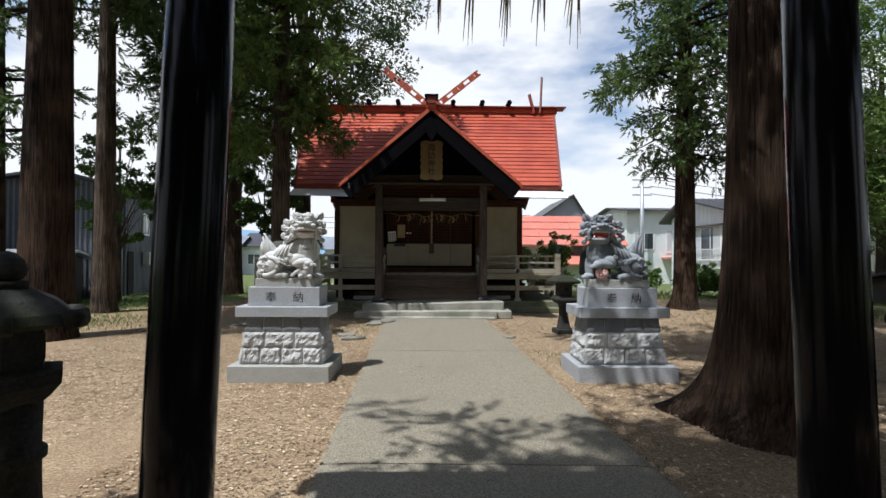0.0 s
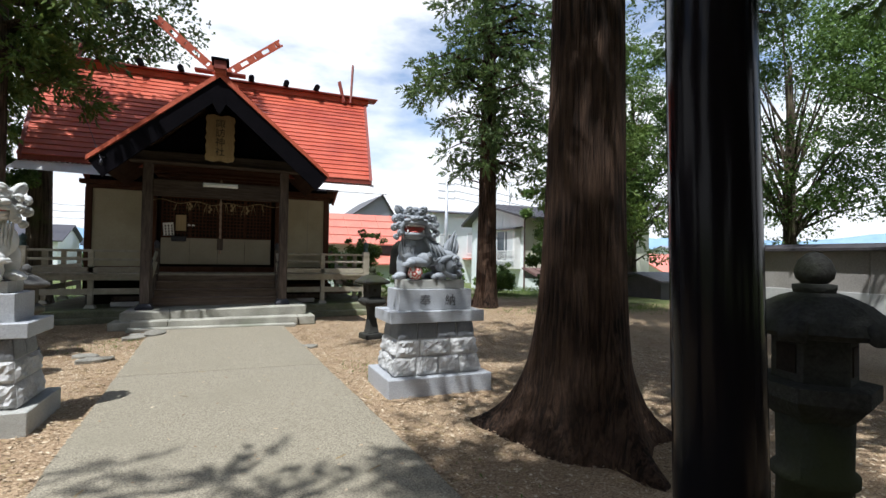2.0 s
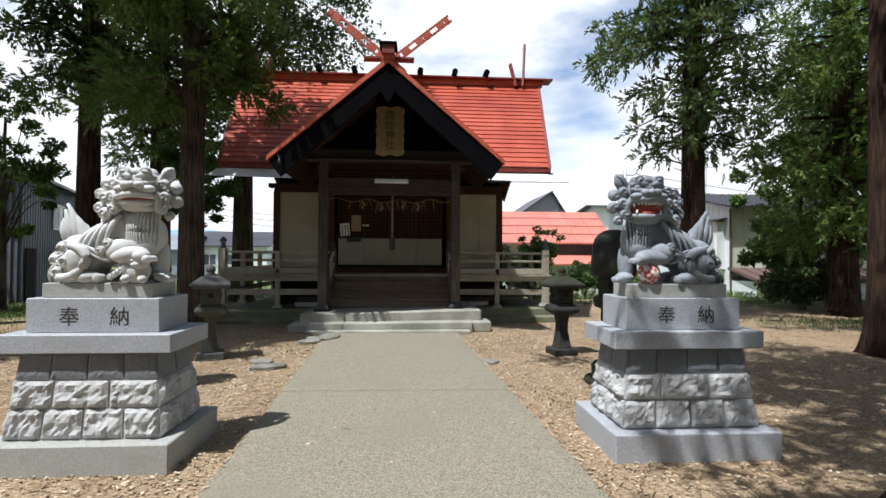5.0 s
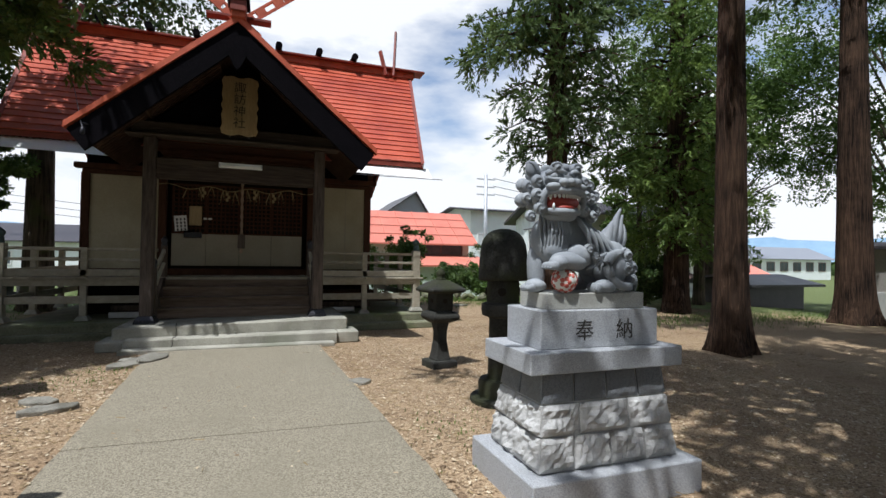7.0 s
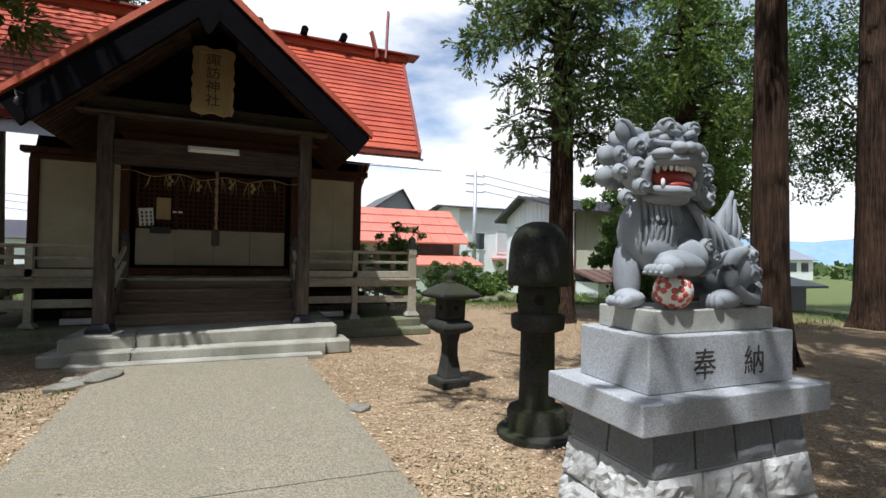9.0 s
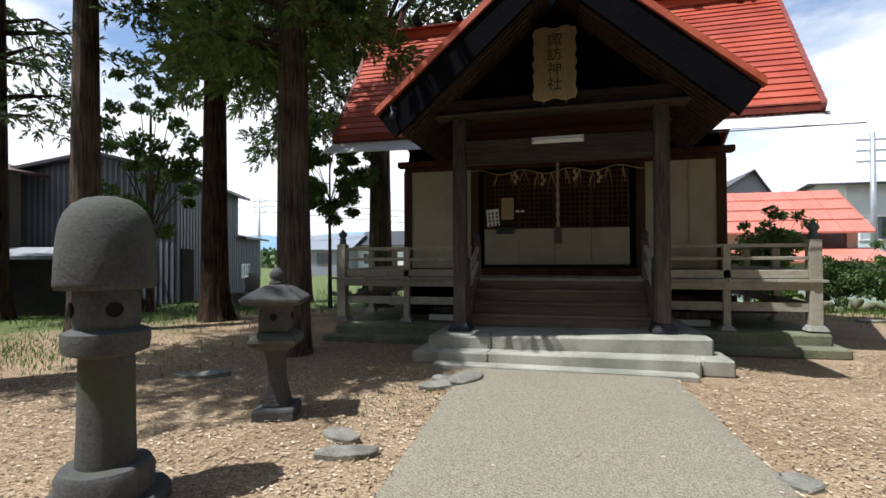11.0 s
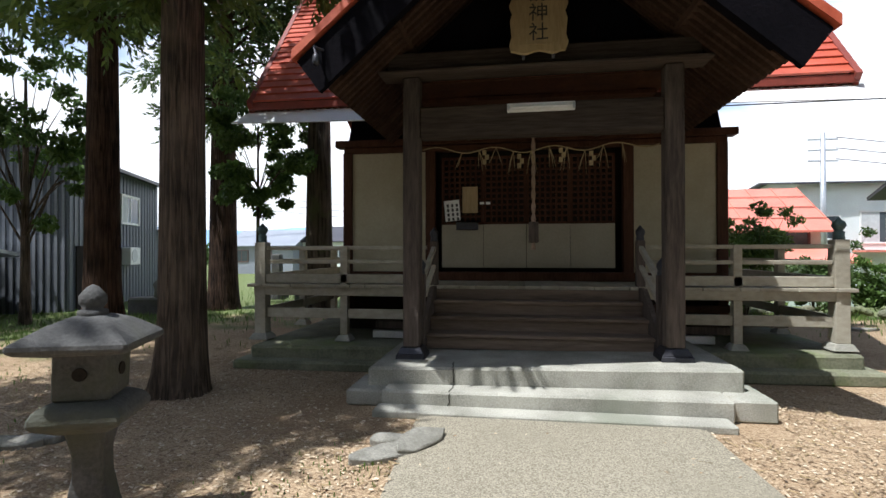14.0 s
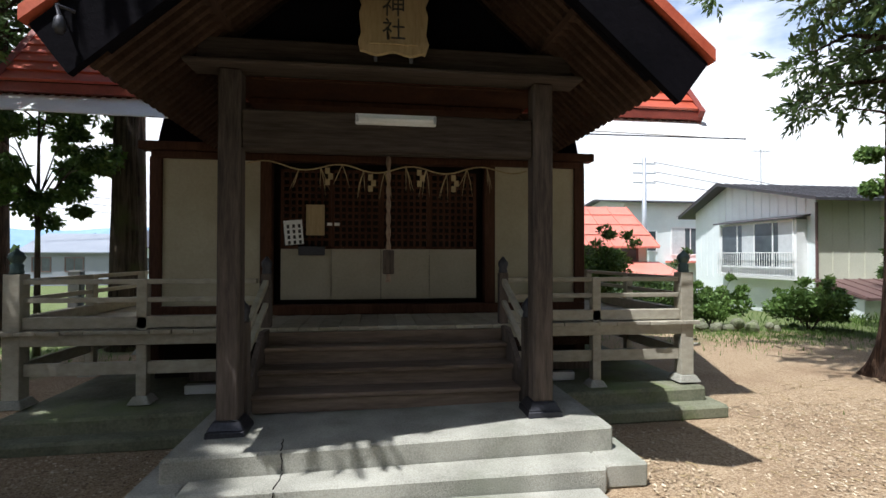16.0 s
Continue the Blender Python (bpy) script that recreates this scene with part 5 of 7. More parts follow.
    lock(arc((-0.345, -0.175, lip - 0.010), (-0.205, -0.305, lip + 0.024), (-0.065, -0.175, lip - 0.010), 11), 0.030, 0.028)
    lock(arc((-0.335, -0.165, lip + 0.026), (-0.205, -0.285, lip + 0.055), (-0.075, -0.165, lip + 0.026), 11), 0.024, 0.022)
    jaw = 0.545 if ball else 0.605
    bl(-0.205, -0.12, jaw - 0.02, (0.125, 0.10, 0.045))
    lock(arc((-0.325, -0.155, jaw + 0.012), (-0.205, -0.275, jaw - 0.010), (-0.085, -0.155, jaw + 0.012), 11), 0.030, 0.028)
    # three tiers of mane curls round the head
    for x, y, h, r in ((-0.03, -0.13, 0.765, 0.046), (0.035, -0.09, 0.755, 0.047), (-0.025, -0.145, 0.665, 0.046), (0.042, -0.115, 0.655, 0.047), (0.10, -0.07, 0.69, 0.043),
                       (-0.03, -0.145, 0.565, 0.046), (0.035, -0.13, 0.53, 0.049), (0.095, -0.085, 0.58, 0.047), (0.085, -0.02, 0.77, 0.045),
                       (-0.375, -0.12, 0.755, 0.045), (-0.385, -0.135, 0.66, 0.046), (-0.43, -0.075, 0.64, 0.040), (-0.37, -0.145, 0.57, 0.045), (-0.405, -0.09, 0.52, 0.040), (-0.41, -0.05, 0.73, 0.040)):
        curl(x, y, h, r, -1, x * 9 + h * 5, 1 if x > -0.2 else -1)
    for k in range(7):
        a = radians(-100 + 200 * k / 6)
        curl(-0.18 + 0.20 * math.sin(a), 0.09, 0.68 + 0.19 * math.cos(a), 0.052, 1, k, 1)
        curl(-0.16 + 0.11 * math.sin(a), 0.15, 0.66 + 0.11 * math.cos(a), 0.048, 1, k, -1)
    # tail: snail curls on the rump and a flame standing behind them
    for x, y, h, r, f in ((0.315, -0.135, 0.262, 0.058, 1), (0.295, -0.165, 0.165, 0.050, -1), (0.385, -0.10, 0.175, 0.060, 1), (0.37, -0.13, 0.085, 0.045, -1), (0.40, 0.0, 0.25, 0.055, 1), (0.41, 0.03, 0.12, 0.060, -1)):
        curl(x, y, h, r, -1, 1.2 + 2 * h, f)
    for k in range(3):
        lock(arc((0.335 + 0.035 * k, -0.13, 0.13 - 0.012 * k), (0.37 + 0.03 * k, -0.12, 0.06), (0.35 + 0.04 * k, -0.10, 0.005)), 0.022, 0.012)
    for k, (x0, x1, x2, top, r) in enumerate(((0.22, 0.24, 0.335, 0.50, 0.036), (0.255, 0.255, 0.36, 0.56, 0.042), (0.295, 0.30, 0.385, 0.615, 0.042), (0.335, 0.36, 0.40, 0.57, 0.038), (0.365, 0.42, 0.405, 0.50, 0.032))):
        lock(arc((x0, 0.0, 0.30), (x1, -0.02, 0.30 + (top - 0.30) * 0.6), (x2, 0.0, top), 9), r * 1.5, 0.010)
    bl(0.30, 0.02, 0.37, (0.085, 0.045, 0.11), (0, 10, 0))
    if not ball:
        # the cub: round body, upturned face, ears
        bl(-0.20, -0.15, 0.09, (0.105, 0.075, 0.095))
        bl(-0.24, -0.185, 0.155, (0.070, 0.060, 0.055))
        for e in (-1, 1):
            bl(-0.24 + e * 0.05, -0.17, 0.205, (0.020, 0.016, 0.026))
            bl(-0.24 + e * 0.028, -0.24, 0.17, (0.014, 0.010, 0.012), (0, 0, 0), 8)
            bl(-0.22 + e * 0.06, -0.22, 0.035, (0.032, 0.036, 0.032))
        bl(-0.24, -0.245, 0.14, (0.034, 0.022, 0.020))
        for k in range(5):
            curl(-0.15 + 0.025 * k, -0.205, 0.12 - 0.018 * k, 0.026, -1, k, 1)
    for v in bm.verts:
        v.co += 0.004 * noise.noise_vector(v.co * 16)
        if v.co.z < z:
            v.co.z = z
    skin, bm = bm, B()
    if ball:
        # open painted mouth with rows of teeth, and the patterned ball
        blob(bm, p(-0.205, -0.145, 0.612), (0.135, 0.072, 0.062), mi=1)
        blob(bm, p(-0.205, -0.185, 0.575), (0.075, 0.055, 0.022), mi=1)
        for k in range(10):
            u = -1 + 2 * k / 9
            blob(bm, p(-0.205 + 0.108 * u, -0.232 + 0.045 * u * u, 0.655 - 0.004 * (1 - u * u)), (0.0125, 0.010, 0.030 if k in (0, 9) else 0.017), (0, 0, 0), 8, 3)
        for k in (-1, 1):
            blob(bm, p(-0.205 + 0.095 * k, -0.205, 0.582), (0.011, 0.009, 0.022), (0, 0, 0), 8, 3)
        bc = p(-0.185, -0.155, 0.088)
        blob(bm, bc, 0.088, seg=20, mi=3)
        gold = math.pi * (3 - math.sqrt(5))
        for k in range(13):
            hgt = 1 - 2 * (k + 0.5) / 13
            rr = math.sqrt(1 - hgt * hgt)
            d = Vector((rr * math.cos(gold * k), rr * math.sin(gold * k), hgt))
            q = d.to_track_quat("Z", "Y")
            # a flower of five red petals on each boss
            for a in range(5):
                off = q @ Vector((math.cos(a * 1.2566), math.sin(a * 1.2566), 0)) * 0.027
                dd = (d * 0.085 + off).normalized()
                eu = dd.to_track_quat("Z", "Y").to_euler()
                blob(bm, Vector(bc) + dd * 0.084, (0.0175, 0.0175, 0.006), tuple(math.degrees(e) for e in eu), 8, 2)
    else:
        blob(bm, p(-0.205, -0.175, 0.635), (0.110, 0.070, 0.012), mi=1)
    paint = bpy.data.meshes.new("paint")
    bm.to_mesh(paint)
    bm.free()
    bm = skin
    bm.from_mesh(paint)
    me2 = mesh_of(bm, "guardian_lion", [M[material], M["mouth"], M["ballred"], M["paper"] if ball else M[material]], True)
    me2.transform(Matrix.Translation((-cx, -cy, -z)))
    ob = new("guardian_lion", me2)
    ob.location = (cx, cy, z)
    return tagged(ob, label, "statue", "guardian lions")


lion(2.58, PED_Y + 0.01, 1.314, 1, "statue_shaded", True, "blue-grey stone guardian lion, shade in its colour, red open mouth, paw on ball")
lion(-1.86, PED_Y + 0.01, 1.314, -1, "statue_sunlit", False, "pale stone guardian lion, sunlight in its colour, resting a paw on cub")


# ---- stone lanterns ----
def round_lantern(cx, cy, label, stone):
    t = thing("round_stone_lantern", (cx, cy, 0), label, "stone lantern", "round stone lanterns")
    for nm, prof, m in (("footing_disc", [(0.42, -0.02), (0.42, 0.04), (0.40, 0.06)], stone), ("base_ring", [(0.31, 0.05), (0.315, 0.20), (0.29, 0.24), (0.2, 0.25)], stone),
                        ("shaft", [(0.195, 0.24), (0.185, 0.5), (0.18, 0.92)], stone), ("shelf", [(0.18, 0.90), (0.275, 0.93), (0.285, 0.99), (0.28, 1.05), (0.22, 1.07)], stone)):
        bm = B()
        lathe(bm, cx, cy, [(q * 0.83, h) for q, h in prof], 36, 0.02)
        part(nm, bm, M[m], t, "", True).data.set_sharp_from_angle(angle=radians(35))
    bm = B()
    n = 32
    rings = [(0.20, 1.06), (0.215, 1.10), (0.215, 1.28), (0.20, 1.33)]
    lathe(bm, cx, cy, [(q * 0.83, h) for q, h in rings], n, 0.02)
    part("fire_chamber", bm, M[stone], t, "", True).data.set_sharp_from_angle(angle=radians(40))
    # no real openings: dark discs paint the shade in the light holes
    for a in (60, -30, -120, 150):
        bm = B()
        d = Vector((math.cos(radians(a)), math.sin(radians(a)), 0))
        c = Vector((cx, cy, 1.19)) + d * 0.155
        tube(bm, [c, c + d * 0.035], [0.045, 0.045], 14)
        part("light_hole", bm, M["dark_fill"], t, "dark disc painting the shade of a round light hole")
    bm = B()
    prof = [(0.24, 1.33), (0.318, 1.31), (0.325, 1.35), (0.322, 1.48), (0.312, 1.60), (0.296, 1.69), (0.265, 1.765), (0.215, 1.82), (0.15, 1.855), (0.07, 1.873), (0.01, 1.876)]
    lathe(bm, cx, cy, [(q * 0.83, h) for q, h in prof], 40, 0.015)
    part("dome_cap", bm, M[stone], t, "tall domed stone cap", True)
    return t


# east lantern takes the shade-darkened stone, west one the plain stone
round_lantern(2.94, 10.27, "round stone lantern with a tall domed cap, shade in its colour", "lantern_shaded")
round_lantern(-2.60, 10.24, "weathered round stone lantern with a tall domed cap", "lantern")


def small_lantern(cx, cy, turn, label, stone):
    t = thing("small_stone_lantern", (cx, cy, 0), label, "stone lantern", "small stone lanterns")
    q = math.sqrt(2)
    def ring(nm, prof, n=4, m=stone, tw=0.0):
        bm = B()
        lathe(bm, cx, cy, [(r * 0.77 * q, z) for r, z in prof], n, 0.0, turn + (math.pi / 4 if n == 4 else 0) + tw)
        if n == 4:
            bmesh.ops.bevel(bm, geom=bm.edges[:], offset=0.012, segments=1, affect="EDGES")
        for v in bm.verts:
            v.co += 0.008 * noise.noise_vector(v.co * 7)
        return part(nm, bm, M[m], t)
    ring("base_block", [(0.25, -0.02), (0.25, 0.09), (0.23, 0.10)])
    ring("shaft", [(0.155, 0.10), (0.13, 0.2), (0.10, 0.38), (0.10, 0.5), (0.13, 0.64)])
    ring("shelf", [(0.15, 0.62), (0.27, 0.68), (0.285, 0.72), (0.25, 0.77), (0.17, 0.80)])
    ring("fire_box", [(0.175, 0.80), (0.18, 1.05)])
    # dark discs on the faces paint the holes' shade
    for k in range(4):
        a = turn + k * math.pi / 2
        d = Vector((math.cos(a), math.sin(a), 0))
        bm = B()
        c = Vector((cx, cy, 0.94)) + d * 0.125
        tube(bm, [c, c + d * 0.022], [0.035, 0.035], 12)
        part("light_hole", bm, M["dark_fill"], t, "dark disc painting the shade of a light hole")
    ring("roof", [(0.20, 1.04), (0.34, 1.065), (0.36, 1.10), (0.34, 1.12), (0.20, 1.20), (0.10, 1.235)])
    bm = B()
    lathe(bm, cx, cy, [(0.07, 1.22), (0.07, 1.26), (0.045, 1.27), (0.065, 1.30), (0.065, 1.34), (0.03, 1.385), (0.005, 1.40)], 16, 0.05)
    part("jewel", bm, M[stone], t, "rounded top jewel", True)
    return t


small_lantern(2.86, 12.08, 0.15, "small stone lantern with a waisted shaft, shade in its colour", "lantern_shaded")
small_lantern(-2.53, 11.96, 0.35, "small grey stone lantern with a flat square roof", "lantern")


def tall_lantern(cx, cy, turn, label):
    t = thing("scroll_stone_lantern", (cx, cy, 0), label, "stone lantern", "stone lanterns by the gate")
    def rnd(nm, prof, n, rough=0.02, sm=True):
        bm = B()
        lathe(bm, cx, cy, prof, n, rough, turn)
        return part(nm, bm, M["lantern_shaded"], t, "", sm)
    rnd("base_stone", [(0.33, -0.02), (0.33, 0.12), (0.26, 0.2)], 6, 0, False)
    rnd("shaft", [(0.18, 0.18), (0.165, 0.3), (0.16, 0.5), (0.185, 0.52), (0.185, 0.56), (0.16, 0.58), (0.165, 0.84)], 24)
    rnd("shelf", [(0.17, 0.82), (0.22, 0.86), (0.28, 0.93), (0.28, 1.0), (0.22, 1.01)], 6, 0, False)
    rnd("fire_box", [(0.185, 1.01), (0.185, 1.23)], 6, 0, False)
    # dark bars paint the shade inside the fire box windows
    for k in (0.5, 2.5, 4.5):
        a = turn + k * math.pi / 3
        d = Vector((math.cos(a), math.sin(a), 0))
        e = Vector((-d.y, d.x, 0))
        bm = B()
        c = Vector((cx, cy, 1.12)) + d * 0.155
        bar(bm, c - e * 0.055, c + e * 0.055, 0.022, 0.14)
        part("light_hole", bm, M["dark_fill"], t, "dark bar painting the shade in the fire box window")
    rnd("roof", [(0.20, 1.22), (0.31, 1.235), (0.345, 1.26), (0.32, 1.31), (0.24, 1.38), (0.15, 1.425), (0.10, 1.44)], 6, 0.02, False)
    for k in range(6):
        a = turn + k * math.pi / 3
        d, e = Vector((math.cos(a), math.sin(a), 0)), Vector((-math.sin(a), math.cos(a), 0))
        c = Vector((cx, cy, 1.275)) + d * 0.345
        bm = B()
        tube(bm, [c - e * 0.05, c + e * 0.05], [0.052, 0.052], 14)
        part("roof_scroll", bm, M["lantern_shaded"], t, "curled roof corner", True)
    rnd("neck", [(0.085, 1.43), (0.095, 1.46), (0.095, 1.48), (0.06, 1.485)], 16)
    rnd("jewel", [(0.05, 1.48), (0.08, 1.51), (0.088, 1.545), (0.07, 1.60), (0.035, 1.635), (0.005, 1.645)], 18)
    return t


tall_lantern(3.06, 4.20, 0.3, "six-sided stone lantern with curled roof corners, shade in its colour")
tall_lantern(-2.20, 4.28, 0.1, "mossy six-sided stone lantern with curled roof corners, shade in its colour")

# ---- gate of black lacquered posts ----
gate = thing("torii_gate", (0.46, 3.92, 0), "black lacquered gate with two round leaning posts", "gate")
for s, x in ((-1, -1.08), (1, 2.02)):
    bm = B()
    tube(bm, [(x + s * 0.03, 3.92, -0.05), (x - s * 0.0, 3.92, 0.9), (x - s * 0.05, 3.92, 2.2), (x - s * 0.11, 3.92, 3.9)], [0.160, 0.157, 0.152, 0.146], 40)
    part("post", bm, M["lacquer"], gate, "glossy black round post", True)
    bm = B()
    lathe(bm, x + s * 0.03, 3.92, [(0.24, -0.03), (0.24, 0.12), (0.2, 0.14)], 32)
    part("post_footing", bm, M["step"], gate, "", True)
bm = B()
box(bm, -2.3, 3.2, 3.80, 4.04, 3.98, 4.2, 0.02)
part("lintel", bm, M["lacquer"], gate)
bm = B()
box(bm, -1.9, 2.8, 3.85, 3.99, 3.38, 3.58, 0.02)
part("tie_beam", bm, M["lacquer"], gate)
rope = thing("gate_rope", (0.46, 3.80, 3.2), "thick straw rope with hanging straw ends across the gate", "rope")
bm = B()
tube(bm, [(-0.95 + 2.85 * k / 24, 3.76, 3.34 - 0.16 * math.sin(math.pi * k / 24)) for k in range(25)], [0.03 + 0.05 * math.sin(math.pi * k / 24) for k in range(25)], 12, True, 0.2)
part("cord", bm, M["straw"], rope)
for k in range(5):
    x = 0.12 + 0.155 * k
    for j in range(7):
        bm = B()
        dx = rng.uniform(-0.035, 0.035) - 0.03
        tube(bm, [(x, 3.76, 3.14), (x + dx * 0.5, 3.76 + rng.uniform(-0.02, 0.02), 2.9), (x + dx, 3.76 + rng.uniform(-0.03, 0.03), rng.uniform(2.55, 2.72))], [0.007, 0.006, 0.001], 5)
        part("straw_end", bm, M["straw"], rope)


# ---- trees ----
def trunk_mesh(cx, cy, r, top, flare, seed, lean=(0, 0), n=72):
    bm = B()
    zs = [-0.1, 0.0, 0.05, 0.1, 0.16, 0.24, 0.32, 0.41, 0.5, 0.62, 0.75, 0.9, 1.05, 1.25, 1.5, 1.8, 2.1, 2.5, 3.0, 4.2, 5.6, 7.2] + [9 + 2 * k for k in range(int(max(0, (top - 9) / 2)) + 1)]
    zs = [z for z in zs if z < top] + [top]
    rings = []
    for z in zs:
        f = max(0.0, 1 - z / top)
        base = r * (0.25 + 0.75 * f ** 0.8)
        fl = flare * (0.4 * math.exp(-max(0, z) / 0.2) + 0.65 * math.exp(-max(0, z) / 0.62))
        ring = []
        for k in range(n):
            a = 2 * math.pi * k / n
            root = max(0, noise.noise(Vector((math.cos(a) * 1.9 + seed, math.sin(a) * 1.9, 0.3 + z * 0.12)))) * 1.7
            rib = 0.022 * noise.noise(Vector((math.cos(a) * 7 + seed, math.sin(a) * 7, z * 0.35))) + 0.012 * noise.noise(Vector((math.cos(a) * 19 + seed, math.sin(a) * 19, z * 0.5)))
            q = base * (1 + rib * 2) + r * fl * (0.35 + root)
            ring.append(bm.verts.new((cx + lean[0] * z + q * math.cos(a), cy + lean[1] * z + q * math.sin(a), z)))
        rings.append(ring)
    for r0, r1 in zip(rings, rings[1:]):
        for k in range(n):
            bm.faces.new((r0[k], r0[(k + 1) % n], r1[(k + 1) % n], r1[k]))
    bm.faces.new(rings[-1])
    bmesh.ops.recalc_face_normals(bm, faces=bm.faces[:])
    return bm


def fill_quads(me, v):
    """Separate four-cornered blades from consecutive points."""
    v = np.ascontiguousarray(v, dtype=np.float32)
    k = len(v) // 4
    me.vertices.add(4 * k)
    me.vertices.foreach_set("co", v.ravel())
    me.loops.add(4 * k)
    me.loops.foreach_set("vertex_index", np.arange(4 * k, dtype=np.int32))
    me.polygons.add(k)
    me.polygons.foreach_set("loop_start", np.arange(0, 4 * k, 4, dtype=np.int32))
    me.update(calc_edges=True)
    me.validate()


def leaves_object(name, verts, faces, material, parent):
    me = bpy.data.meshes.new(name)
    o = ORIGIN[parent]
    fill_quads(me, np.asarray(verts, dtype=np.float32) - np.array(o, dtype=np.float32))
    me.materials.append(material)
    ob = new(name, me)
    ob.parent = parent
    ORIGIN[ob] = o
    return ob


def spray_leaves(R, tips, size, aspect, droop, spread):
    """Leaf blades round points: kite-shaped blades pointing outwards and down. tips: (place, outward direction, radius, count)."""
    V, F = [], []
    for c, d, rad, cnt in tips:
        P = R.normal(0, 1, (cnt, 3))
        P /= np.linalg.norm(P, axis=1)[:, None]
        P *= (rad * R.uniform(0.35, 1.0, cnt) ** 0.6)[:, None] * np.array([1, 1, 0.62])
        D = R.normal(0, spread, (cnt, 3)) + np.array(d) + np.array([0, 0, -droop])
        D /= np.linalg.norm(D, axis=1)[:, None]
        S = np.cross(D, R.normal(0, 1, (cnt, 3)))
        S /= np.linalg.norm(S, axis=1)[:, None] + 1e-9
        L = size * R.uniform(0.6, 1.3, cnt)[:, None]
        a = np.array(c) + P
        w = L * aspect
        k = len(V) and sum(len(q) for q in V)
        quad = np.stack([a, a + D * L * 0.45 + S * w, a + D * L, a + D * L * 0.45 - S * w], 1).reshape(-1, 3)
        V.append(quad)
    V = np.concatenate(V)
    return V, np.arange(len(V)).reshape(-1, 4)


def brush_leaves(R, tips, shoots, size):
    """Cedar sprays: shoots fanning out from each tip, each a tapering brush of narrow blades."""
    C = np.array([q[0] for q in tips])
    D0 = np.array([q[1] for q in tips])
    rad = np.array([q[2] for q in tips])
    n = len(C)
    U = R.normal(0, 1, (n, shoots, 3))
    U /= np.linalg.norm(U, axis=2)[..., None]
    U = U + D0[:, None, :] * 0.75 + np.array([0, 0, -0.22])
    U /= np.linalg.norm(U, axis=2)[..., None]
    start = C[:, None, :] + U * (rad[:, None] * R.uniform(0.05, 0.75, (n, shoots)))[..., None] * np.array([1, 1, 0.8])
    length = size * R.uniform(0.7, 1.4, (n, shoots)) * (0.6 + rad[:, None])
    side = np.cross(U, R.normal(0, 1, (n, shoots, 3)))
    side /= np.linalg.norm(side, axis=2)[..., None] + 1e-9
    other = np.cross(U, side)
    sag = np.array([0, 0, -0.16])
    out = []
    K = 8
    for k in range(K):
        f = (k + 0.3) / K
        ang = k * 2.4
        lat = side * math.cos(ang) + other * math.sin(ang)
        base = start + U * (length * f * 0.85)[..., None] + sag * (length * f * f)[..., None]
        d = U + lat * (0.75 - 0.55 * f) + sag * f
        d /= np.linalg.norm(d, axis=2)[..., None]
        bl = length * (0.46 - 0.10 * f)
        w = np.cross(d, R.normal(0, 1, d.shape))
        w /= np.linalg.norm(w, axis=2)[..., None] + 1e-9
        w *= (bl * 0.20)[..., None]
        mid = base + d * (bl * 0.35)[..., None]
        out.append(np.stack([base, mid + w, base + d * bl[..., None], mid - w], 2).reshape(-1, 3))
    V = np.concatenate(out)
    return V, np.arange(len(V)).reshape(-1, 4)


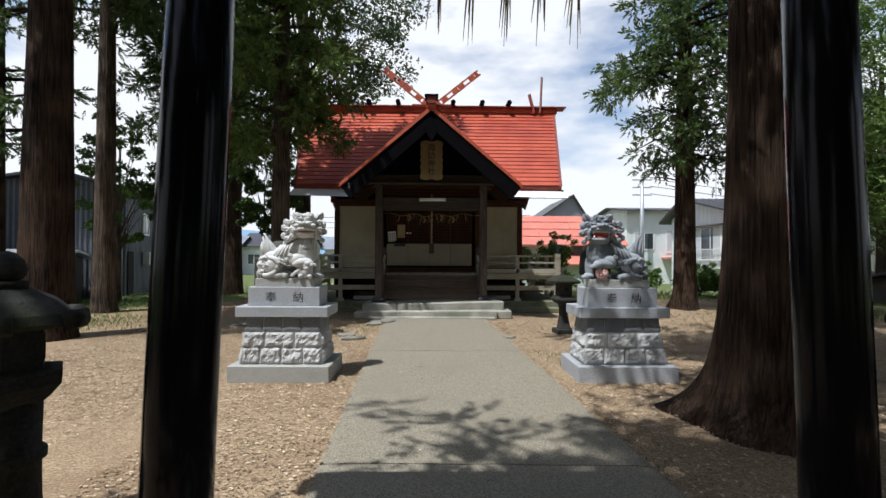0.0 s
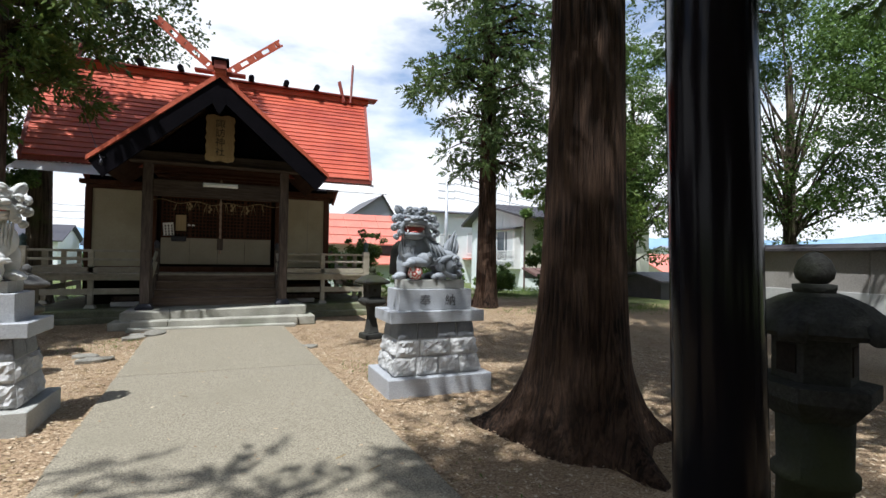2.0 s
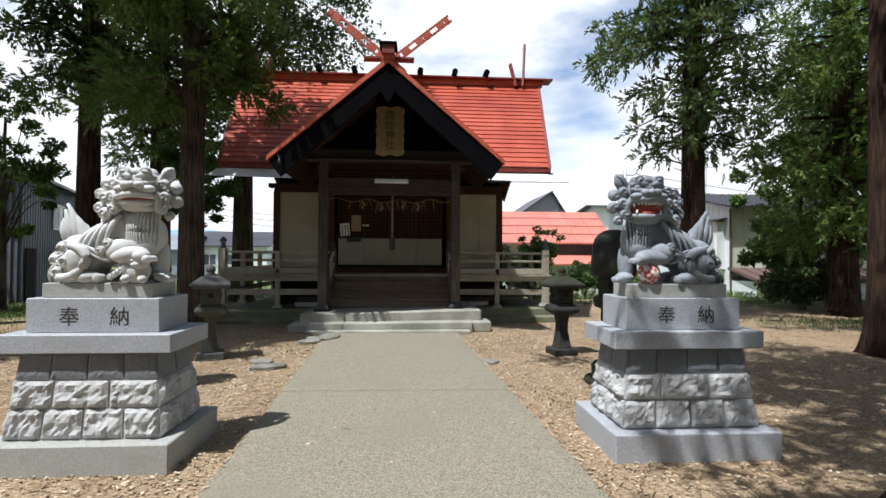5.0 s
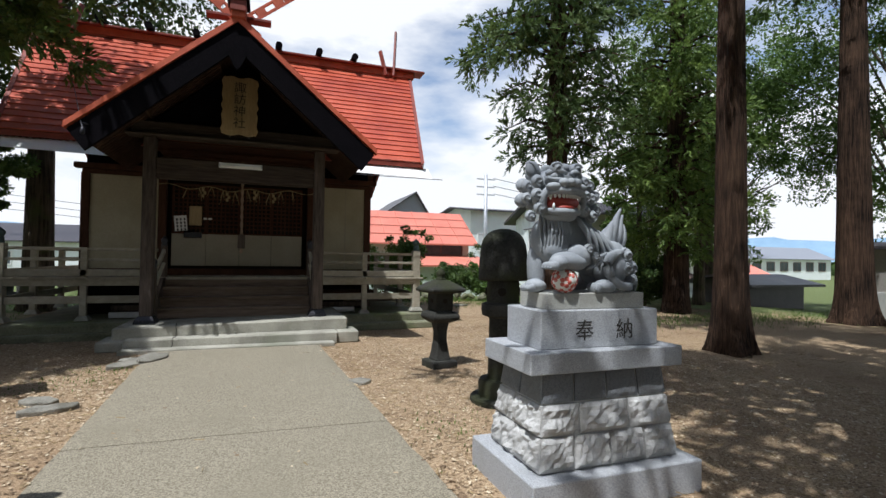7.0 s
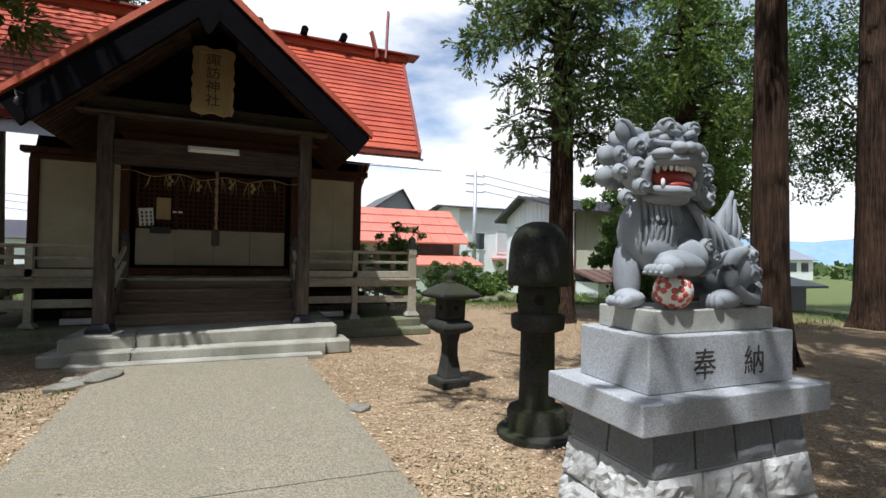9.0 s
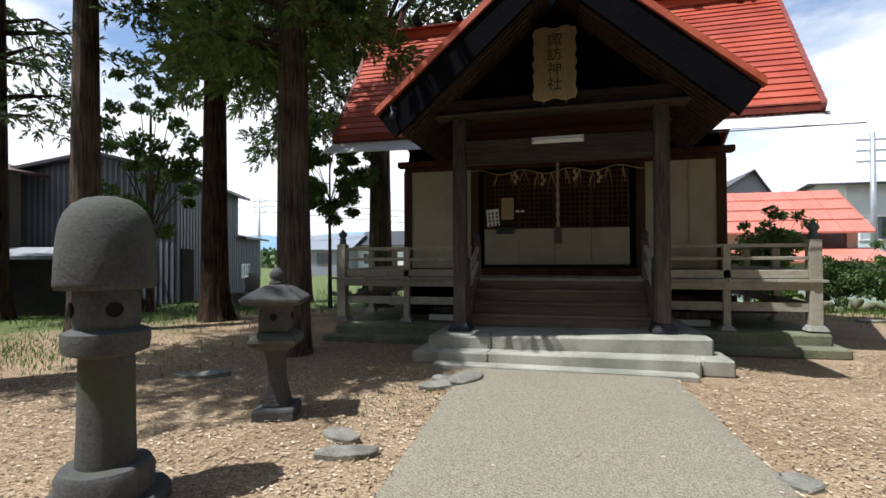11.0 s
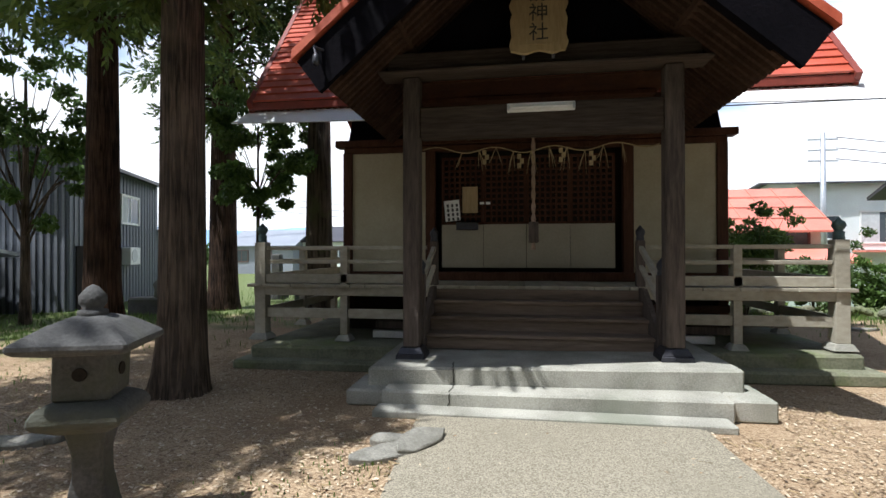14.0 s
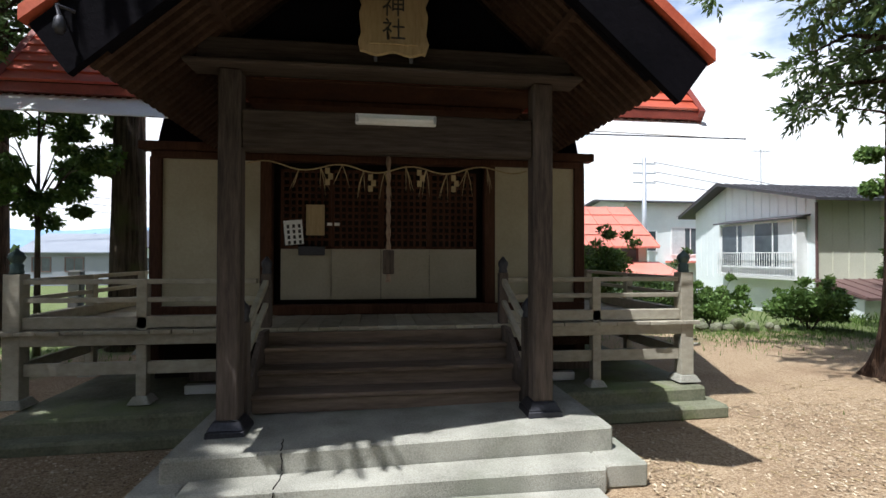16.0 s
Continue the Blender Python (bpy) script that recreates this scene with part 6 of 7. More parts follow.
def cedar(cx, cy, r, top, crown_from, crown_r, seed, label, bark="bark", leaf="cedar", flare=0.55, density=1.0, dead=0, lean=(0, 0), spare=None, leaf_size=0.26, shoots=15):
    """A tall cedar: bare trunk below, drooping limbs with sprays of needles above."""
    t = thing("cedar_tree", (cx, cy, 0), label, "tree", "cedars of the grove")
    part("trunk", trunk_mesh(cx, cy, r, top, flare, seed, lean), M[bark], t, "", True)
    R = np.random.RandomState(int(seed * 10) + 3)
    tips = []
    levels = int((top - crown_from) / 0.45)
    for i in range(levels):
        z = crown_from + (top - crown_from) * (i + R.uniform(-0.3, 0.3)) / levels
        f = (z - crown_from) / (top - crown_from)
        reach = crown_r * min(1, 0.62 + 1.2 * f) * (1 - max(0, f - 0.25) / 0.75 * 0.9)
        for j in range(int((5 if f < 0.6 else 3) if density > 0.7 else 3)):
            a = R.uniform(0, 2 * math.pi)
            if spare and abs((a - spare[0] + math.pi) % (2 * math.pi) - math.pi) < spare[1]:
                continue
            ln = reach * R.uniform(0.6, 1.12)
            d = np.array([math.cos(a), math.sin(a), 0])
            p0 = np.array([cx + lean[0] * z, cy + lean[1] * z, z])
            p1 = p0 + d * ln * 0.55 + np.array([0, 0, 0.10 * ln])
            p2 = p0 + d * ln + np.array([0, 0, -0.12 * ln])
            bm = B()
            tube(bm, [p0, p1, p2], [0.045 + 0.012 * ln, 0.03, 0.01], 5, False)
            part("limb", bm, M[bark], t)
            steps = max(2, int(ln / 0.42))
            for k in range(1, steps + 1):
                u = k / steps
                if u < 0.22:
                    continue
                q = p0 * (1 - u) ** 2 + 2 * p1 * u * (1 - u) + p2 * u ** 2
                q = q + R.normal(0, 0.12, 3) + np.array([0, 0, -0.12])
                tips.append((q, d * 0.8, R.uniform(0.30, 0.58)))
    for k in range(dead):
        z = crown_from * R.uniform(0.75, 1.0)
        a = R.uniform(0, 2 * math.pi)
        p0 = np.array([cx, cy, z])
        bm = B()
        tube(bm, [p0, p0 + np.array([math.cos(a), math.sin(a), 0.2]) * 0.6, p0 + np.array([math.cos(a), math.sin(a), 0.1]) * 1.3], [0.035, 0.02, 0.006], 5, False)
        part("limb", bm, M[bark], t, "bare dead limb")
    V, F = brush_leaves(R, tips, max(4, round(shoots * density)), leaf_size * 1.15)
    leaves_object("crown", V, F, M[leaf], t)
    return t


def broadleaf(cx, cy, r, top, crown_from, crown_r, seed, label, leaf="leaf", bark="bark_old", density=1.0, leaf_size=0.15, clumps=60, flat=1.0, name="broadleaf_tree", category="tree", offset=(0, 0)):
    """A spreading tree: trunk, forked limbs and a loose crown of leaf clumps with gaps."""
    t = thing(name, (cx, cy, 0), label, category)
    R = np.random.RandomState(int(seed * 10) + 11)
    if r > 0:
        part("trunk", trunk_mesh(cx, cy, r, crown_from + (top - crown_from) * 0.7, 0.4, seed, (offset[0] * 0.03, offset[1] * 0.03)), M[bark], t, "", True)
    tips = []
    zc, hz = (crown_from + top) / 2, (top - crown_from) / 2
    for i in range(clumps):
        v = R.normal(0, 1, 3)
        v /= np.linalg.norm(v)
        f = R.uniform(0.45, 1.0) ** 0.7
        c = np.array([cx + offset[0], cy + offset[1], zc]) + v * f * np.array([crown_r, crown_r, hz])
        c += R.normal(0, 0.12 * crown_r, 3) * flat
        rad = R.uniform(0.13, 0.25) * crown_r
        tips.append((c, v * 0.5, rad, int(210 * density)))
        if r > 0 and i % 3 == 0:
            z0 = max(0.4, min(c[2] - 0.4, crown_from + (c[2] - crown_from) * R.uniform(0.1, 0.5)))
            p0 = np.array([cx, cy, z0])
            bm = B()
            tube(bm, [p0, (p0 + c) / 2 + np.array([0, 0, 0.25]), c], [r * 0.2 + 0.008, r * 0.1 + 0.005, 0.004], 5, False)
            part("limb", bm, M[bark], t)
    V, F = spray_leaves(R, tips, leaf_size * 0.9, 0.30, 0.25, 0.9)
    leaves_object("crown", V, F, M[leaf], t)
    return t


def bush(cx, cy, high, rx, ry, seed, label, leaf="leaf", leaf_size=0.085, count=5200, lobes=9):
    """A leafy shrub: stems from the ground and rounded lobes of small leaves down to the litter."""
    t = thing("shrub", (cx, cy, 0), label, "shrub", "shrubs round the yard")
    R = np.random.RandomState(int(seed * 10) + 5)
    tips = []
    for i in range(lobes):
        a = 2 * math.pi * (i + R.uniform(-0.3, 0.3)) / lobes
        f = R.uniform(0.15, 0.75)
        zc = high * R.uniform(0.28, 0.80) * (1 - 0.35 * f)
        c = np.array([cx + rx * f * math.cos(a), cy + ry * f * math.sin(a), zc])
        rad = R.uniform(0.26, 0.42) * min(high, rx + ry)
        tips.append((c, np.array([math.cos(a), math.sin(a), 0.5]) * 0.6, rad, count // lobes))
        for k in range(3):
            e = c + R.normal(0, rad * 0.75, 3) + np.array([0, 0, rad * 0.5])
            tips.append((e, np.array([0, 0, 0.7]), rad * 0.30, count // lobes // 7))
            bm = B()
            tube(bm, [np.array([cx + 0.05 * math.cos(a), cy + 0.05 * math.sin(a), -0.03]), (np.array([cx, cy, 0]) + c) / 2, e], [0.016, 0.010, 0.003], 5, False)
            part("stem", bm, M["bark_old"], t)
    V, F = spray_leaves(R, tips, leaf_size, 0.26, 0.15, 0.9)
    V[:, 2] = np.maximum(V[:, 2], -0.02)
    leaves_object("foliage", V, F, M[leaf], t)
    return t


cedar(3.25, 6.20, 0.365, 17.0, 7.0, 4.6, 1.3, "huge cedar trunk with flaring roots beside the path", "bark", "cedar", 1.55, 1.0)
cedar(-3.98, 14.66, 0.25, 19.0, 4.6, 2.1, 2.1, "cedar with a straight grey trunk and fresh green sprays", "bark_grey", "cedar_light", 0.5, 1.35)
cedar(-7.95, 17.8, 0.31, 15.0, 6.0, 2.5, 3.7, "cedar with a reddish base and dark drooping crown", "bark", "cedar", 0.6, 0.9)
cedar(-9.2, 15.6, 0.29, 16.0, 8.4, 3.2, 4.9, "tall bare-trunked cedar on the yard's edge", "bark_grey", "cedar", 0.45, 1.1)
cedar(-7.45, 11.3, 0.46, 17.0, 8.6, 2.9, 5.5, "thick dark cedar trunk at the yard's edge", "bark", "cedar", 0.5, 1.3)
cedar(-8.3, 22.2, 0.38, 16.0, 5.2, 2.6, 6.1, "dark cedar behind the veranda corner", "bark", "cedar", 0.6, 0.9)
cedar(-13.2, 16.6, 0.32, 15.0, 5.0, 3.0, 7.3, "dark cedar near the grey house", "bark", "cedar", 0.4, 0.65)
cedar(8.1, 17.2, 0.34, 15.0, 4.8, 3.0, 8.8, "cedar with drooping sprays over the open yard", "bark", "cedar", 0.7, 0.9, 3)
cedar(8.05, 11.7, 0.27, 16.0, 9.4, 3.4, 9.4, "slim dark cedar trunk on the shaded yard", "bark", "cedar", 0.6, 0.85, 2)
cedar(15.1, 13.9, 0.42, 16.0, 9.5, 2.8, 10.2, "rust-brown cedar trunk beside the block wall", "bark", "cedar", 0.5, 0.8)
cedar(12.5, 17.3, 0.38, 13.0, 2.3, 2.4, 11.9, "cedar with low bright green sprays", "bark", "cedar_light", 0.5, 0.9)
# unseen cedars added round the gate: crowns shade path and east yard, block sky
cedar(-2.5, 0.3, 0.4, 19.0, 7.6, 3.9, 12.5, "unseen cedar beside the gate that shades the path", "bark", "cedar", 0.6, 0.75)
cedar(6.6, 1.6, 0.4, 17.0, 6.0, 4.6, 27.5, "unseen cedar added east of the gate for shade", "bark", "cedar", 0.6, 0.8, leaf_size=0.42)
cedar(9.8, 6.2, 0.4, 17.0, 7.4, 4.6, 28.5, "unseen cedar added to shade the east side of the yard", "bark", "cedar", 0.6, 0.8, leaf_size=0.42)
cedar(3.6, -3.6, 0.4, 17.0, 2.2, 4.8, 29.5, "unseen cedar added south of the gate to block sky light", "bark", "cedar", 0.6, 0.8, leaf_size=0.42)
cedar(-4.0, -5.2, 0.4, 17.0, 2.2, 4.8, 30.5, "unseen cedar added south of the gate to block sky light", "bark", "cedar", 0.6, 0.8, leaf_size=0.42)
cedar(-9.0, -6.5, 0.4, 15.0, 1.6, 4.6, 32.5, "unseen cedar added far south of the gate to block sky light", "bark", "cedar", 0.6, 0.6, leaf_size=0.6)
cedar(0.6, -10.5, 0.4, 15.0, 1.6, 4.6, 33.5, "unseen cedar added far south of the gate to block sky light", "bark", "cedar", 0.6, 0.6, leaf_size=0.6)
cedar(9.5, -6.5, 0.4, 15.0, 1.6, 4.6, 34.5, "unseen cedar added far south of the gate to block sky light", "bark", "cedar", 0.6, 0.6, leaf_size=0.6)
cedar(-11.5, 3.5, 0.4, 16.0, 4.0, 3.6, 31.5, "unseen cedar added on the west side to block sky light", "bark", "cedar", 0.6, 0.8, leaf_size=0.42)
broadleaf(-5.25, 21.6, 0.36, 16.0, 6.5, 4.4, 13.2, "old furrowed tree rising behind the shrine", "leaf_dark", "bark_old", 1.3, 0.17, 90, name="old_tree")
broadleaf(-6.6, 21.0, 0.06, 5.6, 2.6, 1.3, 14.1, "leafy bough beside the old trunk", "leaf", "bark_old", 1.2, 0.12, 60)
broadleaf(-10.9, 18.9, 0.10, 7.2, 1.2, 1.35, 15.7, "young leafy tree before the grey house", "leaf", "bark_grey", 0.7, 0.14, 46)
broadleaf(14.0, 20.6, 0.18, 5.8, 0.7, 2.1, 16.3, "rounded glossy-leaved tree by the white house", "leaf", "bark_old", 1.4, 0.17, 46)
broadleaf(18.5, 21.5, 0.25, 13.0, 1.8, 4.2, 17.6, "airy broadleaf tree beyond the yard", "leaf", "bark_old", 1.35, 0.145, 130)
broadleaf(21.0, 15.5, 0.28, 13.0, 2.2, 4.6, 18.4, "broadleaf tree spreading behind the block wall", "leaf", "bark_old", 1.35, 0.145, 135)
broadleaf(20.5, 9.5, 0.28, 13.0, 2.4, 4.6, 18.9, "tall broadleaf tree behind the block wall", "leaf", "bark_old", 1.35, 0.145, 125)
broadleaf(15.5, 19.2, 0.2, 11.0, 3.5, 2.6, 19.8, "slender broadleaf tree behind the cedars", "leaf", "bark_old", 1.1, 0.15, 90)
bush(7.4, 23.6, 1.75, 0.75, 0.7, 20.5, "dark evergreen shrub by the white house", "leaf_dark", 0.10)
bush(9.0, 23.2, 1.25, 1.0, 0.7, 21.5, "rounded green shrub at the yard's edge", "leaf", 0.12)
bush(11.2, 22.2, 1.3, 0.9, 0.7, 22.5, "weedy green shrub below the lean-to roof", "leaf", 0.12, 4200)
bush(4.75, 21.4, 2.75, 0.85, 0.7, 23.5, "evergreen shrub beside the veranda", "leaf", 0.10, 7000, 12)
bush(3.7, 22.5, 2.2, 0.7, 0.6, 24.5, "loose green shrub beside the veranda", "leaf", 0.10)
bush(12.4, 18.6, 1.9, 1.3, 1.1, 25.5, "dark shrub under the cedars", "leaf_dark", 0.13, 6000)
bush(-10.3, 12.6, 0.8, 0.8, 0.6, 26.5, "large-leaved weeds at the yard's edge", "grass", 0.2, 1300)
bush(5.9, 23.3, 0.55, 0.7, 0.4, 27.1, "low bright green weeds by the rubble bank", "grass", 0.14, 1600)

# ---- neighbouring buildings ----
class House:
    """A house in its own axes: x along the front, y in depth, turned about its base corner."""

    def __init__(self, name, base, turn, label, group=""):
        self.t = thing(name, base, label, "house", group)
        self.m = pose(*base, 0, 0, turn)

    def put(self, name, bm, material, parent=None, label=""):
        bmesh.ops.recalc_face_normals(bm, faces=bm.faces[:])
        bmesh.ops.transform(bm, matrix=self.m, verts=bm.verts)
        return part(name, bm, M[material], parent or self.t, label)

    def walls(self, w, d, h, ridge, material, along="x", z0=-0.4):
        """Body with a gable roof; along: the axis of the ridge. ridge: (place across, height)."""
        bm = B()
        p, z = ridge
        if along == "x":
            prism(bm, [(0, z0), (d, z0), (d, h), (p, z), (0, h)], "x", 0, w)
        else:
            prism(bm, [(0, z0), (w, z0), (w, h), (p, z), (0, h)], "y", 0, d)
        return self.put("wall", bm, material)

    def ribs(self, w, d, h, material, step=0.3, z0=-0.4, side_h=None):
        k = int(w / step)
        for i in range(1, k):
            bm = B()
            box(bm, i * w / k - 0.012, i * w / k + 0.012, -0.018, 0.0, z0, (side_h(i * w / k) if side_h else h) - 0.05)
            self.put("siding_rib", bm, material)

    def roof(self, w, d, h, ridge, material, along="x", over=0.45, th=0.09, seams=0.0):
        p, z = ridge
        e0, e1 = (0, d) if along == "x" else (0, w)
        for a, b in ((e0, p), (e1, p)):
            if abs(a - b) < 0.02:
                continue
            sl = (z - h) / abs(p - a)
            s = -1 if a < p else 1
            aa, ha = a + s * over, h - sl * over
            poly = [(aa, ha), (b, z), (b, z + th), (aa, ha + th)]
            bm = B()
            prism(bm, poly, along if along == "x" else "y", -over, (w if along == "x" else d) + over)
            ro = self.put("roof", bm, material)
            if seams:
                n = int(((w if along == "x" else d) + 2 * over) / seams)
                for i in range(n + 1):
                    q = -over + i * ((w if along == "x" else d) + 2 * over) / n
                    bm = B()
                    prism(bm, [(aa, ha + th), (b, z + th), (b, z + th + 0.03), (aa, ha + th + 0.03)], along, q - 0.02, q + 0.02)
                    self.put("roof_seam", bm, material, ro)

    def window(self, x0, x1, z0, z1, y=0.0, panes=2, frame="white", curtain=True, face="front", at=0.0):
        """A sliding window; face 'left' puts it on the wall at x = at."""
        def bx(bm, a0, a1, b0, b1, c0, c1):
            if face == "front":
                box(bm, a0, a1, y + b0, y + b1, c0, c1)
            else:
                sgn = -1 if face == "right" else 1
                lo, hi = sorted((at + sgn * b0, at + sgn * b1))
                box(bm, lo, hi, a0, a1, c0, c1)
        bm = B()
        for q in ((x0 - 0.05, x0, z0, z1), (x1, x1 + 0.05, z0, z1), (x0 - 0.05, x1 + 0.05, z0 - 0.05, z0), (x0 - 0.05, x1 + 0.05, z1, z1 + 0.05)):
            bx(bm, q[0], q[1], -0.05, 0.0, q[2], q[3])
        wo = self.put("window", bm, frame)
        for i in range(panes):
            a0, a1 = x0 + (x1 - x0) * i / panes, x0 + (x1 - x0) * (i + 1) / panes
            bm = B()
            bx(bm, a0 + 0.03, a1 - 0.03, -0.022, -0.012, z0 + 0.03, z1 - 0.03)
            self.put("pane", bm, "tile_glass", wo)
            if curtain and i % 2 == 0:
                bm = B()
                bx(bm, a0 + 0.03, a0 + (a1 - a0) * 0.72, -0.026, -0.0225, z0 + 0.03, z1 - 0.03)
                self.put("curtain", bm, "curtain", wo)
            bm = B()
            for e0, e1 in ((a0, a0 + 0.03), (a1 - 0.03, a1)):
                bx(bm, e0, e1, -0.034, -0.005, z0, z1)
            bx(bm, a0, a1, -0.034, -0.005, z0, z0 + 0.03)
            bx(bm, a0, a1, -0.034, -0.005, z1 - 0.03, z1)
            self.put("sash", bm, frame, wo)
        return wo

    def unit(self, x, z, y=-0.28, face="front", at=0.0):
        bm = B()
        if face == "front":
            box(bm, x - 0.4, x + 0.4, y - 0.02, y + 0.28, z, z + 0.58, 0.02)
        else:
            box(bm, at + 0.02, at + 0.3, x - 0.4, x + 0.4, z, z + 0.58, 0.02)
        o = self.put("air_conditioner", bm, "white")
        bm = B()
        if face == "front":
            tube(bm, [(x - 0.1, y - 0.03, z + 0.3), (x - 0.1, y - 0.021, z + 0.3)], 0.22, 20)
        else:
            tube(bm, [(at + 0.3, x - 0.1, z + 0.3), (at + 0.312, x - 0.1, z + 0.3)], 0.22, 20)
        self.put("fan_grille", bm, "steel", o)


# white house east of the shrine: gable wall to the west, low eave to the south
wh = House("white_house", (15.0, 25.8, 0), 0, "white sided house with a bay window and dark roof")
wh.walls(9.0, 6.5, 3.95, (4.3, 4.95), "siding_white", "x")
wh.roof(9.0, 6.5, 3.95, (4.3, 4.95), "roof_dark", "x", 0.55, 0.1, 0.42)
for i in range(1, 16):
    bm = B()
    y = i * 6.5 / 16
    top = 3.95 + (4.95 - 3.95) * (y / 4.3 if y < 4.3 else (6.5 - y) / 2.2)
    box(bm, -0.018, 0.0, y - 0.012, y + 0.012, 1.0, top - 0.06)
    wh.put("siding_rib", bm, "siding_white")
bm = B()
box(bm, 0.06, 9.0, -0.02, 0.0, 0.9, 3.9)
wh.put("south_cladding", bm, "siding_cream", None, "cream boarded south wall")
for i in range(1, 14):
    bm = B()
    box(bm, i * 0.64 - 0.015, i * 0.64 + 0.015, -0.04, -0.02, 0.9, 3.9)
    wh.put("siding_rib", bm, "siding_cream")
bm = B()
tube(bm, [(-0.05, -0.08, 3.8), (-0.05, -0.08, -0.3)], 0.045, 8)
wh.put("downpipe", bm, "roof_brown")
# bay window with a rail
bm = B()
box(bm, -0.42, 0.0, 0.35, 4.3, 1.05, 1.15)
box(bm, -0.42, 0.0, 0.35, 0.45, 1.15, 3.25)
box(bm, -0.42, 0.0, 4.2, 4.3, 1.15, 3.25)
bay = wh.put("bay", bm, "white")
bm = B()
hexa(bm, [(-0.62, 0.2, 3.25), (0, 0.2, 3.36), (0, 4.45, 3.36), (-0.62, 4.45, 3.25), (-0.62, 0.2, 3.30), (0, 0.2, 3.42), (0, 4.45, 3.42), (-0.62, 4.45, 3.30)])
wh.put("bay_roof", bm, "roof_dark")
wh.window(0.5, 4.15, 1.5, 3.2, 0, 4, "white", True, "left", -0.40)
bm = B()
for z in (1.2, 2.05):
    bar(bm, (-0.55, 0.35, z), (-0.55, 4.3, z), 0.03, 0.04)
for i in range(34):
    y = 0.38 + i * 3.88 / 33
    bar(bm, (-0.55, y, 1.2), (-0.55, y, 2.05), 0.016, 0.016, 0, (0, 1, 0))
wh.put("bay_rail", bm, "white", bay)
# lean-to below the south wall
bm = B()
prism(bm, [(-1.9, 0.55), (0.0, 1.05), (0.0, 1.13), (-1.9, 0.63)], "x", -0.15, 6.5)
lean_roof = wh.put("lean_to_roof", bm, "roof_brown")
for i in range(12):
    bm = B()
    prism(bm, [(-1.9, 0.63), (0.0, 1.13), (0.0, 1.16), (-1.9, 0.66)], "x", -0.1 + i * 0.58, -0.06 + i * 0.58)
    wh.put("roof_seam", bm, "roof_brown", lean_roof)
bm = B()
box(bm, 0.0, 6.3, -1.7, -0.02, -0.4, 0.56)
wh.put("lean_to_wall", bm, "siding_white")
bm = B()
tube(bm, [(1.5, 4.2, 4.9), (1.5, 4.2, 6.6)], 0.02, 6)
for k in range(5):
    bar(bm, (1.1 + k * 0.2, 3.9, 6.5), (1.1 + k * 0.2, 4.5, 6.5), 0.015, 0.015)
bar(bm, (1.0, 4.2, 6.5), (2.0, 4.2, 6.5), 0.015, 0.015)
wh.put("aerial", bm, "steel")

# red-roofed house behind the shrine
rh = House("red_roofed_house", (-2.0, 28.4, 0), 0, "low house with a coral red metal roof")
rh.walls(12.2, 4.4, 2.45, (2.2, 3.95), "siding_green", "x")
rh.roof(12.2, 4.4, 2.45, (2.2, 3.95), "roof_coral", "x", 0.35, 0.07, 0.9)
for f in (0.25, 0.5, 0.75):
    bm = B()
    y, z = -0.35 + 2.55 * f, 2.21 + 1.78 * f
    bar(bm, (-0.35, y, z + 0.09), (12.55, y, z + 0.09), 0.03, 0.03)
    rh.put("roof_bar", bm, "roof_coral")
bm = B()
prism(bm, [(-1.7, 1.18), (0, 1.62), (0, 1.70), (-1.7, 1.26)], "x", 8.0, 12.7)
rh.put("porch_roof", bm, "roof_coral")
bm = B()
box(bm, 8.2, 12.3, -1.5, -0.02, -0.4, 1.2)
rh.put("porch_wall", bm, "siding_green")
rh.window(9.6, 11.8, 1.75, 2.3, 0, 2, "roof_brown", False)
rh.window(4.0, 7.0, 0.9, 2.1, 0, 3, "roof_brown", True)

g2 = House("gabled_house", (8.4, 44.0, 0), 0, "far house with a dark gable")
g2.walls(5.2, 8.0, 4.4, (3.6, 6.9), "siding_pale", "y")
g2.roof(5.2, 8.0, 4.4, (3.6, 6.9), "roof_dark", "y", 0.4)
bh = House("pale_blue_house", (14.4, 38.0, 0), 0, "pale two-storey house with a flat dark eave")
bh.walls(8.0, 6.0, 5.1, (3.0, 5.5), "siding_white", "x")
bh.roof(8.0, 6.0, 5.1, (3.0, 5.5), "roof_dark", "x", 0.5)
bh.window(3.0, 5.4, 2.0, 3.6, 0, 2, "white")
bh.window(0.6, 2.0, 2.2, 3.4, 0, 2, "white")
bm = B()
box(bm, 2.6, 5.8, -1.0, 0.0, 1.5, 1.62)
bh.put("canopy", bm, "roof_coral")

# grey corrugated house to the west, and its neighbour
gh = House("grey_house", (-12.0, 21.0, 0), 20.5, "two-storey blue-grey corrugated house with an open doorway")
bm = B()
prism(bm, [(-4.6, -0.4), (0, -0.4), (0, 4.15), (-2.3, 4.7), (-4.6, 4.15)], "y", 0, 6.6)
gh.put("wall", bm, "siding_shaded")
bm = B()
prism(bm, [(-4.6, -0.4), (0, -0.4), (0, 2.35), (-4.6, 3.2)], "y", 6.6, 10.5)
gh.put("rear_wall", bm, "siding_shaded")
for a, b in (((0.45, 4.05), (-2.3, 4.7)), ((-5.05, 4.05), (-2.3, 4.7))):
    bm = B()
    prism(bm, [a, b, (b[0], b[1] + 0.1), (a[0], a[1] + 0.1)], "y", -0.4, 6.9)
    gh.put("roof", bm, "roof_dark")
bm = B()
prism(bm, [(0.35, 2.29), (-4.6, 3.2), (-4.6, 3.3), (0.35, 2.39)], "y", 6.6, 10.9)
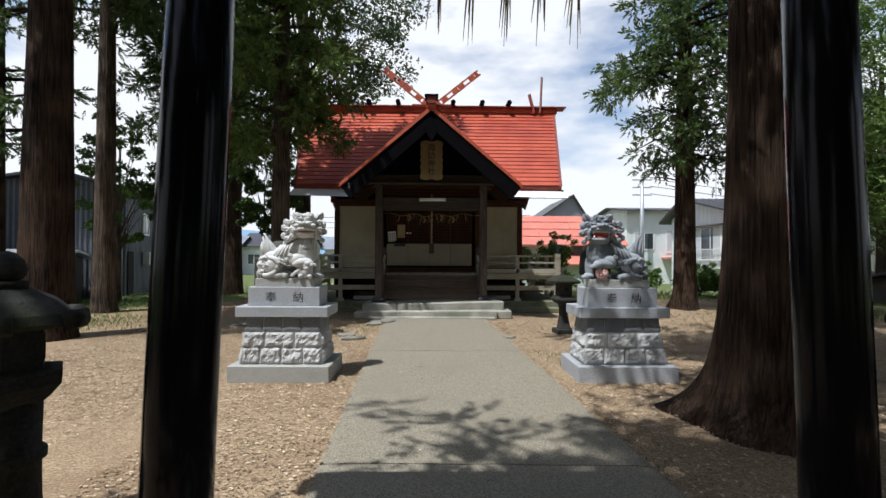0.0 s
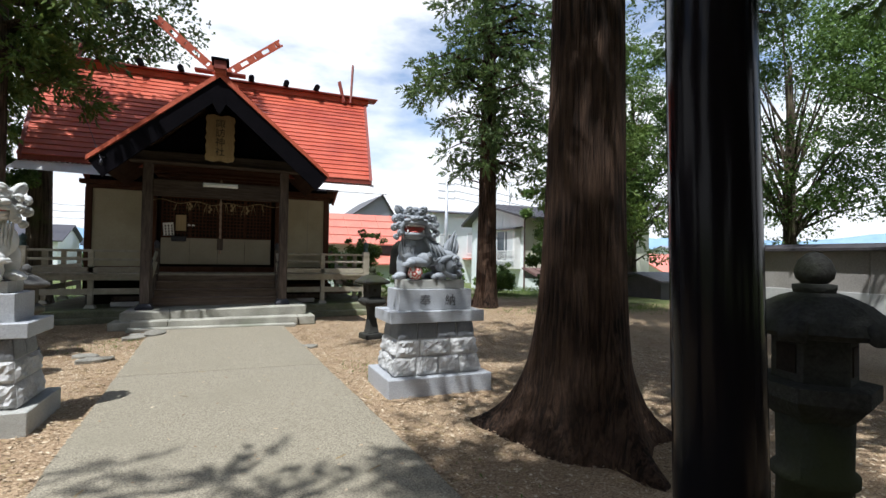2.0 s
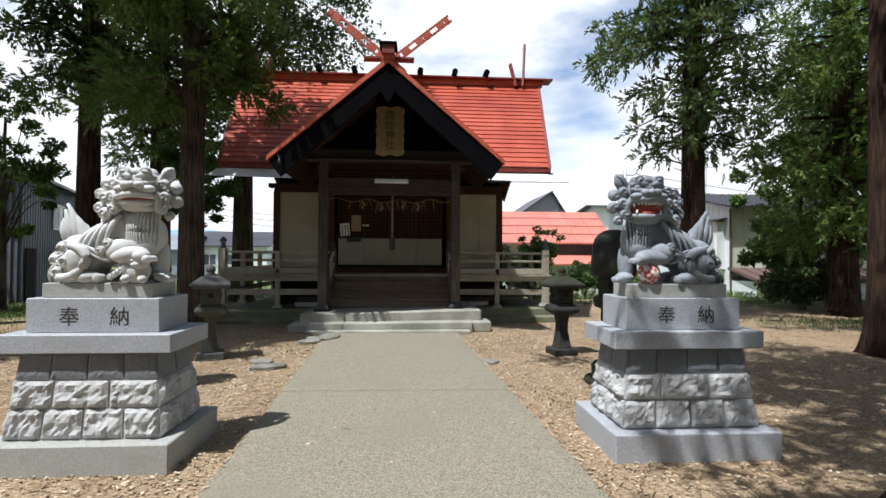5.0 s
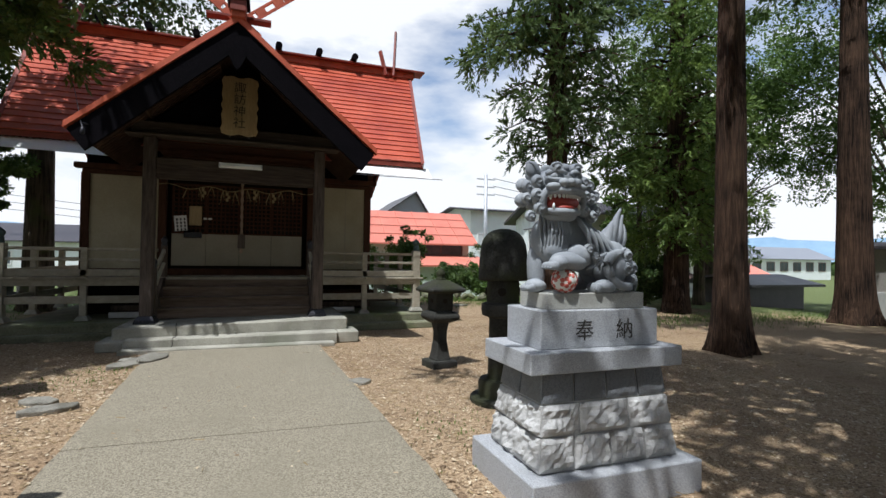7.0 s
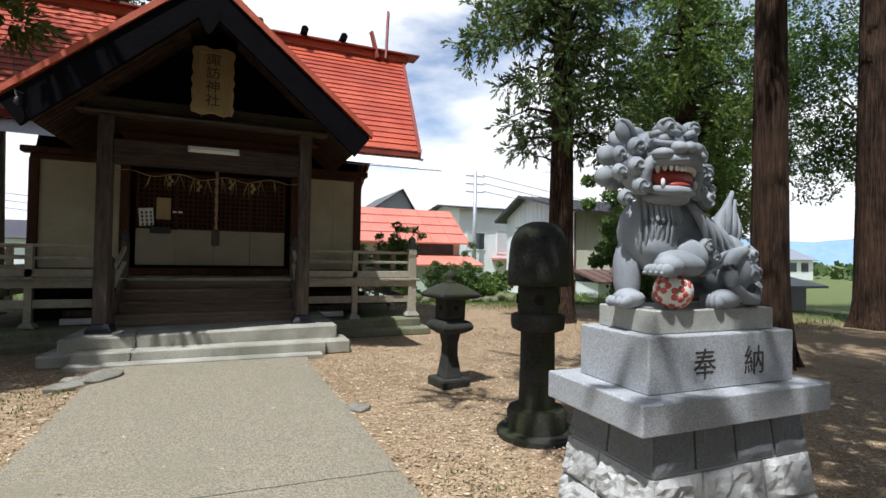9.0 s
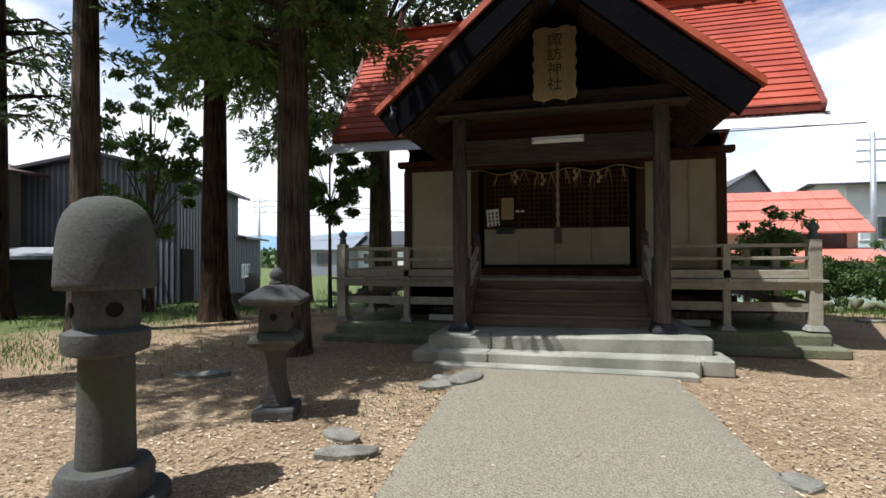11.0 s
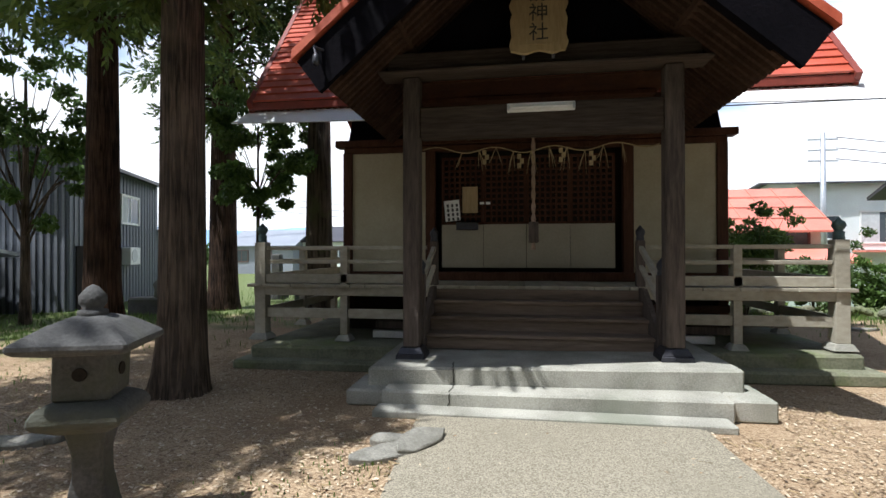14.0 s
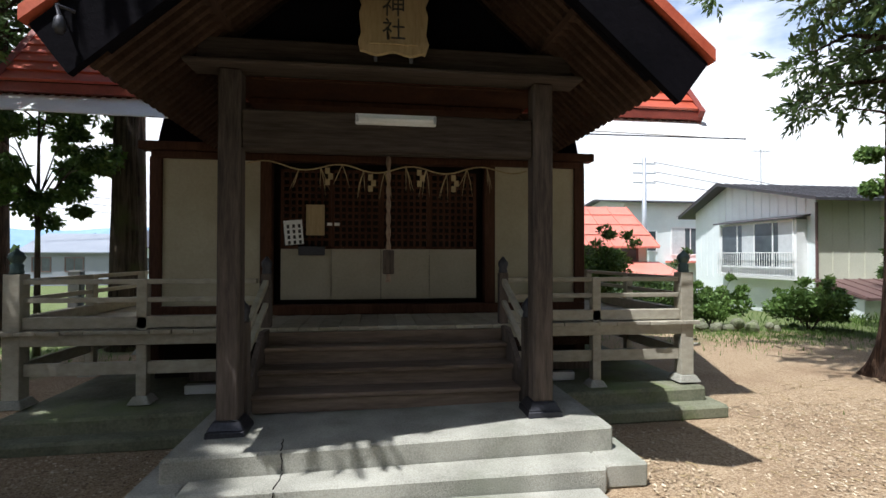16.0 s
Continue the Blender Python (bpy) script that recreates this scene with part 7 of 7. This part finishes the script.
gh.put("lean_to_roof", bm, "roof_dark")
for i in range(40):
    bm = B()
    y = 0.08 + i * 10.4 / 40
    box(bm, 0.0, 0.02, y - 0.035, y + 0.035, -0.3, 4.1 if y < 6.55 else 2.32)
    gh.put("corrugation", bm, "siding_shaded")
# paler front ribs: sunlight on this side is put into their colour
for i in range(26):
    bm = B()
    x = -0.1 - i * 4.4 / 26
    box(bm, x - 0.035, x + 0.035, -0.02, 0.0, -0.3, 4.15 + 0.55 * (1 - abs(-x - 2.3) / 2.3) - 0.05)
    gh.put("corrugation", bm, "siding_pale")
# dark sheet on the wall paints the shade of the open doorway
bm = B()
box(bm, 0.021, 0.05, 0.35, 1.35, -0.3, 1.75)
gh.put("doorway", bm, "dark_fill", None, "dark sheet standing in for the shade of an open doorway")
gh.unit(3.6, 1.15, 0, "side", 0.02)
gh.window(3.2, 4.6, 2.55, 3.45, 0, 2, "white", True, "right", 0.02)
gh.window(6.9, 8.2, 0.55, 1.1, 0, 2, "white", True, "right", 0.02)
th_ = House("taupe_house", (-16.0, 8.6, 0), 90, "taupe two-storey house with a white-framed window")
th_.walls(10.6, 6.0, 4.1, (3.0, 4.9), "siding_brown", "x")
th_.roof(10.6, 6.0, 4.1, (3.0, 4.9), "roof_brown", "x", 0.5)
th_.ribs(10.6, 6.0, 4.1, "siding_brown", 0.3)
th_.window(8.1, 9.4, 2.7, 3.6, 0, 2, "white")
tl = House("tiled_house", (-12.4, 8.2, 0), 90, "low house with a dark tiled eave and wall unit")
tl.walls(6.0, 3.4, 2.25, (1.7, 2.9), "siding_brown", "x")
tl.roof(6.0, 3.4, 2.25, (1.7, 2.9), "roof_dark", "x", 0.5, 0.1, 0.3)
tl.unit(5.2, 0.75)
tl.window(0.8, 3.0, 0.8, 2.0, 0, 2, "white")
# low dark shed between the houses
sh = House("dark_shed", (-15.8, 16.8, 0), 15, "low dark shed with a pale roof")
sh.walls(3.6, 2.4, 1.5, (1.2, 1.7), "roof_dark", "x")
sh.roof(3.6, 2.4, 1.5, (1.2, 1.7), "steel", "x", 0.3)
# far houses across the fields
for x, y, w, h, wall_m, roof_m, lab in ((-19.5, 52, 6.5, 3.0, "siding_white", "roof_dark", "far white house with a grey gable"), (-25.5, 50, 6.0, 2.6, "siding_pale", "siding_pale", "far low grey farmhouse building"), (-12.0, 56, 8.0, 2.8, "siding_white", "siding_pale", "far white house with a pale roof"),
                                    (-3.8, 60, 9.0, 4.6, "siding_pale", "roof_dark", "far flat-roofed apartment block"), (30, 30, 3.2, 1.2, "siding_cream", "roof_coral", "far cream hut with a red roof"), (50, 46, 16.0, 2.6, "siding_white", "siding_pale", "far long white greenhouse")):
    hh = House("far_house", (x, y, -0.4), 0, lab, "far houses")
    flat = "flat" in lab
    hh.walls(w, 6.0, h, (3.0, h + (0.1 if flat else 1.3)), wall_m, "x")
    hh.roof(w, 6.0, h, (3.0, h + (0.1 if flat else 1.3)), roof_m, "x", 0.4)
    for k in range(int(w / 2.2)):
        for zz in ((0.8, 2.9) if h > 4 else (1.1,)):
            hh.window(0.6 + k * 2.2, 1.8 + k * 2.2, zz, zz + 1.0, 0, 2, "roof_brown" if h < 3 else "white", False)

# rendered block wall with a tiled coping along the east side
wall_e = tagged(new("wall_east"), "stained block wall with small vents and dark coping", "", "", "structure")
ORIGIN[wall_e] = Vector((0, 0, 0))
for y0, y1 in ((3.0, 7.0), (7.0, 11.0), (11.0, 15.4)):
    bm = B()
    box(bm, 17.4, 17.6, y0 + 0.004, y1 - 0.004, -0.4, 2.0, 0.01)
    part("wall_panel", bm, M["block"], wall_e)
    bm = B()
    box(bm, 17.36, 17.40, y0, y1, -0.4, 0.75, 0.01)
    part("wall_footing", bm, M["mortar"], wall_e)
    # dark patch paints the shade within the vent slot
    bm = B()
    box(bm, 17.38, 17.4, y0 + 1.2, y0 + 1.75, 1.45, 1.72)
    part("wall_vent", bm, M["dark_fill"], wall_e, "dark patch painting the shade in a slot vent")
    bm = B()
    prism(bm, [(17.15, 2.0), (17.85, 2.0), (17.85, 2.08), (17.5, 2.22), (17.15, 2.08)], "y", y0, y1)
    part("coping", bm, M["roof_dark"], wall_e)
dsd = House("low_dark_roof", (17.8, 19.0, 0), 0, "low lean-to with a dark sheet roof")
dsd.walls(3.0, 2.4, 0.75, (1.2, 1.0), "roof_dark", "x")
dsd.roof(3.0, 2.4, 0.75, (1.2, 1.0), "roof_dark", "x", 0.5)

# poles and wires
def utility_pole(x, y, h, label, group="utility poles"):
    t = thing("utility_pole", (x, y, -0.4), label, "utility pole", group)
    bm = B()
    tube(bm, [(x, y, -0.4), (x, y, h)], [0.17, 0.11], 12)
    part("pole", bm, M["steel"], t, "", True)
    for k in range(3):
        bm = B()
        bar(bm, (x - 0.7, y, h - 0.35 - 0.55 * k), (x + 0.7, y, h - 0.35 - 0.55 * k), 0.07, 0.08)
        part("crossarm", bm, M["steel"], t)
    for k in range(3):
        bm = B()
        z = h - 0.25 - 0.55 * k
        tube(bm, [(x + 0.6, y, z), (x + 16, y + 3, z - 1.4), (x + 40, y + 8, z - 0.6)], 0.022, 5)
        part("wire", bm, M["iron"], t)
    return t


utility_pole(15.2, 37.2, 7.6, "grey utility pole with crossarms and wires")
utility_pole(-29.0, 50.0, 7.2, "far grey utility pole")

# gravestones and a stone block in the grass west of the hall
for x, y, w, h in ((-8.4, 25.5, 0.35, 1.5), (-7.3, 26.5, 0.5, 0.5)):
    bm = B()
    box(bm, x - w / 2, x + w / 2, y - 0.12, y + 0.12, 0.12, h, 0.04)
    box(bm, x - w / 2 - 0.15, x + w / 2 + 0.15, y - 0.25, y + 0.25, -0.05, 0.13, 0.03)
    solid("standing_stone", bm, M["lantern"], (x, y, 0), "old dark standing stone in the grass", "stone", "standing stones")
bm = B()
lathe(bm, -7.2, 25.0, [(0.3, -0.05), (0.3, 0.25), (0.12, 0.3), (0.12, 0.5), (0.5, 0.58), (0.45, 0.66), (0.1, 0.75)], 20, 0.12)
solid("broken_lantern", bm, M["lantern"], (-7.2, 25.0, 0), "squat broken stone lantern in the grass", "stone lantern", "", True)
wash = thing("wash_basin", (-9.3, 21.0, 0), "dark stone water basin with a rounded stone on it", "basin")
bm = B()
box(bm, -10.0, -8.7, 20.7, 21.3, -0.05, 0.42, 0.05)
part("trough", bm, M["lantern"], wash)
bm = B()
lathe(bm, -9.2, 21.0, [(0.22, 0.42), (0.2, 0.6), (0.24, 0.75), (0.12, 0.9), (0.1, 1.0)], 14, 0.1)
part("stone", bm, M["lantern_pale"], wash, "", True)
# dry stone edge behind the veranda
R0 = random.Random(8)
edge_wall = tagged(new("stone_edge"), "low bank of pale rubble stones", "stones", "", "structure")
ORIGIN[edge_wall] = Vector((0, 0, 0))
for k in range(34):
    bm = B()
    x, y = 5.4 + k * 0.14 + R0.uniform(-0.05, 0.05), 23.0 + R0.uniform(-0.25, 0.25) - 0.03 * k
    blob(bm, (x, y, R0.uniform(0.0, 0.22)), (R0.uniform(0.08, 0.18), R0.uniform(0.08, 0.16), R0.uniform(0.08, 0.16)), (R0.uniform(0, 90), 0, R0.uniform(0, 180)), 7)
    part("stone", bm, M["moss_stone"], edge_wall)

# flat stones and broken slabs by the path
for x, y, sx, sy, z, rz, tilt in ((-1.27, 13.27, 0.24, 0.12, 0.05, 0.55, 0.10), (-1.02, 13.50, 0.26, 0.13, 0.085, 0.95, 0.22), (-1.30, 13.55, 0.15, 0.10, 0.05, 0.2, 0.05), (-1.45, 11.24, 0.23, 0.10, 0.045, 0.35, 0.08), (-1.68, 11.55, 0.19, 0.09, 0.05, -0.25, 0.12),
                                  (-4.35, 13.03, 0.28, 0.10, 0.05, 0.2, 0.10), (-4.15, 13.15, 0.16, 0.09, 0.06, 0.5, 0.12), (1.585, 11.50, 0.15, 0.11, 0.025, 0.12, 0.0), (6.5, 20.4, 0.3, 0.1, 0.05, 0.2, 0.05)):
    bm = B()
    n = 9
    ring = [Vector((sx * math.cos(2 * math.pi * k / n) * R0.uniform(0.72, 1.25), sy * math.sin(2 * math.pi * k / n) * R0.uniform(0.72, 1.3), 0)) for k in range(n)]
    prism(bm, [(v.x, v.y) for v in ring], "z", -0.06, z)
    bmesh.ops.bevel(bm, geom=bm.edges[:], offset=0.010, segments=1, affect="EDGES")
    bmesh.ops.triangulate(bm, faces=[f for f in bm.faces if len(f.verts) > 4])
    bmesh.ops.subdivide_edges(bm, edges=bm.edges[:], cuts=1)
    for v in bm.verts:
        v.co.z += 0.014 * noise.noise(Vector((v.co.x * 11 + x, v.co.y * 11, z * 5)))
    bmesh.ops.transform(bm, matrix=pose(x, y, 0, math.degrees(tilt), 0, math.degrees(rz)), verts=bm.verts)
    solid("flat_stone", bm, M["pale_stone"], (x, y, 0), "flat broken pale stone bedded in the litter", "stone", "flat stones")

# far hills, the haze of distance put into their blue colour
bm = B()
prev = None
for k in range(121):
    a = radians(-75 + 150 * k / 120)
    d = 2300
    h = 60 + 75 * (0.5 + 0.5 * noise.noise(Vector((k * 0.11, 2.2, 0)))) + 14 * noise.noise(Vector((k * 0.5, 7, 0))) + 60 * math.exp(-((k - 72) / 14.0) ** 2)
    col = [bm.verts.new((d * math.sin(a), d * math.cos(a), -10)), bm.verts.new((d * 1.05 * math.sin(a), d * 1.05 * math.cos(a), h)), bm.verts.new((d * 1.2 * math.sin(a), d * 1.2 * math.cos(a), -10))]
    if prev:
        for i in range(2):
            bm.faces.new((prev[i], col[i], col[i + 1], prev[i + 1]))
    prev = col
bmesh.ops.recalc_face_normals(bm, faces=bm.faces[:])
setting("backdrop", bm, M["hill"], "mountain range with blue distance haze put into its colour", True)

# ---- loose litter: chips, needles, twigs and weeds ----
def litter(name, n, area, length, width, material, label, seed, clump=0.0, lift=0.0):
    R = np.random.RandomState(seed)
    x0, x1, y0, y1 = area
    x, y = R.uniform(x0, x1, n), R.uniform(y0, y1, n)
    keep = np.abs(x - (0.52 - 0.045 * (y - 5))) > 1.27
    if clump:
        keep |= R.uniform(0, 1, n) < clump
    keep &= ~((y > 14.1) & (np.abs(x) < 2.1)) & ~((y > 15.8) & (np.abs(x) < 4.2))
    for px in (-1.905, 2.63):
        keep &= ~((np.abs(x - px) < 0.66) & (np.abs(y - PED_Y) < 0.46))
    x, y = x[keep], y[keep]
    k = len(x)
    on = np.abs(x - (0.52 - 0.045 * (y - 5))) < 1.29
    a, L, W = R.uniform(0, 2 * math.pi, k), length * R.uniform(0.4, 1.3, k), width * R.uniform(0.5, 1.4, k)
    z = np.array([0.05 * noise.noise(Vector((float(p) * 0.22, float(q) * 0.22, 3))) if not (abs(p - 0.2) < 2.6 and q < 16) else 0.0 for p, q in zip(x, y)]) - 0.008 + R.uniform(0, 0.012, k) + lift
    z = np.where(on, 0.033, z)
    tilt = R.normal(0, 0.22, k) * ~on
    c, s = np.cos(a), np.sin(a)
    dz = L * tilt
    V = np.stack([np.stack([x - c * L - s * W, y - s * L + c * W, z - dz * 0], 1), np.stack([x + c * L - s * W, y + s * L + c * W, z + np.abs(dz)], 1),
                  np.stack([x + c * L + s * W, y + s * L - c * W, z + np.abs(dz) + 0.004], 1), np.stack([x - c * L + s * W, y - s * L - c * W, z + 0.004], 1)], 1).reshape(-1, 3)
    me = bpy.data.meshes.new(name)
    fill_quads(me, V)
    me.materials.append(material)
    return tagged(new(name, me), label, "litter", "", "stuff")


litter("wood_chips", 100000, (-6.5, 7.5, 3.0, 16.5), 0.015, 0.0065, M["chip"], "pale wood chips strewn over the yard", 5, 0.012)
litter("needle_litter", 16000, (-7.5, 9.5, 2.5, 17.5), 0.045, 0.0035, M["straw"], "dry cedar needles and twigs", 6, 0.006)


def weeds(name, n, spots, seed, label):
    R = np.random.RandomState(seed)
    V = []
    for cx, cy, rx, ry, cnt, h in spots:
        for _ in range(cnt):
            x, y = cx + R.normal(0, rx), cy + R.normal(0, ry)
            a = R.uniform(0, 2 * math.pi)
            l_, w = h * R.uniform(0.25, 0.75), 0.004 + 0.007 * R.uniform()
            lean = R.uniform(0.1, 0.7) * l_
            c, s = math.cos(a), math.sin(a)
            V += [(x - s * w, y + c * w, -0.03), (x + s * w, y - c * w, -0.03), (x + c * lean * 0.5 + s * w * 0.8, y + s * lean * 0.5 - c * w * 0.8, l_ * 0.7), (x + c * lean, y + s * lean, l_)]
    me = bpy.data.meshes.new(name)
    me.from_pydata(V, [], np.arange(len(V)).reshape(-1, 4).tolist())
    me.materials.append(M["grass"])
    return tagged(new(name, me), label, "grass", "", "stuff")


weeds("weed_tufts", 0, [(-1.7, 12.5, 0.35, 0.3, 160, 0.03), (-1.35, 13.2, 0.2, 0.15, 90, 0.05), (2.2, 9.6, 0.25, 0.3, 120, 0.03), (-2.7, 9.0, 0.6, 0.5, 90, 0.025), (1.9, 5.4, 0.2, 0.4, 60, 0.025), (-8.9, 13.6, 1.5, 0.9, 3200, 0.09), (-11, 17.5, 2.2, 1.0, 3000, 0.13), (-9.0, 20.5, 2.0, 0.9, 2200, 0.14),
                         (9.5, 21.5, 2.0, 0.9, 3000, 0.14), (6.5, 22.6, 0.9, 0.4, 260, 0.25), (12.5, 15.4, 2.4, 0.7, 2600, 0.09), (16.8, 12.5, 0.25, 2.2, 260, 0.18), (-6.5, 25.5, 2.2, 2.0, 900, 0.25), (13.6, 23.0, 1.5, 0.6, 500, 0.4)], 9, "green weeds and grass tufts")


# far hedgerows and woods round the fields
RW = np.random.RandomState(77)
tips = []
for k in range(420):
    a = radians(RW.uniform(-72, 78))
    d = RW.uniform(75, 130)
    h = 1.0 + 3.6 * max(0, 0.35 + noise.noise(Vector((math.degrees(a) * 0.09, 0, 5))))
    tips.append((np.array([d * math.sin(a), 8 + d * math.cos(a), RW.uniform(0.0, h) - 0.3]), np.array([0, 0, 0.4]), RW.uniform(1.4, 2.6), 26))
V, F = spray_leaves(RW, tips, 1.1, 0.4, 0.1, 0.9)
me = bpy.data.meshes.new("far_woods")
fill_quads(me, V)
me.materials.append(M["leaf_dark"])
tagged(new("far_woods", me), "dark green hedgerows and far trees", "trees", "", "stuff")
